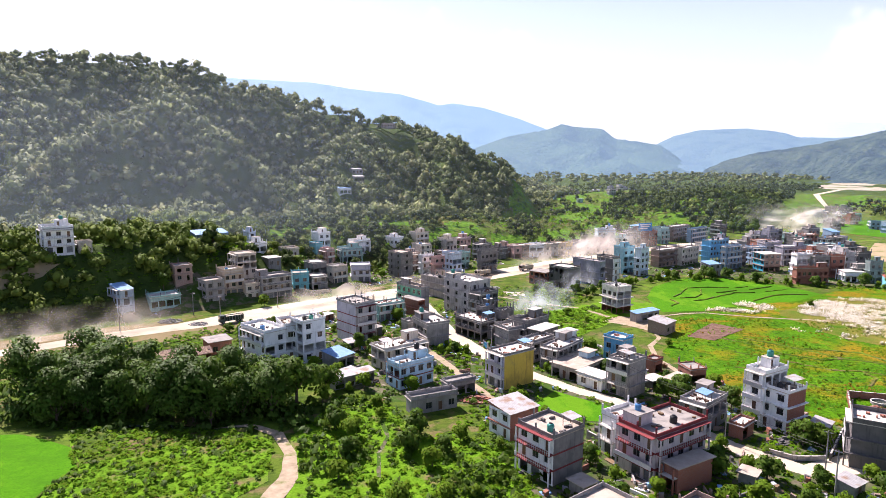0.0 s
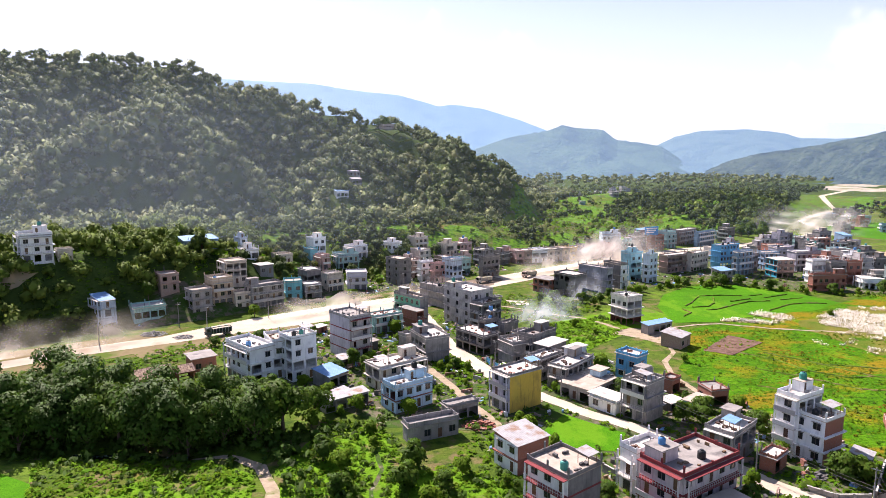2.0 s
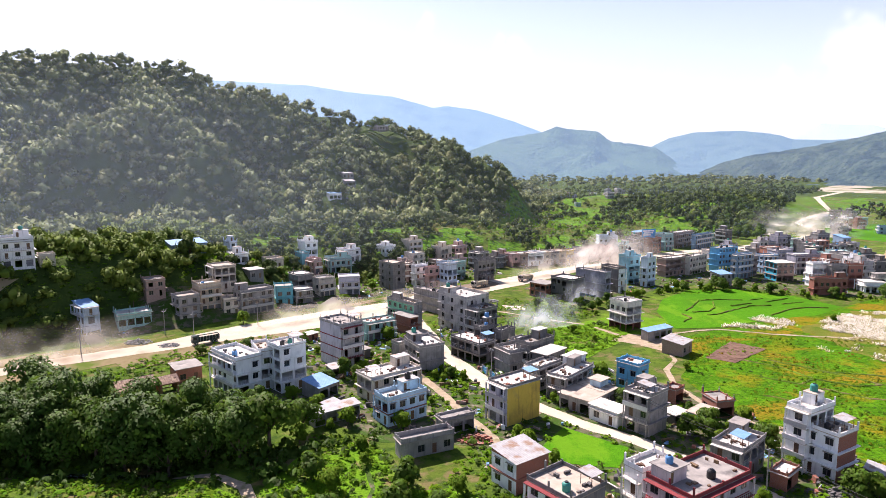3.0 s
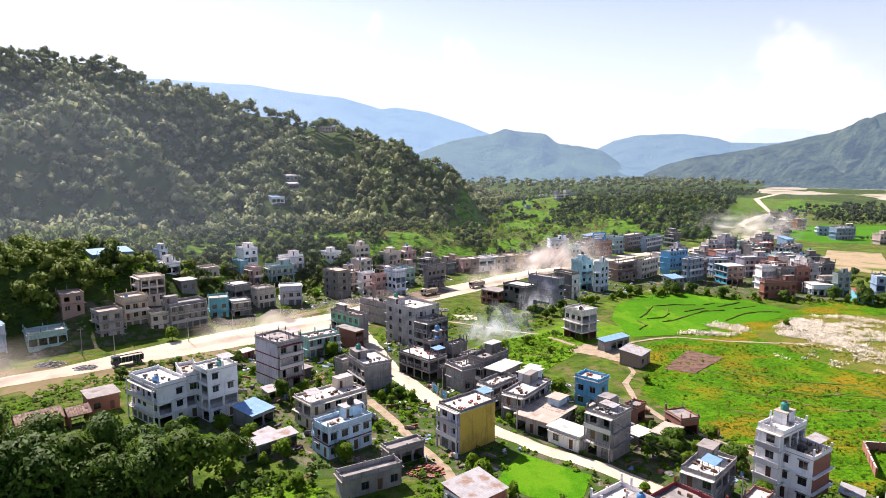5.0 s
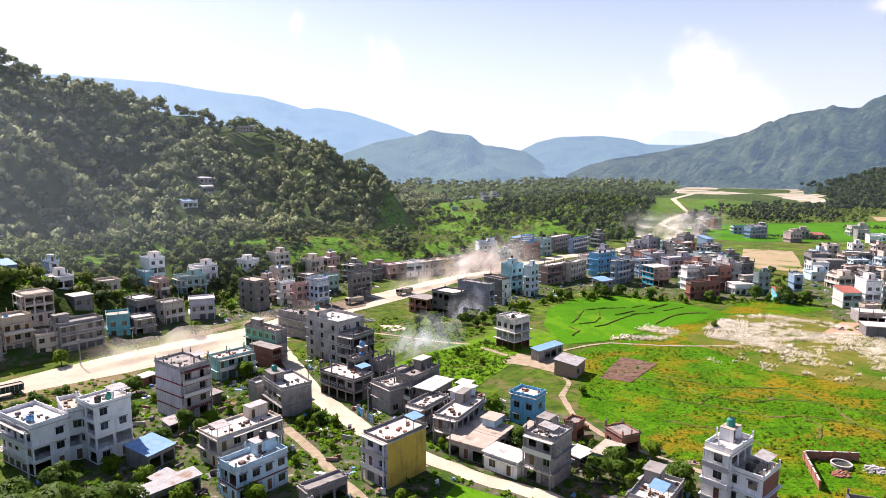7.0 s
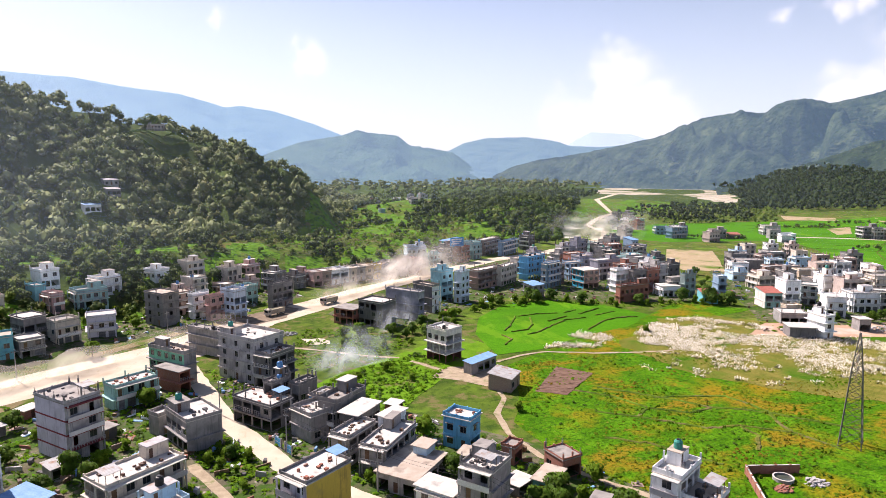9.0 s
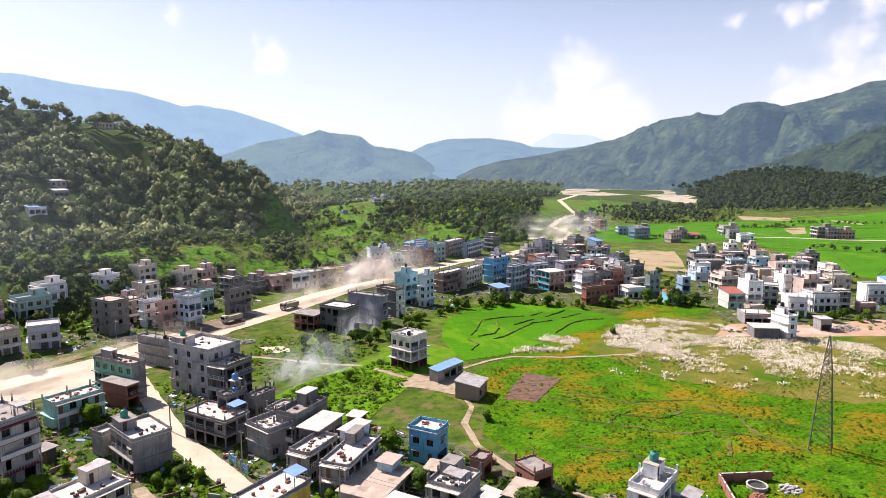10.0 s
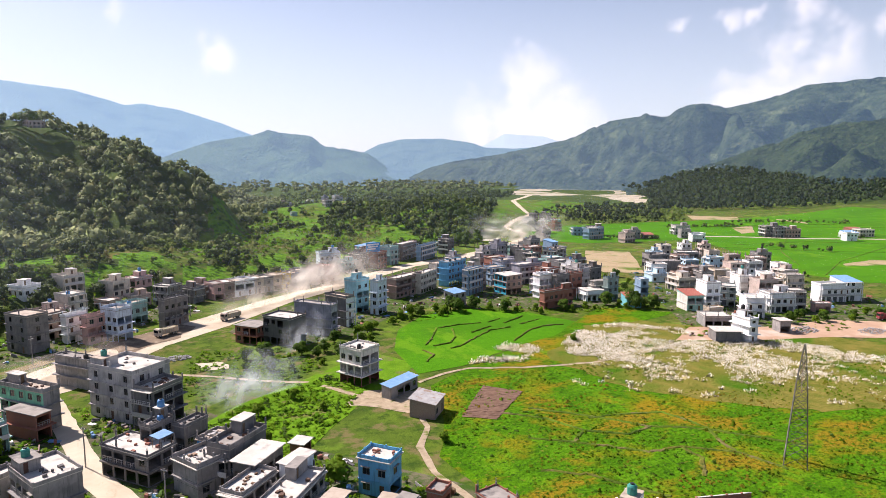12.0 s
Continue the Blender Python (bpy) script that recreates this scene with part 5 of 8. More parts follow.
        box.quad((0, cd, 0), (0, 0, 0), (0, 0, ch), (0, cd, ch)).quad((cw, 0, 0), (cw, cd, 0), (cw, cd, ch), (cw, 0, ch)).quad((cw, cd, 0), (0, cd, 0), (0, cd, ch), (cw, cd, ch))
        cab = part("stair_cabin", box.mesh("stair_cabin", WALLS[wall]), ob, at=pose(cx, cy, top))
        part("door", door_mesh(0.8, 1.95), cab, at=pose(0.4, 0.1, 0.05))
        part("cabin_roof", Solid().box(-lip, cw + lip, -lip, cd + lip, ch, ch + 0.13).mesh("cabin_roof", rnd.choice((ROOF, ROOF_DARK, ROOF_BROWN, TIN))), cab)
    # a tin shelter on four posts
    if not flat and not far and floors > 1.8 and w > 5 and d > 5 and rnd.random() < 0.45:
        sw, sd, sh = rnd.uniform(2.2, 3.4), rnd.uniform(2.0, 3.0), rnd.uniform(2.0, 2.4)
        sx, sy = (0.4, 0.5) if cabin == 1 else (w - sw - 0.4, 0.5)
        cover = part("shelter_roof", shared(("shelter", round(sw, 1), round(sd, 1)), lambda: corrugated(round(sw, 1), round(sd, 1), 0.0, 0.3, rnd.choice((TIN, TIN, TIN, TIN_BLUE)), 0.25, "shelter_roof")), ob, at=pose(sx, sy, top + sh))
        for qx in (0.05, sw - 0.15):
            for qy in (0.05, sd - 0.15):
                part("shelter_post", shared(("shelter_post", round(sh, 1)), lambda: Solid().box(0, 0.08, 0, 0.08, -round(sh, 1) - 0.05, 0.02).mesh("shelter_post", WOOD)), cover, at=pose(qx, qy, 0.0))
    # things that lie about on the roof
    if not flat and floors > 1.5 and math.hypot(x - 5, y - 40) < 230:
        heap = Solid()
        for _ in range(rnd.randint(7, 16)):
            hx, hy, hs, hz = rnd.uniform(0.3, w - 1.3), rnd.uniform(0.3, d - 1.3), rnd.uniform(0.2, 0.9), rnd.uniform(0.12, 0.55)
            heap.box(hx, hx + hs, hy, hy + rnd.uniform(0.2, 0.9), top, top + hz)
        pile = new("roof_clutter", heap.mesh("roof_clutter", rnd.choice((WALLS["brick"], WALLS["darkconcrete"], WOOD, TIN))))
        pile.matrix_basis = ob.matrix_basis
        tagged(pile, "bricks, boards and boxes lying on a flat roof", "clutter", kind="stuff")
    tz = z + top
    for k in range(tanks):
        if cabin and k == 0:
            lx, ly, lz = cx + cw * 0.5, cy + cd * 0.5, tz + ch + 0.13
        else:
            lx, ly, lz = w * (0.25 + 0.3 * (k % 2)), d * 0.3, tz
        water_tank(x + c * lx - s_ * ly, y + s_ * lx + c * ly, lz, rnd.choice((1.0, 1.15)), rnd.choice((TANK_BLACK, TANK_BLACK, TANK_BLUE, TANK_GREEN)))
    return ob


def infill(outline, spacing, turn, tones, floors, seed, margin=2.0):
    """Closely built houses between those already standing."""
    g = random.Random(seed)
    for x, y in scatter(outline, spacing, seed):
        w, d, t = g.uniform(5.5, 9.5), g.uniform(6, 9.5), turn + g.uniform(-8, 8)
        c, s = math.cos(radians(t)), math.sin(radians(t))
        rim = [(x + c * u * w - s * v * d, y + s * u * w + c * v * d) for u in (0, 0.5, 1) for v in (0, 0.5, 1)]
        fl = g.choice(floors)
        tone, faces, rough, cabin, tanks = g.choice(tones), g.choice(("wb--", "w---", "bw--", "b---")), int(g.random() < 0.4), int(g.random() < 0.6), int(g.random() < 0.5)
        if open_ground(rim, margin).all():
            house(x, y, w, d, t, fl, wall=tone, faces=faces, rough=rough, cabin=cabin, tanks=tanks, seed=seed)

house(38.8, 109.5, 15.0, 8.6, 33, 3, wall='pinkwhite', trim='red', faces='bbw-', cabin=2, tanks=2, colour='pale pink', floors_h=3.1)
house(34.6, 120.4, 7.7, 3.8, 33, 2.6, wall='whitewash', faces='wbw-')
house(46.3, 151.5, 7.1, 6.3, 40, 3, wall='plaster', faces='-bw-', cabin=1, rough=1)
house(52.2, 178.2, 5.0, 6.5, 42, 2.3, wall='blue', faces='w-w-', wall1='blue', face1='w', cabin=0)
house(74.5, 131.0, 6.5, 10.0, 30, 3, wall='whitewash', faces='-ww-', side='brick', wall0='brick', tanks=1)
house(71.3, 134.9, 8.1, 4.6, 30, 4, wall='whitewash', faces='wb--', cabin=1, tanks=1)
house(57.2, 131.4, 10.0, 6.0, 42, 2, wall='plaster', faces='wb--', cabin=1)
house(59.8, 155.7, 6.6, 3.7, 40, 1, wall='teal', faces='ww--', flat=1)
house(65.4, 161.5, 4.7, 5.7, 12, 1.3, wall='brick', faces='ww--', rough=1)
house(58.8, 169.7, 3.8, 3.0, 40, 1.2, wall='brick', faces='w---')
house(79.1, 116.5, 14.0, 8.0, -31, 3, wall='darkconcrete', faces='-b--')
house(41.9, 106.3, 9.4, 3.1, 30, 1.6, wall='brick', faces='-b--', flat=1)
house(63.7, 128.0, 5.2, 3.0, 40, 1, wall='brick', faces='w---', rough=1)
house(20.1, 109.0, 8.3, 9.0, 38, 3, wall='concrete', faces='-b--', wall1='whitewash', trim='red', cabin=0, tanks=1)
house(14.2, 127.4, 8.2, 6.8, 36, 2, wall='brick', faces='-ww-', wall1='whitewash', tin=1)
house(15.8, 157.3, 10.3, 6.5, 36, 3, wall='concrete', faces='-bw-', wall0='yellow', wall1='lilac', bands=0)
house(-11.2, 157.3, 10.9, 5.5, 38, 2, wall='paleblue', faces='wwb-', trim='brown', cabin=1, tanks=1)
house(-16.4, 171.9, 14.9, 7.1, 38, 2, wall='cream', faces='bw--', cabin=1)
house(-7.3, 141.3, 11.8, 3.4, 25, 1.15, wall='plaster', faces='w---')
house(1.1, 152.6, 8.2, 3.0, 29, 1.15, wall='plaster', faces='w---')
house(-51.0, 175.8, 7.0, 13.0, 46, 3.2, wall='whitewash', faces='ob--', cabin=0, tanks=1)
house(-46.8, 181.3, 4.1, 9.0, 28, 3.4, wall='whitewash', faces='w---')
house(-40.6, 178.7, 7.6, 7.0, 43, 4, wall='whitewash', faces='wo--', cabin=0, tanks=2)
house(-70.7, 186.2, 6.7, 7.0, 36, 1.3, wall='brick', faces='w---', flat=1)
house(-27.9, 197.9, 7.5, 11.0, 42, 4.2, wall='greywhite', faces='b---', trim='red', wall1='lilac', face1='-', rough=1)
house(-94.4, 247.8, 7.7, 7.5, 42, 3, wall='plaster', faces='ww--')
house(-89.8, 256.3, 8.0, 8.2, 40, 3.4, wall='tan', faces='bw--', tanks=1)
house(-81.8, 258.9, 6.1, 7.0, 33, 2, wall='cream', faces='w---')
house(-76.0, 260.9, 13.4, 7.0, 40, 3, wall='plaster', faces='bw--', cabin=2)
house(-66.2, 275.6, 6.9, 8.0, 19, 2.4, wall='aqua', faces='w---')
house(-58.5, 278.7, 7.0, 7.0, 32, 2, wall='plaster', faces='b---')
house(-60.0, 290.1, 6.9, 9.0, 40, 2.6, wall='concrete', faces='ww--', rough=1)
house(-51.3, 290.6, 7.8, 7.0, 40, 2.6, wall='cream', faces='bw--')
house(-43.7, 298.5, 9.0, 8.0, 11, 2.6, wall='lilac', faces='bw--')
house(-8.4, 239.2, 4.0, 15.1, 42, 3, wall='plaster', faces='--w-', wall1='green', face1='w', cabin=1)
house(1.0, 263.3, 3.5, 16.0, 42, 2.7, wall='plaster', faces='s---', rough=1, tanks=1)
house(10.0, 234.7, 10.8, 15.0, 40, 4, wall='greywhite', faces='s-s-', face1='s', cabin=2, colour='pale cement-grey', tanks=1)
house(14.2, 229.9, 8.9, 5.9, 42, 3, wall='concrete', faces='ob--')
house(-9.4, 233.8, 3.5, 9.7, 42, 2, wall='brick', faces='w---', flat=1)
house(-23.6, 225.6, 11.1, 5.4, 35, 2, wall='tealpale', faces='b---', rough=1)
house(-5.0, 195.3, 7.8, 10.8, 27, 2.3, wall='plaster', faces='-o--', cabin=2, tanks=1)
house(-11.7, 206.7, 3.5, 3.7, 40, 1.5, wall='plaster', faces='w---')
house(-29.7, 173.6, 6.3, 6.7, 52, 1.1, wall='plaster', faces='w---', tin=2)
house(-27.9, 157.3, 11.8, 3.0, 37, 1.0, wall='plaster', faces='w---', tin=1)
house(-20.6, 309.9, 7.0, 11.0, 40, 4, wall='concrete', faces='s---', face1='s', rough=1)
house(-17.6, 326.5, 7.3, 7.0, 38, 3, wall='brickpale', faces='b---', rough=1)
house(-10.7, 319.0, 7.3, 3.0, 38, 3, wall='whitewash', faces='b---')
house(-4.2, 314.4, 6.7, 3.0, 38, 3, wall='pink', faces='w---')
house(4.8, 313.7, 6.0, 8.0, 40, 3.6, wall='bluewhite', faces='ww--')
house(20.0, 327.3, 11.4, 3.0, 40, 3.4, wall='concrete', faces='w---', rough=1)
house(-59.1, 320.5, 4.1, 7.0, 40, 2.2, wall='pink', faces='bb--')
house(-52.7, 329.1, 11.0, 7.6, 30, 2.2, wall='aquapale', faces='bb--', cabin=1)
house(-47.7, 342.5, 9.5, 7.2, 40, 2, wall='whitewash', faces='bb--', cabin=1)
house(-66.4, 328.3, 4.1, 7.0, 40, 1.6, wall='aqua', faces='w---')
house(13.2, 208.2, 5.9, 3.0, 40, 3, wall='concrete', faces='oo--', cabin=1, tanks=2, rough=1)
house(19.4, 208.5, 6.3, 3.0, 40, 2.6, wall='concrete', faces='oo--', rough=1)
house(23.9, 202.0, 5.6, 3.6, 42, 2.2, wall='plaster', faces='ow--', wall1='blueface')
house(26.3, 194.0, 11.0, 5.3, 43, 2.6, wall='concrete', faces='ob--', cabin=1)
house(29.8, 187.5, 9.2, 4.7, 46, 2.4, wall='darkconcrete', faces='oo--', flat=1)
house(35.7, 182.9, 6.2, 3.0, 40, 2.6, wall='whitewash', faces='w---', flat=1)
house(26.5, 179.3, 9.3, 4.6, 43, 2.0, wall='plaster', faces='ob--')
house(34.5, 178.0, 9.0, 4.8, 38, 1.7, wall='concrete', faces='w---')
house(12.4, 201.4, 6.8, 12.7, 40, 2.0, wall='concrete', faces='oo--', rough=1)
house(20.4, 192.5, 7.3, 7.4, 30, 2.0, wall='plaster', faces='o---')
house(32.5, 172.1, 13.3, 5.6, 49, 2, wall='plaster', faces='ob--', cabin=1)
house(40.6, 171.8, 3.7, 3.0, 44, 1.8, wall='paleblue', faces='----', flat=1)
house(35.9, 163.2, 12.5, 8.4, 45, 1.2, wall='plaster', faces='oo--', flat=1)
house(40.6, 156.0, 4.7, 7.7, 40, 1.2, wall='whitewash', faces='bb--', flat=1)
house(66.3, 237.0, 7.5, 8.0, 30, 3.3, wall='creampale', faces='ow--', ground='brown', rough=1, tanks=1)
house(70.2, 224.8, 11.8, 3.0, 30, 1.1, wall='plaster', faces='o---', tin=2)
house(75.2, 208.0, 7.5, 6.5, 47, 1.25, wall='brickpale', faces='w---', tin=1)
house(47.2, 291.3, 7.8, 8.9, 43, 2, wall='brick', faces='wo--', flat=1)
house(57.2, 284.4, 8.4, 11.5, 40, 3, wall='darkconcrete', faces='-o--', rough=1)
house(73.1, 291.2, 4.0, 16.0, 40, 3.6, wall='greylilac', faces='w---', rough=1)
house(81.9, 301.9, 4.2, 10.9, 30, 3.6, wall='concrete', faces='b---', wall0='whitewash')
house(92.3, 321.6, 7.7, 6.7, 29, 4.3, wall='bluepale', faces='w---', cabin=1, tanks=1)
house(99.5, 315.3, 6.9, 3.8, 40, 4.4, wall='whiteblue', faces='ww--', cabin=1)
house(117.1, 340.3, 19.9, 5.7, 30, 3, wall='brickpale', faces='w---', rough=1)
house(131.7, 345.9, 17.7, 4.6, 40, 3, wall='cream', faces='w---', rough=1)
house(151.9, 357.2, 15.7, 6.0, 30, 4, wall='blue', faces='w-w-', rough=1, tanks=2)
house(150.7, 333.8, 11.7, 3.0, 30, 4, wall='bluegrey', faces='bb--')
house(133.6, 314.4, 7.3, 6.3, 19, 2, wall='plaster', faces='ww--', tin=2)
house(167.9, 328.1, 9.4, 9.1, 8, 3, wall='brickpale', faces='w---', wall1='cyan', face1='w', flat=1)
house(187.8, 347.2, 15.2, 7.0, 8, 3.3, wall='greylilac', faces='b---', cabin=1)
house(177.9, 315.3, 8.4, 4.6, 7, 3.4, wall='whitewash', faces='w---')
house(185.2, 312.5, 8.3, 3.0, 8, 3.4, wall='concrete', faces='w---', rough=1)
house(193.9, 313.3, 7.5, 3.0, 8, 3.4, wall='brick', faces='w---', rough=1)
house(167.2, 295.7, 16.7, 3.0, 8, 2.4, wall='brick', faces='w---', rough=1, cabin=1)
house(193.5, 301.1, 8.7, 7.2, -9, 1.6, wall='whitewash', faces='bb--', flat=1)
house(201.0, 305.0, 8.2, 3.0, 0, 2.6, wall='plaster', faces='bb--', flat=1)
house(203.1, 297.8, 6.9, 3.0, 8, 3.2, wall='greengrey', faces='w---', cabin=1)
house(261.2, 423.6, 5.5, 8.9, 8, 3.2, wall='bluegrey', faces='w---', tin=2)
house(255.8, 410.1, 8.1, 7.0, 8, 2.4, wall='greylilac', faces='w---')
house(235.9, 410.4, 9.4, 7.0, 8, 3, wall='brick', faces='w---', rough=1)
house(189.9, 380.2, 9.4, 7.0, 8, 3, wall='brick', faces='w---', rough=1)
house(201.7, 382.1, 4.5, 7.0, 8, 2.6, wall='greylilac', faces='w---')
house(346.1, 491.4, 16.4, 7.0, 8, 3, wall='bluegrey', faces='b---', rough=1)
house(359.1, 462.9, 11.7, 7.0, 8, 2.4, wall='pinktan', faces='w---', cabin=1)
house(130.6, 435.4, 22.0, 3.0, 40, 4.0, wall='brickpale', faces='b---', tin=2)
house(104.2, 425.4, 11.9, 7.9, 1, 3.4, wall='whiteblue', faces='b---', cabin=1, tanks=2)
house(161.8, 445.8, 22.0, 5.3, 40, 3.4, wall='brickpale', faces='b---', rough=1)
house(173.2, 441.1, 22.0, 3.0, 40, 3, wall='bluegrey', faces='b---')
house(424.5, 468.3, 8.4, 7.0, -20, 2.4, wall='plaster', faces='w---', rough=1)
house(414.2, 446.6, 8.6, 7.0, -20, 1.6, wall='whitewash', faces='w---')
house(504.2, 440.8, 13.4, 9.0, -20, 2.8, wall='plaster', faces='bb--', rough=1)
house(536.0, 399.0, 9.2, 7.0, -20, 2, wall='whitewash', faces='w---')
house(275.5, 343.3, 14.7, 9.0, -20, 2.3, wall='concrete', faces='----', rough=1)
house(320.5, 371.7, 13.2, 9.0, -33, 2, wall='plaster', faces='w---', rough=1)
house(302.0, 346.5, 8.0, 7.0, -20, 1.8, wall='paleblue', faces='ww--')
house(339.2, 363.0, 7.1, 7.0, -20, 2.2, wall='cream', faces='w---')
house(292.3, 328.4, 9.4, 7.0, -20, 1.6, wall='plaster', faces='ww--')
house(285.3, 310.9, 10.1, 7.0, -20, 2, wall='tan', faces='----')
house(337.9, 347.0, 7.6, 7.0, -20, 2.2, wall='brickpale', faces='w---', rough=1)
house(317.6, 320.6, 6.4, 7.9, -20, 2.2, wall='paleblue', faces='ww--')
house(326.4, 320.2, 7.7, 9.0, -20, 3, wall='brickpale', faces='ww--', rough=1)
house(329.7, 307.6, 6.2, 7.0, -20, 2.4, wall='whitewash', faces='ww--')
house(298.2, 291.9, 5.7, 7.0, -20, 2.2, wall='whitewash', faces='ww--', rough=1)
house(301.2, 281.5, 9.0, 7.0, -20, 2.4, wall='cream', faces='bb--', rough=1)
house(231.3, 267.8, 6.3, 9.0, -18, 3.6, wall='whitewash', faces='w---', rough=1, cabin=1)
house(242.5, 270.1, 6.1, 8.0, -46, 2.8, wall='greygreen', faces='b---', rough=1)
house(220.3, 267.7, 7.3, 9.0, -18, 2.2, wall='creampale', faces='w---', wall0='tealpale', tin=3)
house(233.3, 249.3, 7.0, 9.0, -33, 2.6, wall='whitewash', faces='b---', rough=1)
house(249.9, 251.4, 11.0, 8.0, -20, 2.6, wall='whitewash', faces='bb--', rough=1, cabin=1)
house(259.5, 250.2, 7.1, 7.0, -31, 2.8, wall='concrete', faces='b---', rough=1)
house(201.8, 222.5, 3.9, 8.0, -5, 2.7, wall='whitewash', faces='w---', cabin=1, tanks=1)
house(192.5, 228.3, 8.6, 7.0, -28, 1.3, wall='concrete', faces='----', flat=1)
house(205.8, 245.1, 9.8, 9.0, -28, 1.3, wall='plaster', faces='w---', rough=1)
house(224.6, 227.5, 4.2, 4.8, -20, 1.5, wall='plaster', faces='w---', flat=1)
house(288.6, 255.4, 12.3, 5.9, -17, 2.6, wall='whitewash', faces='b---')
house(301.6, 252.7, 8.3, 10.1, -20, 2.9, wall='whitewash', faces='b---', tin=2)
house(268.2, 243.7, 7.2, 3.0, -20, 1.2, wall='pink', faces='w---', rough=1)
house(218.4, 293.5, 3.6, 7.0, -20, 3, wall='bluegrey', faces='w---', rough=1)
house(201.6, 283.6, 6.6, 7.0, -20, 1.5, wall='aqua', faces='w---', tin=3)
house(214.9, 251.5, 6.3, 3.7, -13, 1.6, wall='tan', faces='w---', rough=1)
house(286.3, 281.8, 9.4, 7.0, -20, 2.0, wall='tan', faces='b---', rough=1)
house(301.1, 368.4, 5.5, 7.0, -20, 2.0, wall='plaster', faces='w---', rough=1)
house(365.5, 411.3, 5.6, 7.0, -20, 1.6, wall='plaster', faces='w---', rough=1)
house(-111.9, 286.2, 14.8, 9.0, 40, 1.4, wall='bluegrey', faces='w---', tin=2)
house(-95.2, 309.4, 3.5, 7.0, 40, 1.8, wall='bluewhite', faces='w---', cabin=1)
house(-108.2, 252.5, 6.8, 7.8, 37, 2, wall='brickpale', faces='w---', rough=1)
house(-79.7, 286.7, 6.1, 7.0, 40, 1.3, wall='concrete', faces='w---', flat=1)
house(-152, 240, 10, 11, 40, 3.2, wall='whitewash', faces='bb--', cabin=1, tanks=1)
house(-143.5, 247.5, 5, 5, 40, 1.1, wall='cream', faces='w---')
house(-121.0, 232.8, 4.9, 9.0, 48, 2, wall='bluewhite', faces='bb--', tin=2)
house(-111.7, 237.5, 10.9, 8.2, 36, 1.3, wall='tealpale', faces='o---', rough=1)

house(24, 74, 12, 14, 38, 3, wall="plaster", faces="wb--", seed=11)
house(38, 78, 9, 10, 38, 2.7, wall="brickpale", faces="wb--", seed=12)
g_ = random.Random(88)
for x, y in scatter([(-56, 205), (-40, 236), (-12, 256), (20, 236), (60, 182), (84, 150), (90, 130), (74, 104), (48, 92), (18, 106), (10, 148), (-28, 164), (-48, 170)], 13, 209):
    w, d, t = g_.uniform(2.6, 4.8), g_.uniform(2.2, 3.6), 40 + g_.uniform(-12, 12)
    rim = [(x + math.cos(radians(t)) * u * w - math.sin(radians(t)) * v * d, y + math.sin(radians(t)) * u * w + math.cos(radians(t)) * v * d) for u in (0, 0.5, 1) for v in (0, 0.5, 1)]
    if open_ground(rim, 0.7).all() and outside(np.array(rim), [(21, 153), (29, 160), (35, 154), (43, 146), (37, 135), (26, 136), (18, 145)]).all():
        house(x, y, w, d, t, g_.uniform(0.72, 0.9), wall=g_.choice(["brickpale", "plaster", "brick", "concrete", "darkconcrete"]), faces="w---", tin=g_.choice([0, 0, 1]), flat=1, seed=5)
TOWN = ["concrete", "plaster", "darkconcrete", "concrete", "brick", "greywhite", "bluegrey", "whitewash", "greylilac", "plaster", "aquapale"]
infill([(140, 350), (170, 335), (190, 322), (215, 320), (240, 380), (262, 440), (250, 470), (205, 432), (165, 398)], 11.5, 12, TOWN, (2, 2.4, 3, 3, 3.4), 201, 1.5)
infill([(95, 408), (130, 432), (165, 455), (200, 478), (215, 470), (175, 438), (140, 412), (110, 396)], 12, 30, TOWN, (2, 3, 3.4), 202, 1.5)
infill([(275, 470), (318, 500), (400, 600), (425, 660), (390, 660), (330, 590), (300, 540)], 16, 20, TOWN, (1.2, 2, 2.4), 203, 2)
infill([(255, 330), (300, 380), (350, 400), (352, 350), (330, 300), (290, 262), (250, 258), (225, 245), (215, 262), (240, 290)], 12.5, -18, ["whitewash", "whitewash", "plaster", "cream", "concrete", "pinktan", "paleblue", "brickpale"], (1.3, 2, 2, 2.4, 3), 204, 1.5)
infill([(-100, 262), (-75, 285), (-50, 300), (-25, 322), (5, 345), (15, 352), (10, 338), (-20, 308), (-45, 288), (-72, 268)], 10.5, 39, ["cream", "concrete", "plaster", "pinktan", "lilac", "aquapale"], (1.3, 2, 2.4, 3), 205, 1.2)
infill([(130, 720), (220, 780), (330, 1000), (280, 1040), (180, 900), (110, 800)], 34, 10, TOWN, (1.3, 2, 2.4), 206, 3)
infill([(-60, 318), (-20, 352), (20, 378), (10, 392), (-40, 360), (-75, 335)], 17, 39, ["cream", "whitewash", "plaster", "pink"], (1.2, 2), 207, 2)

infill([(-22, 318), (8, 342), (44, 366), (40, 384), (6, 366), (-30, 340)], 9.5, 39, ["plaster", "concrete", "pinktan", "cream", "brickpale", "greylilac"], (1.3, 2, 2.4, 3), 210, 1.0)
infill([(-104, 240), (-66, 268), (-30, 296), (-34, 306), (-70, 282), (-108, 254)], 8.5, 40, ["plaster", "concrete", "tan", "aquapale", "cream"], (1.2, 1.3, 2, 2.4), 211, 0.8)
infill([(-92, 286), (-50, 316), (-20, 350), (-40, 356), (-80, 330), (-104, 300)], 15, 38, ["cream", "aquapale", "whitewash", "pink", "plaster"], (1.2, 2, 2.2), 212, 2)
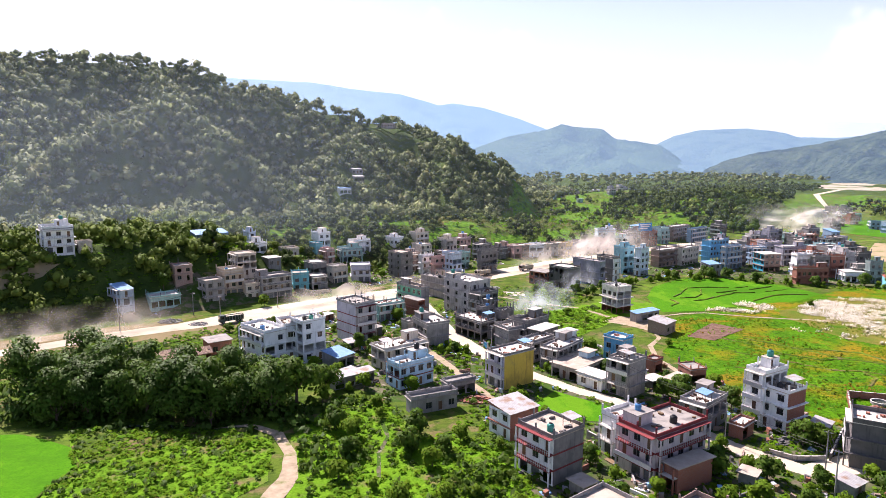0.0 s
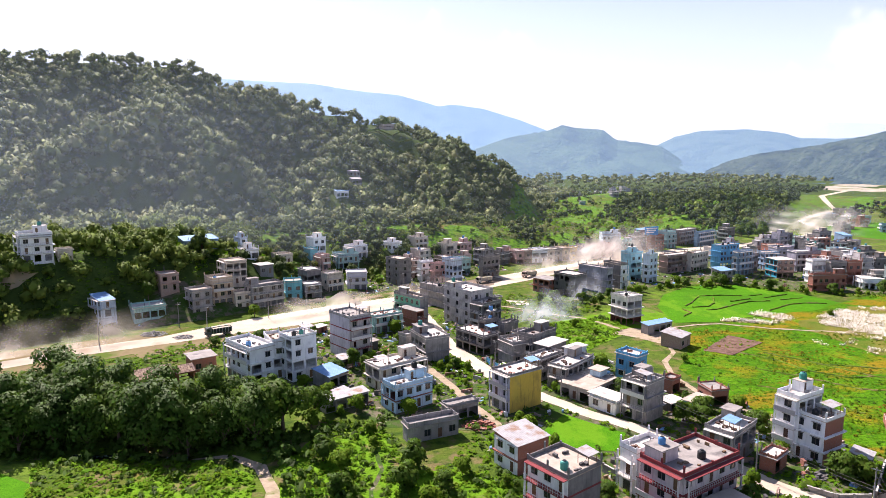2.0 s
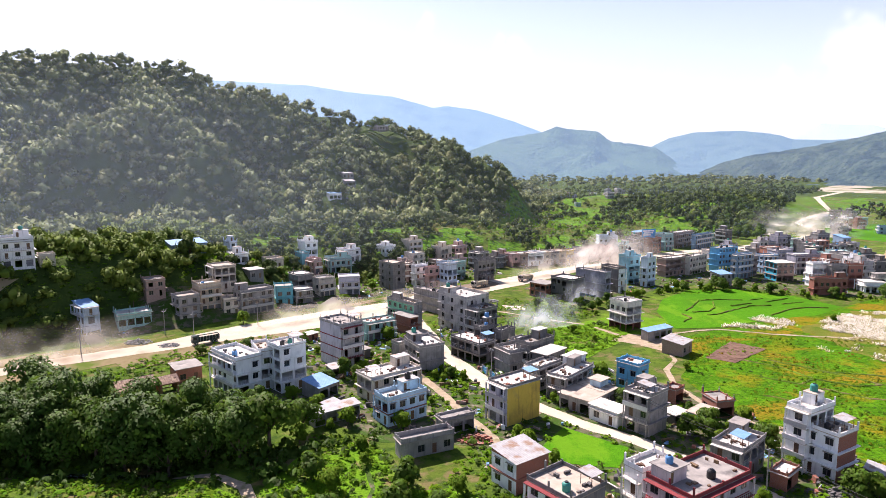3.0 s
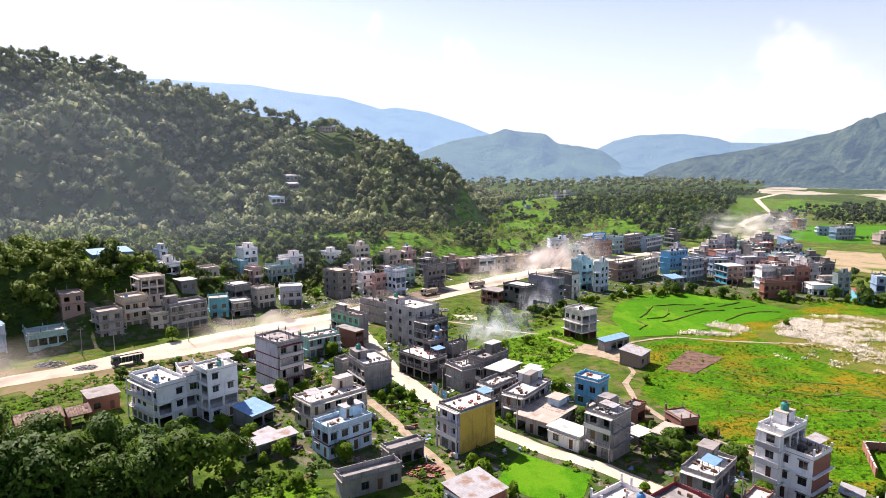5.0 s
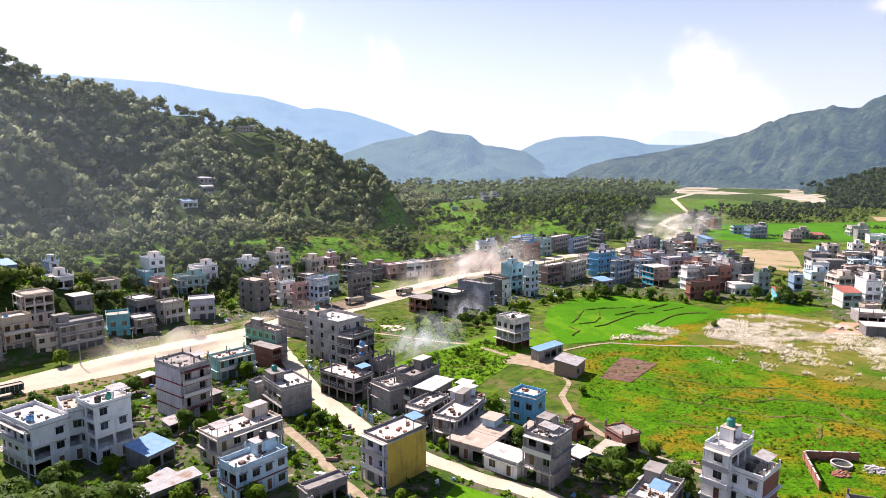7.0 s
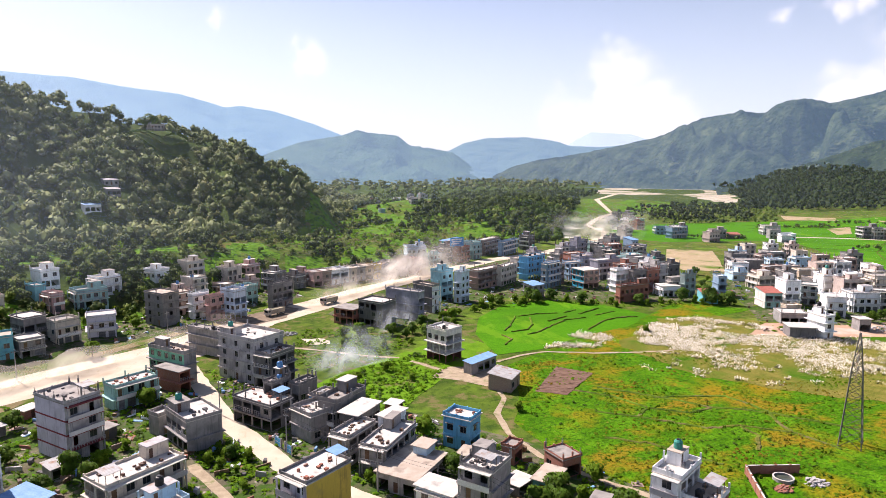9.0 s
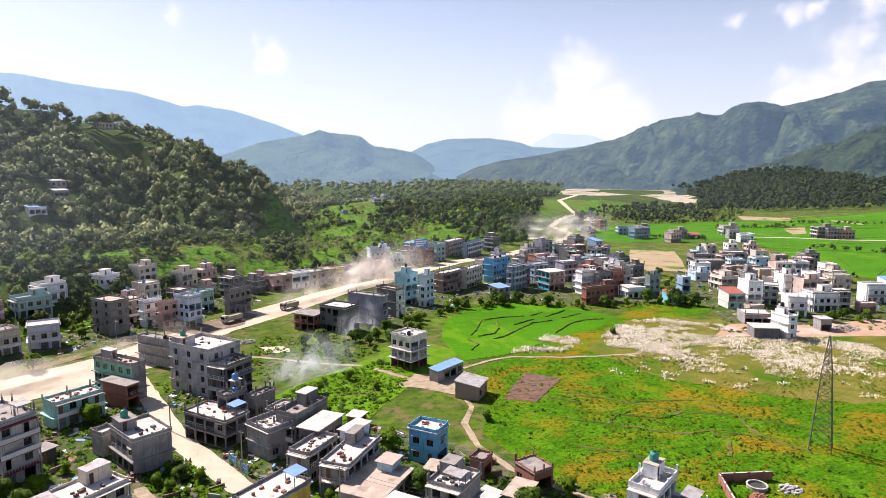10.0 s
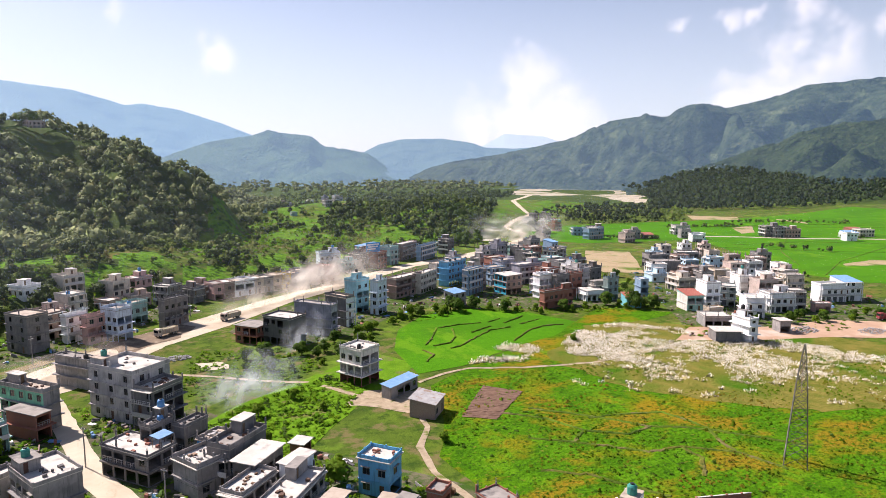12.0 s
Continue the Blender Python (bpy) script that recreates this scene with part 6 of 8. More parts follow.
# long row of shop houses along the road
for k, (tone, fl) in enumerate((("pink", 2.3), ("brickpale", 2.3), ("whitewash", 2.2), ("whitewash", 2.2), ("cream", 2.2), ("plaster", 2.1), ("tan", 2.3), ("yellow", 2.2), ("greylilac", 2.2), ("plaster", 2.4), ("pink", 2.3), ("brickpale", 2.5), ("pink", 2.5), ("brickpale", 2.3))):
    house(42 + 4.7 * k, 371 + 1.9 * k, 5.0, 9.0, 22, fl, wall=tone, faces="w---", seed=k)
# farmhouses among the far fields
for x, y, w, d, fl, tone, tin in ((362, 512, 13, 10, 2.6, "darkconcrete", 0), (378, 483, 12, 9, 2.2, "plaster", 0), (392, 478, 9, 8, 1.2, "brickpale", 3), (440, 490, 13, 10, 2.6, "greywhite", 0), (427, 460, 12, 9, 1.4, "whitewash", 0),
                                  (500, 446, 14, 11, 3, "concrete", 0), (512, 436, 13, 10, 2.3, "brickpale", 0), (556, 412, 11, 9, 1.6, "whitewash", 2), (578, 414, 13, 10, 2, "cream", 0), (590, 430, 12, 9, 1.6, "brick", 3), (352, 520, 10, 9, 2, "bluegrey", 0)):
    house(x, y, w, d, -22, fl, wall=tone, faces="wb--", tin=tin, rough=int(not tin and fl > 2.4), cabin=int(fl > 2.1), seed=int(x))
# huts on the hill
house(-60, 664, 12, 7, 30, 2, wall="pinktan", faces="bb--", seed=3)
house(-74, 522, 9, 6, 30, 1.2, wall="plaster", faces="w---", tin=1, seed=4)
house(-70, 508, 8, 6, 30, 1.2, wall="plaster", faces="w---", tin=1, seed=5)
house(-76, 470, 9, 6, 30, 1.3, wall="whitewash", faces="w---", tin=2, seed=6)


# ---- trees, shrubs and grasses ----
def crown_quads(n, radius, tall, leaf, seed, blobs=9):
    """Leaf clumps spread over a cluster of lobes: an uneven crown with gaps, its base at z = 0."""
    g = np.random.default_rng(seed)
    c = g.normal(0, 1, (blobs, 3))
    c /= np.linalg.norm(c, axis=1)[:, None]
    c *= (0.35 + 0.4 * g.random((blobs, 1)))
    br = 0.34 + 0.24 * g.random(blobs)
    which = g.choice(blobs, n, p=br ** 2 / (br ** 2).sum())
    w = g.normal(0, 1, (n, 3))
    w /= np.linalg.norm(w, axis=1)[:, None]
    w[:, 2] = np.where(w[:, 2] < -0.35, -w[:, 2], w[:, 2])
    p = c[which] + w * (br[which] * (0.75 + 0.32 * g.random(n)))[:, None]
    p = p * [radius, radius, tall / 2] + [0, 0, tall / 2]
    normal = w + g.normal(0, 0.34, (n, 3))
    normal /= np.linalg.norm(normal, axis=1)[:, None]
    u = np.cross(normal, g.normal(0, 1, (n, 3)))
    u /= np.linalg.norm(u, axis=1)[:, None]
    v = np.cross(normal, u)
    s = leaf * (0.6 + 0.8 * g.random((n, 1)))
    k = 0.45 + 0.3 * g.random((n, 1))
    bend = normal * s * 0.25
    soft = w * 0.8 + g.normal(0, 0.22, (n, 3)) + [0, 0, 0.5] + (p - p.mean(0)) / radius * 0.35
    soft /= np.linalg.norm(soft, axis=1)[:, None]
    return np.stack([p - u * s, p - v * s * k, p + u * s, p + v * s * k - bend], 1), soft


def lobed_crown(lobes, leaves, tall, leaf, seed, sides=4, rings=((-0.6, 0.75), (0.25, 0.95), (0.9, 0.25))):
    """A crown of leaf clumps over a few inner masses, with an uneven outline, its base at z = 0."""
    g = np.random.default_rng(seed)
    quads, shade, heart, wide = [], [], [], []
    a0 = g.random() * 6.28
    for i in range(lobes):
        a = a0 + i * 2.4 + g.normal(0, 0.3)
        q = 0.66 * math.sqrt((i + 0.35) / lobes) if i else 0.0
        r = (0.58 if i == 0 else 0.42) * (0.75 + 0.5 * g.random())
        c = np.array([q * math.cos(a), q * math.sin(a), (0.60 if i == 0 else 0.22 + 0.42 * g.random()) * tall])
        heart.append(c)
        wide.append(r)
        pts = [[c + 0.84 * r * np.array([k * math.cos(6.2832 * j / sides + a), k * math.sin(6.2832 * j / sides + a), z * 0.9]) * (0.8 + 0.4 * g.random()) for j in range(sides)] for z, k in rings]
        for m in range(len(rings) - 1):
            for j in range(sides):
                w = np.array([pts[m][j], pts[m][(j + 1) % sides], pts[m + 1][(j + 1) % sides], pts[m + 1][j]])
                n = (w - c) / r + g.normal(0, 0.2, 3) + [0, 0, 0.15]
                quads.append(w)
                shade.append(n / np.linalg.norm(n, axis=1)[:, None])
    quads, shade, heart, wide = np.array(quads), np.array(shade), np.array(heart), np.array(wide)
    of = g.choice(lobes, leaves, p=wide ** 2 / (wide ** 2).sum())
    n = g.normal(0, 1, (leaves, 3)) + [0, 0, 0.35]
    n /= np.linalg.norm(n, axis=1)[:, None]
    w = heart[of] + n * (wide[of] * (0.78 + 0.42 * g.random(leaves)))[:, None] * [1, 1, 0.9]
    face = n + g.normal(0, 0.45, (leaves, 3))
    face /= np.linalg.norm(face, axis=1)[:, None]
    u = np.cross(face, g.normal(0, 1, (leaves, 3)))
    u /= np.linalg.norm(u, axis=1)[:, None]
    v = np.cross(face, u)
    k = leaf * (0.5 + g.random((leaves, 1)))
    clump = np.stack([w - u * k, w - v * k * 0.75, w + u * k, w + v * k * 0.75 - n * k * 0.4], 1)
    lit = n + g.normal(0, 0.28, (leaves, 3)) + [0, 0, 0.25]
    lit /= np.linalg.norm(lit, axis=1)[:, None]
    return np.concatenate([quads, clump]), np.concatenate([shade, np.repeat(lit[:, None], 4, 1)])


def stuff(name, spots, templates, sizes, mat, label, category, seed, lift=-0.3, squash=(0.8, 1.25), up=0.0):
    """Many crowns joined into one mesh."""
    g = np.random.default_rng(seed)
    z = height(spots[:, 0], spots[:, 1])
    out, shade = [], []
    for (x, y), zz in zip(spots, z):
        t = templates[g.integers(len(templates))]
        a, k = g.random() * 6.283, sizes[0] + (sizes[1] - sizes[0]) * g.random() ** 1.4
        m = np.array([[math.cos(a), -math.sin(a), 0], [math.sin(a), math.cos(a), 0], [0, 0, squash[0] + (squash[1] - squash[0]) * g.random()]]) * k
        out.append(t[0] @ m.T + [x, y, zz + lift])
        q = t[1] @ m.T / k + [0, 0, up]
        shade.append(q / np.linalg.norm(q, axis=-1, keepdims=True))
    co = np.concatenate(out)
    return tagged(new(name, quads_mesh(name, co, mat, normals=np.concatenate(shade))), label, category, kind="stuff")


TREE_MESHES = {}


def tree_parts(kind):
    if kind not in TREE_MESHES:
        i = {"broad": 1, "tall": 2, "round": 3, "bright": 4, "small": 5, "dark": 6}[kind]
        r, t, trunk, n, leaf = {"broad": (4.6, 8.0, 3.2, 1900, 0.36), "tall": (3.0, 9.5, 3.5, 950, 0.52), "round": (3.4, 6.2, 2.4, 850, 0.46), "bright": (2.8, 5.2, 2.0, 700, 0.44), "small": (1.9, 3.6, 1.2, 480, 0.36), "dark": (4.2, 10.5, 1.2, 2400, 0.30)}[kind]
        co, soft = crown_quads(n, r, t, leaf, 100 + i, 13)
        co = co + [0, 0, trunk * 0.08]
        mat = {"bright": LEAF_BRIGHT, "small": LEAF_BRIGHT, "dark": LEAF_DEEP}.get(kind, LEAF_GREEN)
        s = Solid()
        g = random.Random(i)
        s.tube(0, 0, -1.0, trunk, 0.30 * r / 4, 0.20 * r / 4, 7)
        for k in range(5):
            a = k * 1.26 + g.random()
            s.bar((0, 0, trunk * (0.7 + 0.08 * k)), (math.cos(a) * r * 0.5, math.sin(a) * r * 0.5, trunk + t * (0.25 + 0.1 * g.random())), 0.07 * r / 4, 5)
        s.tube(0, 0, trunk, trunk + t * 0.6, 0.20 * r / 4, 0.05, 6)
        TREE_MESHES[kind] = (quads_mesh("crown", co, mat, normals=soft), s.mesh("trunk", BARK))
    return TREE_MESHES[kind]


TREE_WORDS = {"broad": "broad spreading tree with dense green leaves", "tall": "tall slim leafy tree", "round": "round-crowned green tree", "bright": "young bright green leafy tree", "small": "small bright green garden tree", "dark": "tall dark-leaved tree with a deep crown"}


def tree(x, y, kind, size, turn, beside):
    crown, trunk = tree_parts(kind)
    ob = new("tree")
    ob.matrix_basis = pose(x, y, place(x, y), 0, 0, turn) @ Matrix.Scale(size, 4)
    tagged(ob, f"{TREE_WORDS[kind]} {beside}", "tree", "trees")
    part("trunk", trunk, ob)
    part("crown", crown, ob)
    return ob


def grove(outline, spacing, kinds, sizes, beside, seed):
    g = random.Random(seed)
    q = scatter(outline, spacing, seed)
    q = q[outside(q, [(22, 152), (29, 159), (34, 155), (42, 147), (37, 136), (26, 137), (19, 145)])]
    for x, y in q[open_ground(q, 1.2)]:
        tree(x, y, g.choice(kinds), g.uniform(*sizes), g.uniform(0, 360), beside)


# tree belt along the stream, and trees among the houses
grove([(-106, 158), (-92, 168), (-76, 160), (-55, 155), (-33, 146), (-27, 134), (-36, 131), (-61, 135), (-88, 138), (-106, 146)], 5.4, ["dark", "dark", "dark", "broad"], (1.1, 1.55), "by a stream", 1)
grove([(-80, 178), (-58, 170), (-40, 160), (-28, 156), (-30, 148), (-54, 158), (-76, 168)], 6.0, ["round", "bright", "broad"], (0.6, 0.95), "behind brick houses", 2)
grove([(-150, 140), (-122, 160), (-110, 156), (-112, 142), (-140, 126)], 6.0, ["round", "bright", "small"], (0.4, 0.7), "below the road", 3)
grove([(-27, 150), (-14, 146), (-9, 132), (6, 128), (14, 122), (14, 100), (-16, 96), (-24, 128)], 7.5, ["small", "bright", "round"], (0.55, 0.95), "in an overgrown plot", 4)
grove([(-40, 172), (-28, 168), (-18, 158), (-16, 152), (-28, 158)], 4.5, ["bright", "round", "small"], (0.6, 0.9), "in a shaded yard", 5)
grove([(50, 117), (60, 114), (72, 108), (84, 104), (78, 92), (56, 92)], 5.5, ["bright", "round", "small"], (0.6, 1.0), "beside a village lane", 6)
grove([(70, 124), (80, 136), (88, 134), (78, 122)], 3.6, ["small", "round", "bright"], (0.6, 0.9), "in a walled garden", 7)
grove([(54, 152), (58, 160), (66, 156), (60, 146)], 4.0, ["round", "small"], (0.6, 0.9), "between houses", 8)
grove([(20, 222), (34, 232), (58, 246), (66, 236), (48, 214), (38, 200)], 12, ["small", "bright"], (0.4, 0.65), "in a vegetable plot", 9)
grove([(30, 262), (44, 286), (62, 276), (76, 288), (92, 296), (86, 282), (66, 262), (44, 256)], 6.5, ["round", "bright", "small"], (0.5, 0.85), "behind roadside buildings", 10)
grove([(98, 298), (112, 312), (140, 314), (160, 298), (176, 290), (196, 292), (212, 284), (214, 276), (190, 284), (160, 288), (140, 306), (112, 300)], 4.6, ["small", "round", "bright", "small"], (0.6, 1.15), "along the rice terraces", 11)
grove([(-96, 262), (-70, 288), (-40, 300), (-24, 316), (-30, 330), (-60, 312), (-100, 280)], 8.0, ["round", "bright", "tall"], (0.55, 0.9), "behind the roadside row", 12)
grove([(235, 480), (262, 520), (300, 590), (330, 640), (290, 640), (240, 560), (215, 500)], 9.0, ["dark", "broad"], (0.8, 1.1), "on a wooded knoll", 13)
grove([(210, 250), (222, 246), (262, 240), (290, 230), (310, 214), (300, 208), (262, 228), (222, 236)], 6.5, ["round", "bright"], (0.5, 0.8), "between village houses", 14)
grove([(-5, 195), (2, 207), (9, 197), (12, 184), (4, 179)], 4.5, ["small"], (0.5, 0.8), "in a maize plot", 15)
grove([(214, 290), (224, 300), (240, 310), (250, 350), (240, 380), (228, 350)], 9.0, ["round", "bright"], (0.5, 0.8), "at the edge of the town", 16)
grove([(-80, 215), (-60, 226), (-50, 216), (-66, 204)], 7.0, ["small", "round"], (0.5, 0.7), "below the road", 17)
grove([(-58, 205), (-40, 234), (-14, 254), (18, 236), (58, 182), (82, 150), (92, 128), (74, 100), (48, 90), (18, 106), (10, 148), (-30, 164), (-50, 170)], 8.0, ["small", "bright", "round", "small"], (0.5, 0.95), "between village houses", 18)
for x, y, k, s in ((-62, 676, "broad", 1.7), (-26, 190, "tall", 0.7), (-22, 186, "tall", 0.6), (-72, 250, "bright", 0.9), (-38, 276, "bright", 1.0), (-112, 250, "tall", 0.8), (205, 284, "broad", 0.9), (148, 250, "small", 0.8), (72, 196, "small", 0.7)):
    tree(x, y, k, s, 40, "standing alone")

# woods, too many to count
HILL_CROWNS = [lobed_crown(3, 46, 1.5, 0.165, 310 + i) for i in range(10)]
SMALL_CROWNS = [lobed_crown(3, 30, 1.5, 0.20, 300 + i) for i in range(8)]
BENCH_CROWNS = [lobed_crown(5, 120, 1.8, 0.13, 345 + i) for i in range(8)]
FAR_CROWNS = [lobed_crown(1, 16, 1.5, 0.26, 400 + i) for i in range(8)]
BUSHES = [crown_quads(19, 1.0, 1.2, 0.36, 360 + i, 5) for i in range(6)]


def from_road(pairs):
    return [(-96 + 0.785 * a - 0.622 * d, 229 + 0.622 * a + 0.785 * d) for a, d in pairs]


hill_spots = scatter(from_road([(-330, 60), (-60, 75), (0, 108), (60, 122), (142, 126), (200, 112), (260, 122), (335, 165), (450, 240), (600, 328), (700, 400), (690, 500), (480, 460), (306, 352), (200, 384), (120, 450), (-330, 470)]), 6.0, 21)
open_slope = fractal(hill_spots[:, 0], hill_spots[:, 1], 40, 2) > 0.46
hill_spots = hill_spots[~open_slope]
uphill = along_road(hill_spots[:, 0], hill_spots[:, 1])
hill_spots = hill_spots[(uphill[1] < np.interp(uphill[0], [-300, 120, 190, 306, 471, 650], [390, 410, 365, 335, 430, 470]) + 12) & (hill_spots[:, 0] > -0.78 * hill_spots[:, 1] - 10)]
# terraces below the house on the ridge, and small clearings round the huts
for cx, cy, r in ((-58, 640, 32), (-74, 512, 15), (-72, 462, 13)):
    hill_spots = hill_spots[np.hypot(hill_spots[:, 0] - cx, hill_spots[:, 1] - cy) > r]
for k in range(5):
    bund([(-88, 658 - 11 * k), (-70, 650 - 11 * k), (-50, 648 - 11 * k), (-30, 656 - 11 * k)], 1.4, 1.6)
half = np.random.default_rng(3).random(len(hill_spots))
stuff("hillside_trees", hill_spots[half < 0.74], HILL_CROWNS, (3.8, 7.4), LEAF_HILL, "dense mixed forest covering the hillside", "forest", 31)
stuff("hillside_trees", hill_spots[(half >= 0.74) & (half < 0.93)], HILL_CROWNS, (3.4, 6.8), LEAF_HILL_DARK, "dark-leaved trees scattered through the hillside forest", "forest", 32)
stuff("hillside_trees", hill_spots[half >= 0.93], HILL_CROWNS, (3.0, 6.0), LEAF_HILL_PALE, "lighter trees scattered through the hillside forest", "forest", 33)
knoll = scatter(from_road([(-200, 22), (-20, 20), (20, 36), (60, 60), (70, 110), (60, 150), (0, 108), (-60, 75), (-200, 60)]), 4.6, 22)
knoll = knoll[open_ground(knoll, 3)]
stuff("hillside_trees", knoll, BENCH_CROWNS, (2.4, 5.2), LEAF_WOOD, "leafy trees on the slope above the road", "forest", 34)
bench = scatter(from_road([(20, 40), (60, 34), (200, 30), (330, 22), (430, 22), (480, 120), (560, 250), (600, 330), (450, 235), (335, 150), (260, 112), (200, 112), (142, 128), (60, 124), (30, 90)]), 4.6, 23)
bench = bench[open_ground(bench, 2)]
in_plot = small_plots(bench[:, 0], bench[:, 1])
thick = fractal(bench[:, 0] + 50, bench[:, 1], 34, 3) + np.interp(along_road(bench[:, 0], bench[:, 1])[0], [120, 230, 300], [0.34, 0.10, -0.16])
pick = np.random.default_rng(5).random(len(bench))
groves = (thick > -0.06) & ~in_plot | (thick > 0.34) | (pick > 0.94)
stuff("orchard_trees", bench[groves & (pick < 0.55)], BENCH_CROWNS, (1.8, 4.4), LEAF_KNOLL, "dark round trees between small fields under the hill", "trees", 35)
stuff("orchard_trees", bench[groves & (pick >= 0.55)], BENCH_CROWNS, (1.4, 3.4), LEAF_WOOD, "lighter trees between small fields under the hill", "trees", 42)
stuff("orchard_trees", bench[~groves & (pick > 0.6) & ~in_plot], BUSHES, (0.8, 2.0), WEED, "bright shrubs between small fields", "shrubs", 36)
valley = scatter([(60, 470), (120, 452), (200, 500), (232, 520), (210, 620), (330, 860), (480, 1000), (620, 1250), (300, 1250), (150, 1020), (90, 760), (60, 620)], 8, 24)
valley = valley[open_ground(valley, 4)]
clump = fractal(valley[:, 0], valley[:, 1], 52, 3)
keep = clump > np.interp(np.hypot(valley[:, 0], valley[:, 1]), [480, 700, 1000, 1250], [0.30, 0.24, 0.14, -0.1])
light = np.random.default_rng(8).random(len(valley)) < 0.5
stuff("valley_trees", valley[keep & ~light], SMALL_CROWNS, (2.6, 5.4), LEAF_HILL_DARK, "groves among the valley fields", "trees", 37)
stuff("valley_trees", valley[keep & light], SMALL_CROWNS, (2.2, 4.4), LEAF_WOOD, "lighter trees in the valley groves", "trees", 57)
tongue = scatter([(226, 505), (250, 528), (290, 590), (335, 640), (390, 720), (440, 830), (400, 860), (300, 800), (215, 770), (190, 720), (205, 640), (215, 560)], 6.4, 25)
tongue = tongue[open_ground(tongue, 4)]
shade = np.random.default_rng(11).random(len(tongue)) < 0.72
stuff("knoll_trees", tongue[shade], HILL_CROWNS, (3.2, 6.4), LEAF_KNOLL, "dark wood on a knoll beside the dusty road", "forest", 38, squash=(0.9, 1.4))
stuff("knoll_trees", tongue[~shade], HILL_CROWNS, (2.8, 5.4), LEAF_WOOD, "lighter trees in the wood on a knoll", "forest", 58)
strip = scatter([(420, 640), (440, 700), (590, 800), (690, 720), (640, 660), (550, 600)], 9, 26)
bank = scatter([(400, 770), (440, 800), (520, 940), (650, 1090), (700, 1240), (560, 1200), (430, 980), (360, 860)], 11, 29)
bank = bank[open_ground(bank, 4)]
stuff("field_edge_trees", bank, SMALL_CROWNS, (3.0, 5.6), LEAF_KNOLL, "dark groves beside the riverbed", "trees", 59)
strip = strip[fractal(strip[:, 0], strip[:, 1], 40, 2) > -0.1]
stuff("field_edge_trees", strip, SMALL_CROWNS, (2.4, 4.4), LEAF_WOOD, "tree strip between the fields and the riverbed", "trees", 39)
pines = scatter([(627, 723), (712, 669), (813, 629), (953, 620), (1200, 600), (1300, 640), (1250, 820), (1100, 1000), (960, 1060), (880, 1020), (740, 830)], 7.4, 27)
stuff("pine_belt", pines, FAR_CROWNS, (4.0, 6.6), LEAF_PINE, "dark belt of trees below the mountain", "forest", 40, squash=(0.9, 1.5))
island = scatter([(425, 690), (440, 640), (463, 597), (511, 584), (580, 650), (650, 735), (720, 850), (640, 860), (520, 790)], 8, 43)
stuff("island_wood", island[fractal(island[:, 0], island[:, 1], 50, 2) > -0.12], FAR_CROWNS, (3.0, 5.2), LEAF_PINE, "dark wood between the fields and the riverbed", "forest", 44)
hedges = np.concatenate([scatter([(a - 4, b - 4), (c - 4, d - 4), (c + 4, d + 4), (a + 4, b + 4)], 4.5, 45 + k) for k, (a, b, c, d) in enumerate(((440, 403, 461, 363), (380, 330, 430, 380), (590, 560, 700, 500), (480, 540, 560, 520), (360, 500, 400, 470), (500, 430, 530, 450), (545, 400, 600, 420), (345, 300, 372, 345), (420, 600, 560, 590)))])
stuff("field_hedges", hedges[open_ground(hedges, 1)], FAR_CROWNS, (1.6, 3.4), LEAF_HILL_DARK, "hedges and lone trees along field tracks", "hedge", 46)
far_wood = scatter([(200, 1250), (620, 1250), (1000, 1560), (1400, 1560), (1500, 1900), (200, 1900), (-100, 1300)], 24, 28)
stuff("far_woods", far_wood, FAR_CROWNS, (7.0, 12.0), LEAF_HILL, "distant woods along the valley floor", "forest", 41, squash=(0.5, 0.9))

foothill = scatter([(960, 1060), (1100, 1000), (1250, 820), (1300, 640), (1560, 700), (1560, 1000), (1250, 1400), (1050, 1340)], 16, 47)
stuff("far_woods", foothill, FAR_CROWNS, (7.0, 11.0), LEAF_PINE, "dark woods climbing the foot of the mountain", "forest", 48, squash=(0.8, 1.2))

brush = scatter(from_road([(10, 30), (60, 34), (200, 30), (330, 26), (430, 60), (500, 170), (450, 235), (335, 150), (260, 112), (200, 112), (142, 128), (60, 124), (20, 80)]), 4.2, 49)
brush = brush[open_ground(brush, 1.5) & (~small_plots(brush[:, 0], brush[:, 1]) | (np.random.default_rng(6).random(len(brush)) < 0.12))]
tone = fractal(brush[:, 0], brush[:, 1], 22, 2)
stuff("brush", brush[tone > 0.02], BUSHES, (1.0, 2.6), WEED, "bright shrubs and banana clumps under the hill", "shrubs", 51, up=0.6)
stuff("brush", brush[tone <= 0.02], BUSHES, (1.0, 2.8), LEAF, "dull green shrubs under the hill", "shrubs", 52, up=0.3)

# thickets under the stream trees and in the overgrown plots
under = scatter([(-108, 160), (-92, 168), (-70, 162), (-40, 152), (-27, 140), (-30, 131), (-61, 134), (-88, 137), (-108, 144)], 1.9, 75)
stuff("understorey", under[open_ground(under, 0.8)], BUSHES, (1.0, 2.4), LEAF_DEEP, "dark thicket under streamside trees", "undergrowth", 76)
thicket = scatter([(-34, 100), (-32, 148), (-12, 156), (-2, 138), (12, 140), (18, 120), (12, 96), (-16, 88)], 1.7, 77)
thicket = thicket[open_ground(thicket, 0.8)]
dense = fractal(thicket[:, 0], thicket[:, 1], 14, 2)
stuff("understorey", thicket[dense > -0.05], BUSHES, (0.8, 1.9), LEAF_GREEN, "dense green bushes in an overgrown plot", "undergrowth", 78)
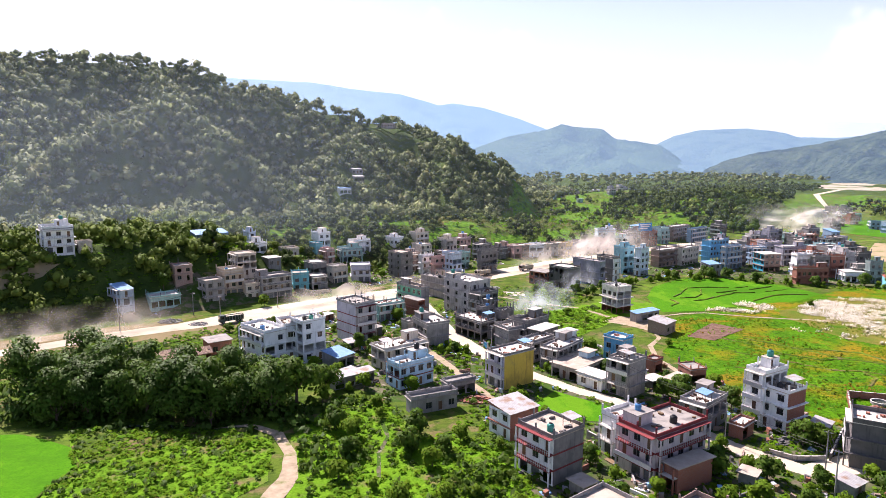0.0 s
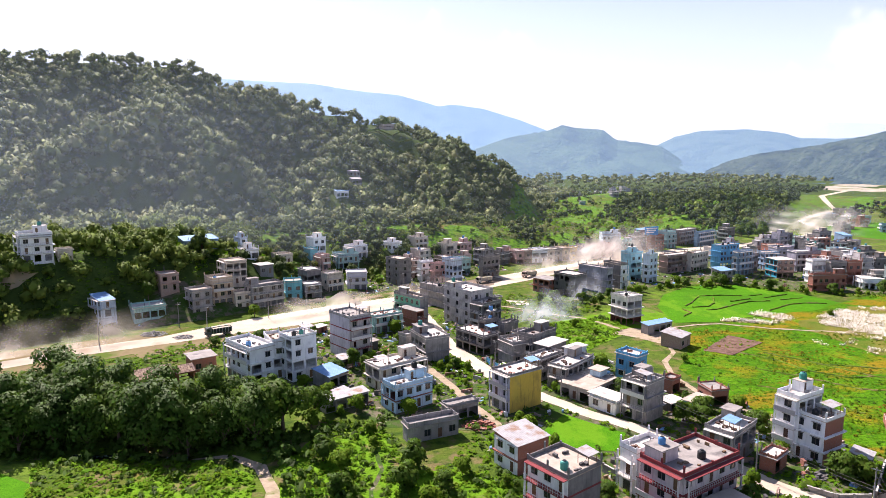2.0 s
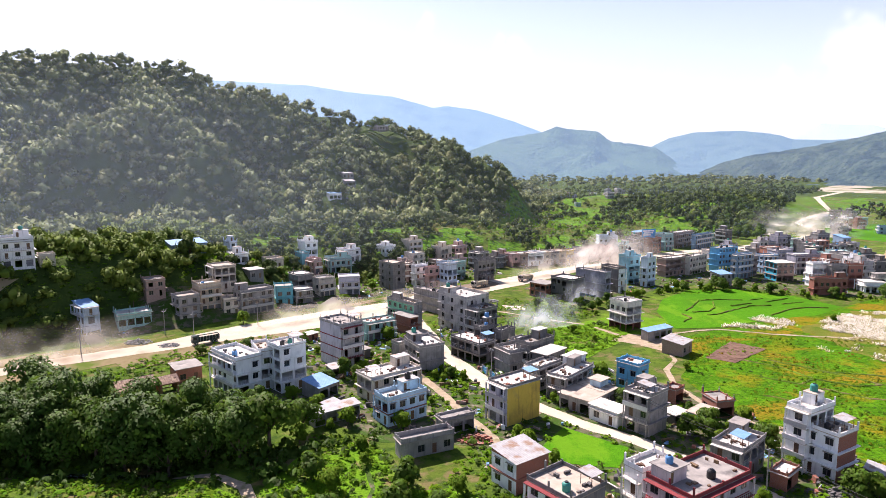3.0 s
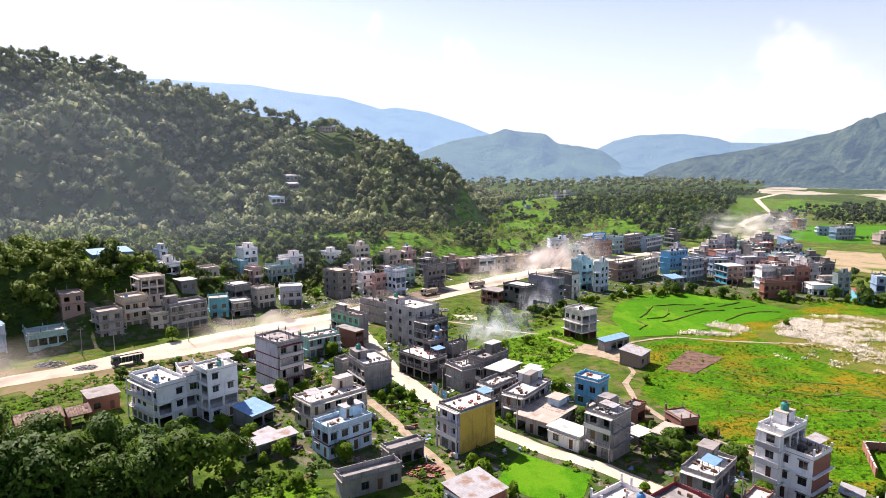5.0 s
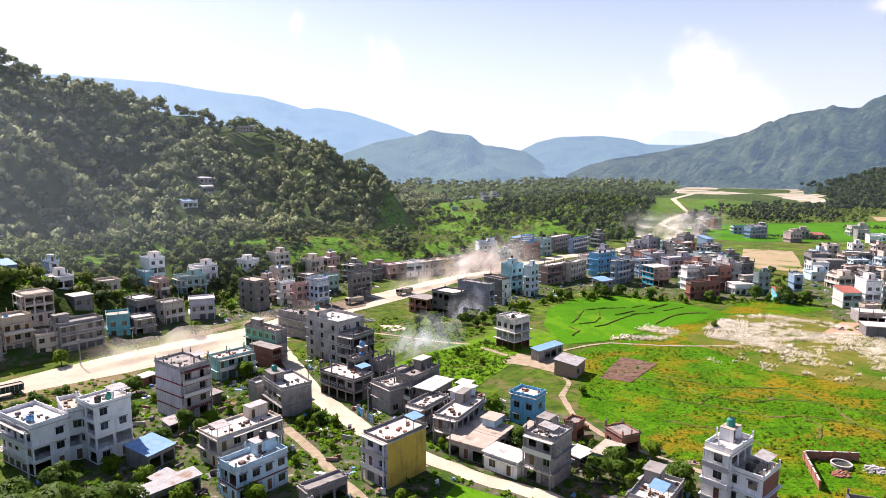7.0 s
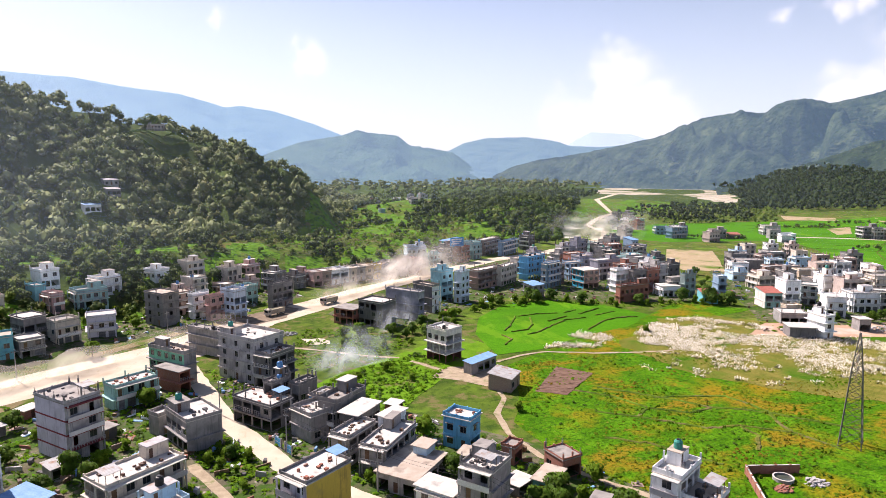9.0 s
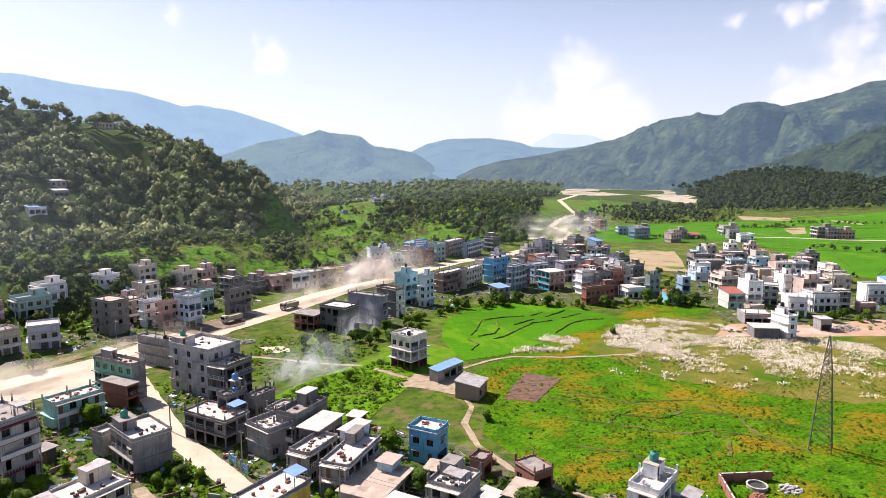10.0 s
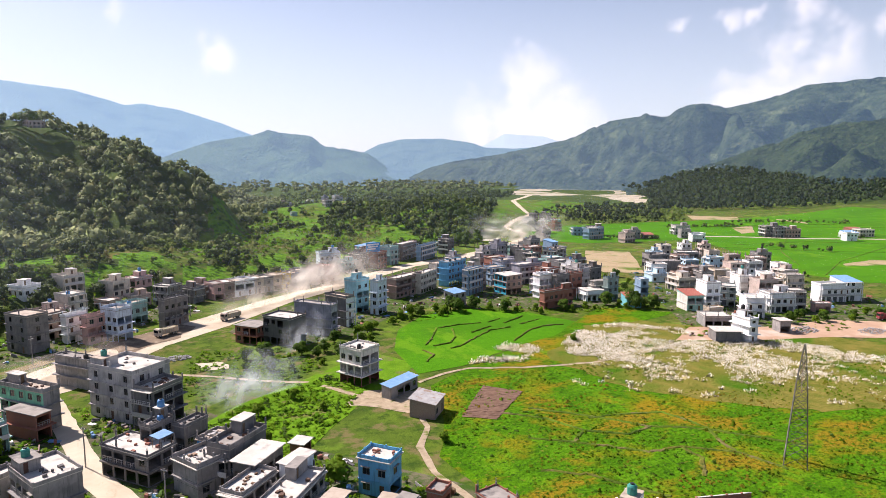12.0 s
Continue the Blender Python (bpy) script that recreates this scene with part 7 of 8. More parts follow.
# undergrowth near the town
spots = np.concatenate([scatter(o, s, 50 + i) for i, (o, s) in enumerate([
    ([(-72, 92), (-72, 116), (-80, 130), (-84, 137), (-49, 135), (-36, 128), (-33, 111), (-45, 90)], 1.1),
    ([(-28, 88), (-28, 112), (-33, 130), (-26, 140), (-14, 140), (-16, 90)], 1.6),
    ([(-28, 154), (-11, 147), (-8, 131), (8, 128), (16, 123), (15, 96), (-18, 92), (-26, 128)], 1.3),
    ([(-100, 205), (-62, 234), (-34, 252), (-45, 236), (-62, 214), (-90, 196)], 2.0),
    ([(-2, 126), (8, 150), (22, 142), (17, 122)], 1.6),
    ([(50, 118), (60, 114), (72, 108), (90, 106), (92, 90), (56, 86), (46, 100)], 1.5),
    ([(20, 222), (34, 236), (60, 250), (68, 236), (50, 212), (38, 198)], 1.3),
    ([(18, 262), (30, 290), (50, 286), (66, 262), (50, 250), (26, 240)], 1.9),
    ([(-5, 195), (2, 207), (9, 197), (12, 184), (4, 179)], 1.1),
    ([(64, 122), (78, 140), (92, 136), (80, 121)], 1.5),
    ([(-140, 160), (-110, 190), (-88, 205), (-66, 222), (-50, 214), (-74, 190), (-110, 160)], 1.7),
    ([(96, 300), (112, 314), (160, 300), (215, 284), (212, 276), (160, 288), (140, 306), (112, 298)], 2.2),
    (from_road([(-120, 16), (-20, 18), (20, 34), (70, 60), (70, 120), (0, 100), (-60, 70), (-120, 55)]), 2.0),
    ([(-58, 205), (-40, 236), (-12, 258), (20, 236), (60, 182), (84, 150), (94, 128), (76, 100), (48, 86), (16, 102), (8, 148), (-30, 164), (-50, 168)], 1.75),
    ([(-112, 236), (-66, 272), (-14, 308), (36, 354), (24, 376), (-40, 322), (-112, 258)], 2.6),
    ([(40, 312), (58, 282), (104, 310), (160, 296), (222, 298), (262, 420), (240, 470), (110, 380)], 3.4),
    ([(190, 236), (212, 268), (262, 350), (330, 400), (366, 400), (350, 330), (318, 262), (330, 238), (250, 220)], 3.4),
    ([(-108, 172), (-76, 172), (-40, 156), (-28, 146), (-30, 134), (-88, 136), (-108, 146)], 2.2),
])])
spots = spots[open_ground(spots, 0.6) & outside(spots, [(24, 151), (29, 157), (33, 153), (40, 146), (36, 138), (27, 139), (21, 145)])]
g_ = np.random.default_rng(9).random(len(spots))
stuff("undergrowth", spots[g_ < 0.84], BUSHES, (0.55, 1.4), WEED, "bright green bushes and tall weeds", "undergrowth", 61, -0.15, (0.35, 0.8), 2.0)
stuff("undergrowth", spots[g_ >= 0.84], BUSHES, (0.5, 1.4), LEAF_GREEN, "mid-green bushes among weeds", "undergrowth", 62, -0.1, (0.6, 1.3), 0.7)
meadow = scatter([(77, 207), (84, 230), (127, 231), (158, 214), (190, 190), (240, 196), (290, 168), (270, 120), (180, 80), (120, 95), (92, 132), (80, 150), (70, 170)], 1.35, 70)
meadow = meadow[open_ground(meadow, 0.6)]
keep = fractal(meadow[:, 0], meadow[:, 1], 12, 3) > -0.05
GRASSY = material("meadow_tufts", (0.075, 0.165, 0.007), (0.15, 0.25, 0.012), 0.05, 0.9, blotch=(0.22, 0.16, 0.02), blotch_scale=0.06, blotch_at=0.5, translucent=0.5, island=0.12, spec=0.05, coords="World")
stuff("meadow_grass", meadow[keep], [crown_quads(5, 1.0, 0.5, 0.5, 380 + i, 4) for i in range(6)], (0.35, 0.85), GRASSY, "tufted grass of the meadow", "grass", 71, -0.05, up=1.5)


tall_weeds = scatter([(77, 207), (84, 230), (127, 231), (150, 205), (160, 165), (150, 110), (120, 95), (92, 132), (80, 150), (70, 170)], 3.0, 72)
tall_weeds = tall_weeds[open_ground(tall_weeds, 0.8) & outside(tall_weeds, [(81, 206), (97, 225), (106, 216), (89, 201)])]
rank = fractal(tall_weeds[:, 0] + 300, tall_weeds[:, 1], 18, 3)
stuff("meadow_weeds", tall_weeds[rank > 0.26], BUSHES, (0.35, 0.95), LEAF_GREEN, "dark green weeds in rank clumps across the meadow", "weeds", 73, -0.1, (0.4, 0.8), 0.8)
stuff("meadow_weeds", tall_weeds[(rank <= 0.26) & (rank > 0.1)], BUSHES, (0.3, 0.8), GRASSY, "yellowing weeds across the meadow", "weeds", 74, -0.1, (0.4, 0.8), 1.0)


def plumes(spots, seed):
    """Clumps of tall grass, straw-coloured below, with white feathery heads that lean with the wind."""
    g = np.random.default_rng(seed)
    n, k, b = len(spots), 13, 4
    root = np.column_stack([spots, height(spots[:, 0], spots[:, 1])])
    size = (0.55 + 0.55 * g.random(n) ** 2)[:, None]

    def spray(m, reach):
        base = np.repeat(root, m, 0) + np.column_stack([g.normal(0, reach, (n * m, 2)), np.zeros(n * m)])
        lean = np.column_stack([g.normal(0.35, 0.35, n * m), g.normal(-0.15, 0.35, n * m), np.ones(n * m)])
        a = -0.72 + (g.random(n * m) - 0.5) * 2.2
        return base, lean, np.column_stack([np.cos(a), np.sin(a), np.zeros(n * m)]), np.repeat(size, m, 0)

    base, lean, side, sz = spray(k, 0.75)
    h = sz * (0.7 + 0.6 * g.random((n * k, 1)))
    w = side * (0.05 + 0.07 * g.random((n * k, 1)))
    p0, p1 = base + lean * h * 0.5, base + lean * h * 1.05
    mid = (p0 + p1 * 1.3) / 2.3
    head = np.stack([p0, mid + w, p1, mid - w], 1)
    base, lean, side, sz = spray(b, 0.5)
    w = side * 0.4
    blade = np.stack([base - w, base + w, base + lean * sz * 0.75 + w * 0.5, base + lean * sz * 0.75 - w * 0.5], 1)
    co = np.concatenate([head, blade])
    up = np.array([-0.3, 0.5, 0.81]) + g.normal(0, 0.12, (len(co), 3))
    idx = np.r_[np.zeros(len(head), int), np.ones(len(blade), int)]
    return tagged(new("plume_grass", quads_mesh("plume_grass", co, None, [PLUME, STRAW], idx, up / np.linalg.norm(up, axis=1)[:, None])), "tall wild grass with white feathery plumes", "grass", kind="stuff")


def patchy(q, size, at, soft, seed):
    """Thins points out softly towards the edges of drifting patches, long across the slope."""
    f = fractal((q[:, 0] * 0.85 - q[:, 1] * 0.5) / 2.6, q[:, 0] * 0.5 + q[:, 1] * 0.85, size, 3)
    return q[np.random.default_rng(seed).random(len(q)) < np.clip((f - at) / soft, 0, 1)]


k1 = patchy(scatter([(137, 237), (143, 249), (165, 264), (180, 262), (194, 246), (191, 234), (172, 229), (150, 229)], 0.8, 80), 9, -0.42, 0.6, 1)
k2 = patchy(scatter([(140, 229), (179, 232), (203, 229), (218, 214), (238, 198), (270, 176), (240, 160), (202, 168), (174, 173), (159, 190), (139, 201), (145, 214)], 0.8, 81), 6, -0.10, 0.85, 2)
k3 = patchy(scatter([(103, 243), (127, 259), (132, 246), (119, 238)], 1.0, 82), 6, -0.05, 0.2, 3)
k4 = patchy(scatter([(120, 215), (140, 229), (240, 196), (260, 150), (200, 140), (160, 165), (128, 196)], 1.8, 84), 8, 0.0, 0.9, 4)
plumes(np.concatenate([k1, k2, k3, k4]), 83)

# ---- pylon, poles, vehicles, billboard ----
def pylon(x, y, h, turn):
    ob = new("pylon")
    ob.matrix_basis = pose(x, y, place(x, y), 0, 0, turn)
    tagged(ob, "tall galvanised steel lattice pylon standing in a field", "pylon")
    half = lambda z: 2.2 * (1 - z / h) + 0.45 * (z / h) if z < h * 0.7 else 0.9 * (1 - (z / h - 0.7) / 0.3) * 0.9 + 0.12
    corners = [(-1, -1), (1, -1), (1, 1), (-1, 1)]
    levels = [0, 3.2, 6.2, 9.0, 11.6, 14.0, 16.2, 18.3, 20.2, 22.2, h]
    for cx, cy in corners:
        s, knee = Solid(), h * 0.69
        s.bar((cx * half(0), cy * half(0), -0.3), (cx * half(knee), cy * half(knee), knee), 0.11)
        part("leg", s.mesh("leg", PYLON_STEEL), ob)
        part("leg", Solid().bar((cx * half(knee), cy * half(knee), knee), (cx * half(h), cy * half(h), h), 0.09).mesh("leg", PYLON_STEEL), ob)
    for k in range(4):
        (ax, ay), (bx, by) = corners[k], corners[(k + 1) % 4]
        for a, b in zip(levels, levels[1:]):
            for p, q, r in (((ax * half(a), ay * half(a), a), (bx * half(b), by * half(b), b), 0.055), ((bx * half(a), by * half(a), a), (ax * half(b), ay * half(b), b), 0.055), ((ax * half(b), ay * half(b), b), (bx * half(b), by * half(b), b), 0.05)):
                part("brace", Solid().bar(p, q, r).mesh("brace", PYLON_STEEL), ob)
    for z in (17.0, 19.6, 22.2):
        for side in (-1, 1):
            s = Solid().bar((0, 0, z), (side * 3.2, 0, z + 0.15), 0.07).bar((0, 0, z + 0.9), (side * 3.2, 0, z + 0.15), 0.05)
            arm = part("cross_arm", s.mesh("cross_arm", PYLON_STEEL), ob)
            part("insulator", Solid().tube(side * 3.1, 0, z - 0.75, z + 0.1, 0.10, 0.10, 8).mesh("insulator", TILE), arm)
    return ob


pylon(133.5, 156, 25.5, 35)


def utility_pole(x, y, h=9.0, turn=0):
    ob = new("utility_pole")
    ob.matrix_basis = pose(x, y, place(x, y), 0, 0, turn)
    tagged(ob, "slender concrete utility pole beside a dusty street", "utility pole", "utility poles")
    part("pole", shared(("pole", h), lambda: Solid().tube(0, 0, -0.5, h, 0.16, 0.10, 8).mesh("pole", WALLS["plaster"])), ob)
    part("cross_arm", shared("pole_arm", lambda: Solid().box(-0.8, 0.8, -0.05, 0.05, 8.2, 8.32).mesh("cross_arm", STEEL)), ob)
    for k in (-0.7, 0.0, 0.7):
        part("insulator", shared("pole_insulator", lambda: Solid().tube(0, 0, 8.32, 8.52, 0.05, 0.04, 6).mesh("insulator", WALLS["brown"])), ob, at=pose(k, 0, 0))
    return ob


POLES = [(-112, 214), (-95, 236), (-83, 231), (-66, 248), (-54, 259), (-40, 284), (-18, 297), (6, 326), (30, 344), (60, 369), (90, 394)]
for x, y in POLES:
    utility_pole(x, y, 9.0, 38)
LANE_POLES = [(1, 216), (15, 190), (30, 168), (46, 152), (60, 128), (70, 106), (73, 114)]
for x, y in LANE_POLES:
    utility_pole(x, y, 8.6, -45)


def cable(p, q, sag=0.7):
    pts = [Vector(p).lerp(Vector(q), t) - Vector((0, 0, 4 * sag * t * (1 - t))) for t in np.linspace(0, 1, 9)]
    side = (Vector(q) - Vector(p)).cross(Vector((0, 0, 1))).normalized()
    s = Solid()
    s.v = [tuple(c + 0.024 * o) for c in pts for o in (side, Vector((0, 0, 1)), -side, Vector((0, 0, -1)))]
    s.f = [(4 * i + k, 4 * i + (k + 1) % 4, 4 * i + 4 + (k + 1) % 4, 4 * i + 4 + k) for i in range(8) for k in range(4)]
    return tagged(new("cable", s.mesh("cable", TANK_BLACK)), "thin black overhead power cable", "cable", "overhead cables")


for line, hh in ((POLES, 8.5), (LANE_POLES, 8.2)):
    for (x0, y0), (x1, y1) in zip(line, line[1:]):
        for k in (-0.7, 0.7):
            cable((x0 + k * 0.7, y0 + k * 0.5, place(x0, y0) + hh), (x1 + k * 0.7, y1 + k * 0.5, place(x1, y1) + hh))


def wheel(parent, x, y, r, w):
    def tyre():
        s = Solid()
        s.tube(0, 0, -w / 2, w / 2, r, r, 16)
        return s.mesh("tyre", TANK_BLACK)
    wh = part("wheel", shared(("tyre", r, w), tyre), parent, at=pose(x, y, r, 90, 0, 0))
    part("rim", shared(("rim", r, w), lambda: Solid().tube(0, 0, -w / 2 - 0.02, w / 2 + 0.02, r * 0.55, r * 0.55, 12).mesh("rim", STEEL)), wh)


TRUCK_CAB = paint("truck_cab_paint", (0.10, 0.12, 0.11), 0.6)
TRUCK_BODY = paint("truck_body_paint", (0.045, 0.06, 0.05), 0.6)


def truck(x, y, turn, cab_mat, body_mat, label):
    ob = new("truck")
    ob.matrix_basis = pose(x, y, place(x, y) + 0.12, 0, 0, turn)
    tagged(ob, label, "truck", "vehicles on the road")
    part("chassis", Solid().box(-4.2, 4.0, -0.5, 0.5, 0.75, 1.0).mesh("chassis", STEEL), ob)
    cab = part("cab", Solid().box(2.4, 4.2, -1.2, 1.2, 0.8, 2.9).box(4.2, 4.35, -1.1, 1.1, 0.7, 1.5).box(2.6, 4.0, -1.0, 1.0, 2.9, 3.1).mesh("cab", cab_mat), ob)
    part("windscreen", Solid().box(4.2, 4.24, -1.05, 1.05, 1.75, 2.65).mesh("windscreen", PANE), cab)
    for s in (-1, 1):
        part("side_window", Solid().box(2.9, 3.9, s * 1.21 - 0.01, s * 1.21 + 0.01, 1.85, 2.6).mesh("side_window", PANE), cab)
        part("headlight", Solid().box(4.35, 4.38, s * 0.85 - 0.14, s * 0.85 + 0.14, 0.9, 1.1).mesh("headlight", RAIL), cab)
    body = part("cargo_body", Solid().box(-4.3, 2.3, -1.25, 1.25, 1.0, 1.15).mesh("cargo_body", body_mat), ob)
    for s in (-1, 1):
        part("side_board", Solid().box(-4.3, 2.3, s * 1.25 - 0.05, s * 1.25 + 0.05, 1.15, 2.7).mesh("side_board", body_mat), body)
        for k in range(7):
            part("rib", shared(("rib", s), lambda: Solid().box(-0.06, 0.06, s * 1.34 - 0.04, s * 1.34 + 0.04, 1.0, 2.75).mesh("rib", STEEL)), body, at=pose(-4.1 + k, 0, 0))
    part("tailgate", Solid().box(-4.35, -4.25, -1.25, 1.25, 1.15, 2.7).mesh("tailgate", body_mat), body)
    part("headboard", Solid().box(2.2, 2.3, -1.25, 1.25, 1.15, 3.0).mesh("headboard", body_mat), body)
    part("load", Solid().box(-4.2, 2.2, -1.18, 1.18, 1.15, 2.5).mesh("load", SAND), body)
    for xx in (3.2, -2.2, -3.3):
        for s in (-1, 1):
            wheel(ob, xx, s * 1.0, 0.5, 0.3)
    return ob


truck(-77, 225, 216, TRUCK_CAB, TRUCK_BODY, "long dark truck on the dusty road")
truck(44, 332, 216, WALLS["pinktan"], WALLS["tan"], "dust-covered tipper truck on the road")
truck(20, 317, 216, WALLS["cream"], WALLS["tan"], "pale dusty truck on the wide road")
truck(282, 222, 150, WALLS["red"], WALLS["red"], "red truck parked on a bare earth yard")


def billboard(x, y, turn):
    ob = new("billboard")
    ob.matrix_basis = pose(x, y, place(x, y), 0, 0, turn)
    tagged(ob, "blue billboard with illegible white lettering on posts", "billboard")
    part("panel", Solid().box(-5, 5, 0, 0.2, 9.5, 15.2).mesh("panel", paint("billboard_blue", (0.05, 0.30, 0.62), 0.7)), ob)
    for k, (x0, x1, z) in enumerate(((-4.2, 4.0, 13.6), (-3.6, 3.2, 12.3), (-4.2, 1.8, 11.0))):
        part("lettering", Solid().box(x0, x1, -0.04, 0.0, z, z + 0.8).mesh("lettering", WALLS["whitewash"]), ob)
    for xx in (-3.5, 0, 3.5):
        part("post", Solid().box(xx - 0.15, xx + 0.15, 0.25, 0.55, -0.5, 15).mesh("post", STEEL), ob)
    return ob


billboard(137, 428, 15)


# ---- cottages, walls, rubble ----
def tiled_cottage(x, y, w, d, turn, label):
    """A low brick cottage under two slopes of clay tiles laid row by row."""
    ob = new("cottage")
    ob.matrix_basis = pose(x, y, place(x, y), 0, 0, turn)
    tagged(ob, label, "cottage", "brick cottages")
    h, rise = 3.0, d * 0.24
    for span, m, style in ((w, pose(0, 0, 0), 1), (d, pose(0, d, 0, 0, 0, -90), 0), (w, pose(w, d, 0, 0, 0, 180), 1), (d, pose(w, 0, 0, 0, 0, 90), 0)):
        holes = facade(span, 1.0, "w" if style else "-", random.Random(int(x)))
        s = wall_faces(span, h, holes)
        if not style:
            s.v += [(0, 0, h), (span, 0, h), (span / 2, 0, h + rise)]
            s.f.append((len(s.v) - 3, len(s.v) - 2, len(s.v) - 1))
        wl = part("wall", s.mesh("wall", WALLS["brick"]), ob, at=m)
        for x0, x1, z0, z1, what, _ in holes:
            part(what, door_mesh(round(x1 - x0, 2), round(z1 - z0, 2)) if what == "door" else window_frame_mesh(round(x1 - x0, 2), round(z1 - z0, 2)), wl, at=pose(x0, 0.09, z0))
    g = random.Random(int(y))
    slope = math.hypot(d / 2 + 0.4, rise + 0.2)
    for side in (0, 1):
        roof = part("roof", Solid().box(-0.3, w + 0.3, 0, slope, -0.06, 0.0).mesh("roof", WOOD), ob, at=pose(0, -0.4, h - 0.19, math.degrees(math.atan2(rise + 0.2, d / 2 + 0.4))) if side == 0 else pose(w, d + 0.4, h - 0.19, 0, 0, 180) @ pose(0, 0, 0, math.degrees(math.atan2(rise + 0.2, d / 2 + 0.4))))
        n, rows = int((w + 0.6) / 0.55), int(slope / 0.62)
        tile = shared("tile", lambda: Solid().box(0, 0.5, 0, 0.72, 0, 0.05).box(0.14, 0.36, 0, 0.72, 0.05, 0.11).mesh("tile", TILE))
        for r in range(rows):
            for k in range(n):
                if g.random() < 0.04:
                    continue
                part("tile", tile, roof, at=pose(-0.28 + k * 0.55 + g.uniform(-0.03, 0.03), r * 0.62 - 0.04, 0.02 + 0.01 * (r % 2), 3.0, 0, g.uniform(-3, 3)))
    return ob


tiled_cottage(-80, 173, 9, 6.5, 38, "old brick cottage under a clay tile roof")
tiled_cottage(-71.5, 178, 4.5, 5.0, 38, "small brick outhouse with loose clay roof tiles")


def compound_wall(points, h, mat, label):
    ob = new("compound_wall")
    ob.matrix_basis = pose(points[0][0], points[0][1], place(*points[0]))
    tagged(ob, label, "wall", "compound walls")
    for (x0, y0), (x1, y1) in zip(points, points[1:]):
        L, a = math.hypot(x1 - x0, y1 - y0), math.degrees(math.atan2(y1 - y0, x1 - x0))
        m = pose(x0 - points[0][0], y0 - points[0][1], 0, 0, 0, a)
        part("panel", Solid().box(0, L, -0.11, 0.11, -0.6, h).mesh("panel", mat), ob, at=m)
        part("coping", Solid().box(-0.05, L + 0.05, -0.16, 0.16, h, h + 0.08).mesh("coping", ROOF), ob, at=m)
        for k in range(int(L / 3) + 1):
            part("pier", Solid().box(-0.17, 0.17, -0.17, 0.17, -0.6, h + 0.2).mesh("pier", mat), ob, at=m @ pose(min(k * 3.0, L), 0, 0))
    return ob


for line in ([(100, 205), (112, 193), (120, 183)], [(109.6, 193.5), (118, 192), (128.6, 188.7)], [(120, 183), (126, 180), (131, 176)], [(131, 176), (128, 170), (127, 165), (130, 155)], [(110, 173), (118, 172), (127, 165)], [(90, 190), (98, 184), (110, 173)],
             [(128.6, 188.7), (131, 182), (131, 176)], [(92, 205), (100, 198), (104, 188), (98, 184)], [(145, 160), (138, 168), (131, 176)], [(84, 176), (92, 170), (100, 157)], [(104, 188), (112, 182), (120, 183)], [(112, 160), (118, 166), (118, 172)]):
    bund(line, 0.2, 1.3)
compound_wall([(31, 129), (36, 120.5), (40.5, 112)], 1.8, WALLS["plaster"], "cement-rendered compound wall along a lane")
compound_wall([(66, 122.5), (70, 119), (76, 119)], 1.0, WALLS["plaster"], "low garden wall beside the lane")
compound_wall([(95, 141), (101.5, 152.5), (112, 149.5)], 1.8, WALLS["brick"], "tall bare brick enclosure wall")
compound_wall([(77, 119), (86, 130), (90, 134)], 1.4, WALLS["darkconcrete"], "dark concrete wall along a field edge")
compound_wall([(40, 168), (48, 160), (56, 168)], 1.6, WALLS["whitewash"], "whitewashed courtyard wall with piers")


def metal_gate(x, y, turn, w, h, mat, label):
    """A sheet-steel yard gate of two leaves between concrete posts."""
    ob = new("metal_gate")
    ob.matrix_basis = pose(x, y, place(x, y), 0, 0, turn)
    tagged(ob, label, "gate", "yard gates")
    for k in (0, 1):
        leaf = part("gate_leaf", Solid().box(0.02, w / 2 - 0.03, -0.03, 0.03, 0.1, h).mesh("gate_leaf", mat), ob, at=pose(k * w / 2, 0, 0))
        for z in (0.25, h / 2, h - 0.2):
            part("rail", Solid().box(0.02, w / 2 - 0.03, -0.06, -0.03, z, z + 0.07).mesh("rail", STEEL), leaf)
        part("post", Solid().box(-0.15, 0.15, -0.15, 0.15, -0.4, h + 0.25).mesh("post", WALLS["plaster"]), ob, at=pose(-0.16 if k == 0 else w + 0.16, 0, 0))
    return ob


GATES = [(12.9, 194.8, -66), (14.8, 190.4, -66)]
GATE_BLUE = paint("gate_blue_paint", (0.05, 0.30, 0.55), 0.62)
for gx, gy, ga in GATES:
    metal_gate(gx, gy, ga, 2.6, 2.1, GATE_BLUE, "blue painted sheet-steel yard gate with two leaves")


def rubble(x, y, r, n, mat, label, seed):
    """A heap of broken bricks and stones."""
    g = random.Random(seed)
    s = Solid()
    for _ in range(n):
        a, q = g.uniform(0, 6.28), r * math.sqrt(g.random())
        px, py, k = x + q * math.cos(a), y + q * math.sin(a) * 0.7, g.uniform(0.15, 0.45)
        z = place(px, py) + max(0, (1 - q / r)) * r * 0.28 * g.random()
        s.box(px, px + k * 1.4, py, py + k, z - 0.1, z + k * 0.7)
    return tagged(new("rubble", s.mesh("rubble", mat)), label, "rubble", kind="stuff")


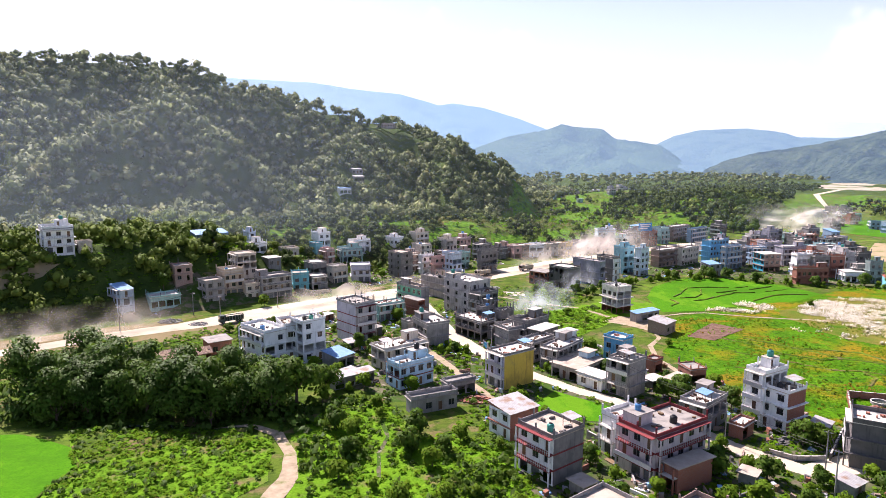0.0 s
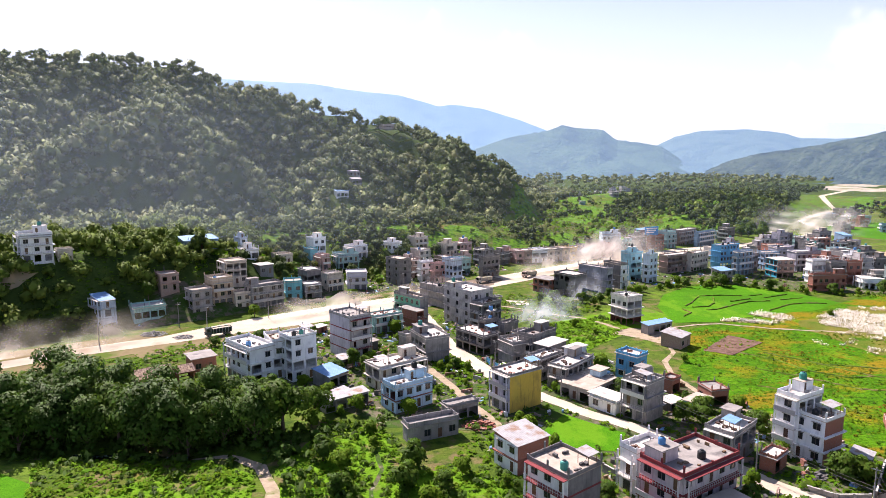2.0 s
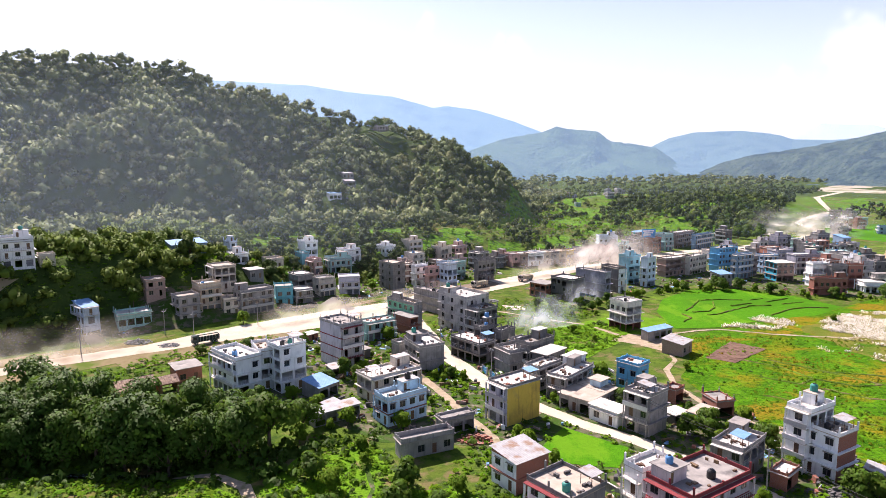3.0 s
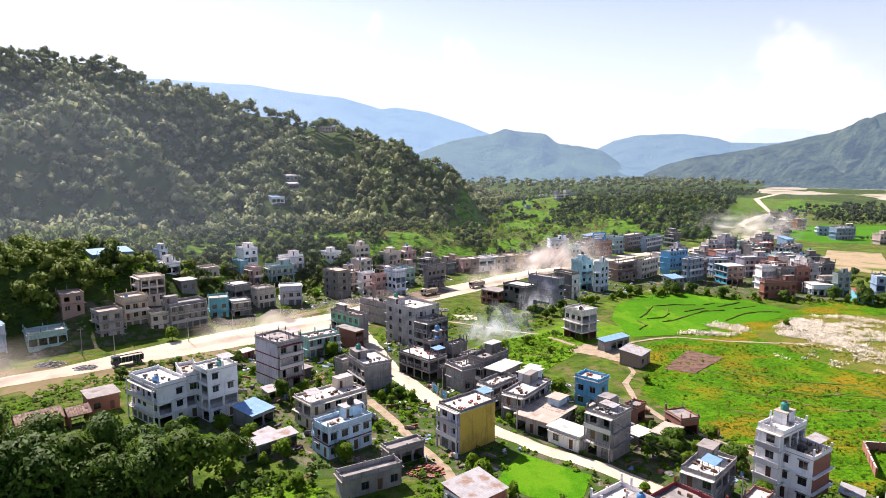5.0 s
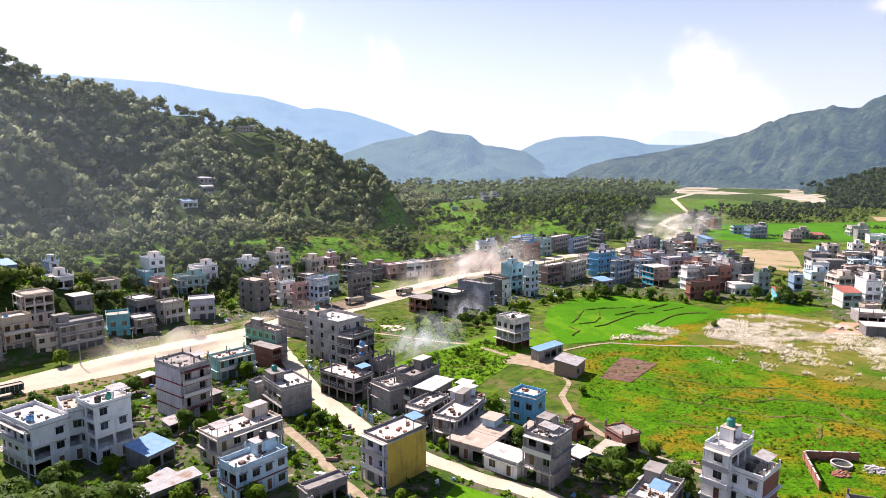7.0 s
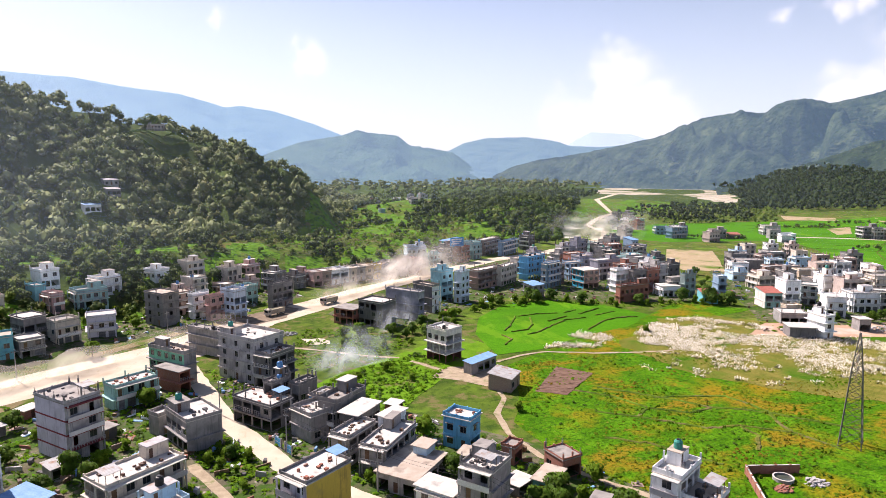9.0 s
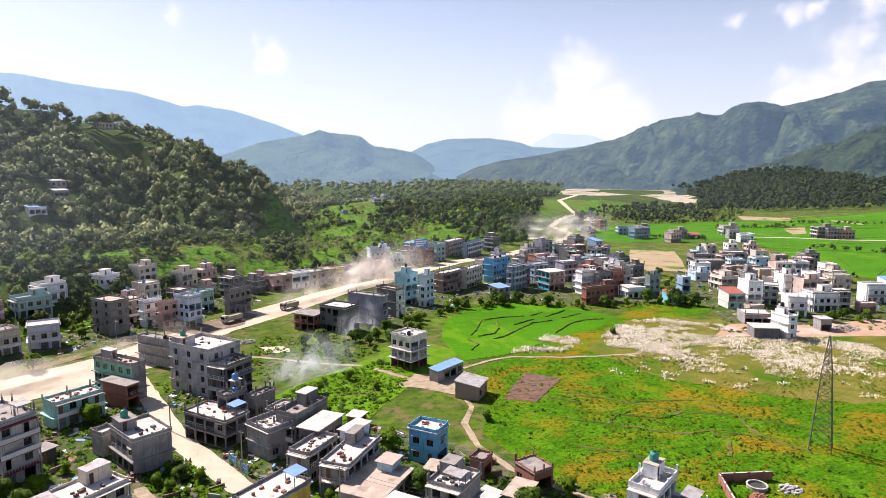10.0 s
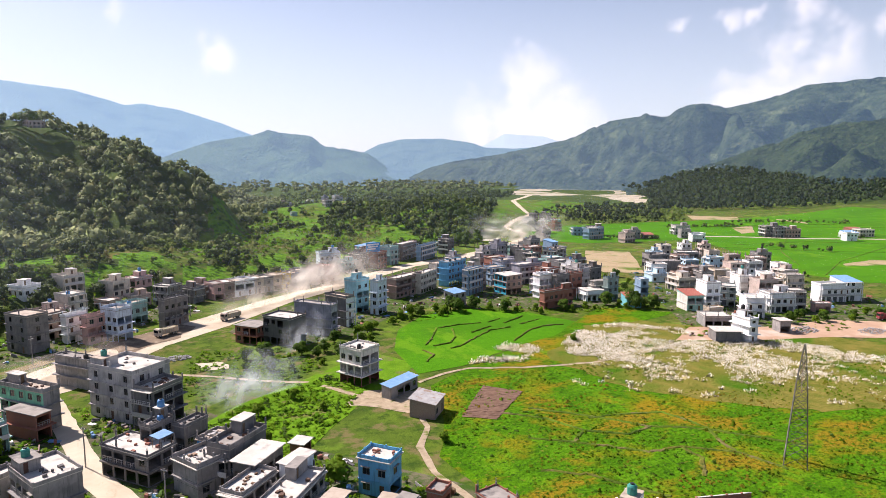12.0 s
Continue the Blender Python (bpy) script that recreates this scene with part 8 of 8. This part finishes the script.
def ring_tank(x, y, r, h, label):
    """An open round masonry tank with a rim."""
    ob = new("round_tank")
    ob.matrix_basis = pose(x, y, place(x, y))
    tagged(ob, label, "tank")
    n = 24
    for name, r0, r1, z0, z1, mat in (("tank_wall", r - 0.18, r, -0.3, h, WALLS["plaster"]), ("tank_rim", r - 0.24, r + 0.06, h, h + 0.1, ROOF)):
        v = [(q * math.cos(6.2832 * k / n), q * math.sin(6.2832 * k / n), z) for q, z in ((r0, z0), (r1, z0), (r1, z1), (r0, z1)) for k in range(n)]
        f = [(i * n + k, i * n + (k + 1) % n, (i + 1) % 4 * n + (k + 1) % n, (i + 1) % 4 * n + k) for i in range(4) for k in range(n)]
        part(name, mesh_of(name, v, f, mat), ob)
    part("water", Solid().tube(0, 0, 0.0, h * 0.6, r - 0.19, r - 0.19, 20).mesh("water", WATER), ob)
    return ob


RING = (106.6, 148.2)
ring_tank(RING[0], RING[1], 1.9, 0.7, "open round cement water tank in a yard")
rubble(RING[0] + 5, RING[1] - 3, 2.5, 90, WALLS["greywhite"], "scattered pale stones in a walled yard", 9)
rubble(RING[0] - 3, RING[1] - 3, 2.0, 80, WALLS["brick"], "loose bricks in a walled yard", 10)
rubble(8, 150.5, 4.0, 160, WALLS["brick"], "heap of broken red bricks and tiles", 1)
rubble(-88, 222, 3.5, 120, WALLS["plaster"], "pile of stones beside the road", 2)
rubble(-100, 226, 4.5, 150, WALLS["plaster"], "building rubble on a roadside lot", 3)
rubble(236, 226, 6, 160, WALLS["greywhite"], "heap of grey river gravel and stones", 4)
rubble(258, 214, 6, 160, WALLS["greywhite"], "heap of pale gravel on bare ground", 5)
rubble(70, 127, 3.0, 110, WALLS["darkconcrete"], "heap of timber and concrete waste", 6)
rubble(13, 212, 2.5, 90, WALLS["brick"], "bricks stacked untidily beside a lane", 7)
rubble(22, 286, 4, 120, WALLS["greywhite"], "scattered pale stones on rough ground", 8)


# ---- oddments lying between the houses ----
def oddments(outline, spacing, seed):
    """Boards, bricks, sheets, sacks and barrels strewn over the yards, each on the ground."""
    g = random.Random(seed)
    q = scatter(outline, spacing, seed)
    q = q[open_ground(q, 0.9) & outside(q, [(23, 152), (29, 158), (34, 153), (41, 146), (36, 137), (27, 138), (20, 145)])]
    mats = [WALLS["brick"], WALLS["concrete"], WOOD, TIN, TIN_BLUE, WALLS["whitewash"], WALLS["brickpale"], WALLS["darkconcrete"]]
    v, f, idx = [], [], []
    for x, y in q:
        z = place(x, y)
        for _ in range(g.randint(1, 4)):
            kind = g.random()
            w, d, h = (g.uniform(1.2, 2.6), g.uniform(0.6, 1.6), g.uniform(0.08, 0.2)) if kind < 0.4 else (g.uniform(0.4, 1.1), g.uniform(0.4, 0.9), g.uniform(0.35, 1.1)) if kind < 0.8 else (g.uniform(1.5, 3.5), g.uniform(0.15, 0.3), g.uniform(0.5, 1.2))
            a, cx, cy = g.uniform(0, 3.14), x + g.uniform(-1, 1), y + g.uniform(-1, 1)
            c, s = math.cos(a), math.sin(a)
            n = len(v)
            tilt = g.uniform(0, 0.25)
            for zz in (-0.1, h):
                for px, py in ((-w, -d), (w, -d), (w, d), (-w, d)):
                    v.append((cx + (c * px - s * py) / 2, cy + (s * px + c * py) / 2, z + zz + (tilt * (px > 0) if zz > 0 else 0)))
            f += [(n + 4, n + 5, n + 6, n + 7), (n, n + 1, n + 5, n + 4), (n + 1, n + 2, n + 6, n + 5), (n + 2, n + 3, n + 7, n + 6), (n + 3, n, n + 4, n + 7)]
            idx += [g.randrange(len(mats))] * 5
    return tagged(new("yard_clutter", mesh_of("yard_clutter", v, f, mats, idx)), "boards, bricks, tin sheets and boxes strewn between houses", "clutter", kind="stuff")


oddments([(-58, 205), (-40, 236), (-12, 258), (20, 236), (60, 182), (84, 150), (94, 128), (76, 100), (48, 86), (16, 102), (8, 148), (-30, 164), (-50, 168)], 4.2, 501)
oddments([(-110, 234), (-66, 270), (-14, 306), (36, 352), (28, 372), (-40, 318), (-112, 256)], 5.5, 502)
oddments([(40, 312), (58, 284), (104, 312), (166, 298), (222, 300), (262, 420), (240, 470), (110, 380)], 7.0, 503)
oddments([(190, 236), (212, 268), (262, 350), (330, 400), (366, 400), (350, 330), (318, 262), (330, 238)], 7.0, 504)
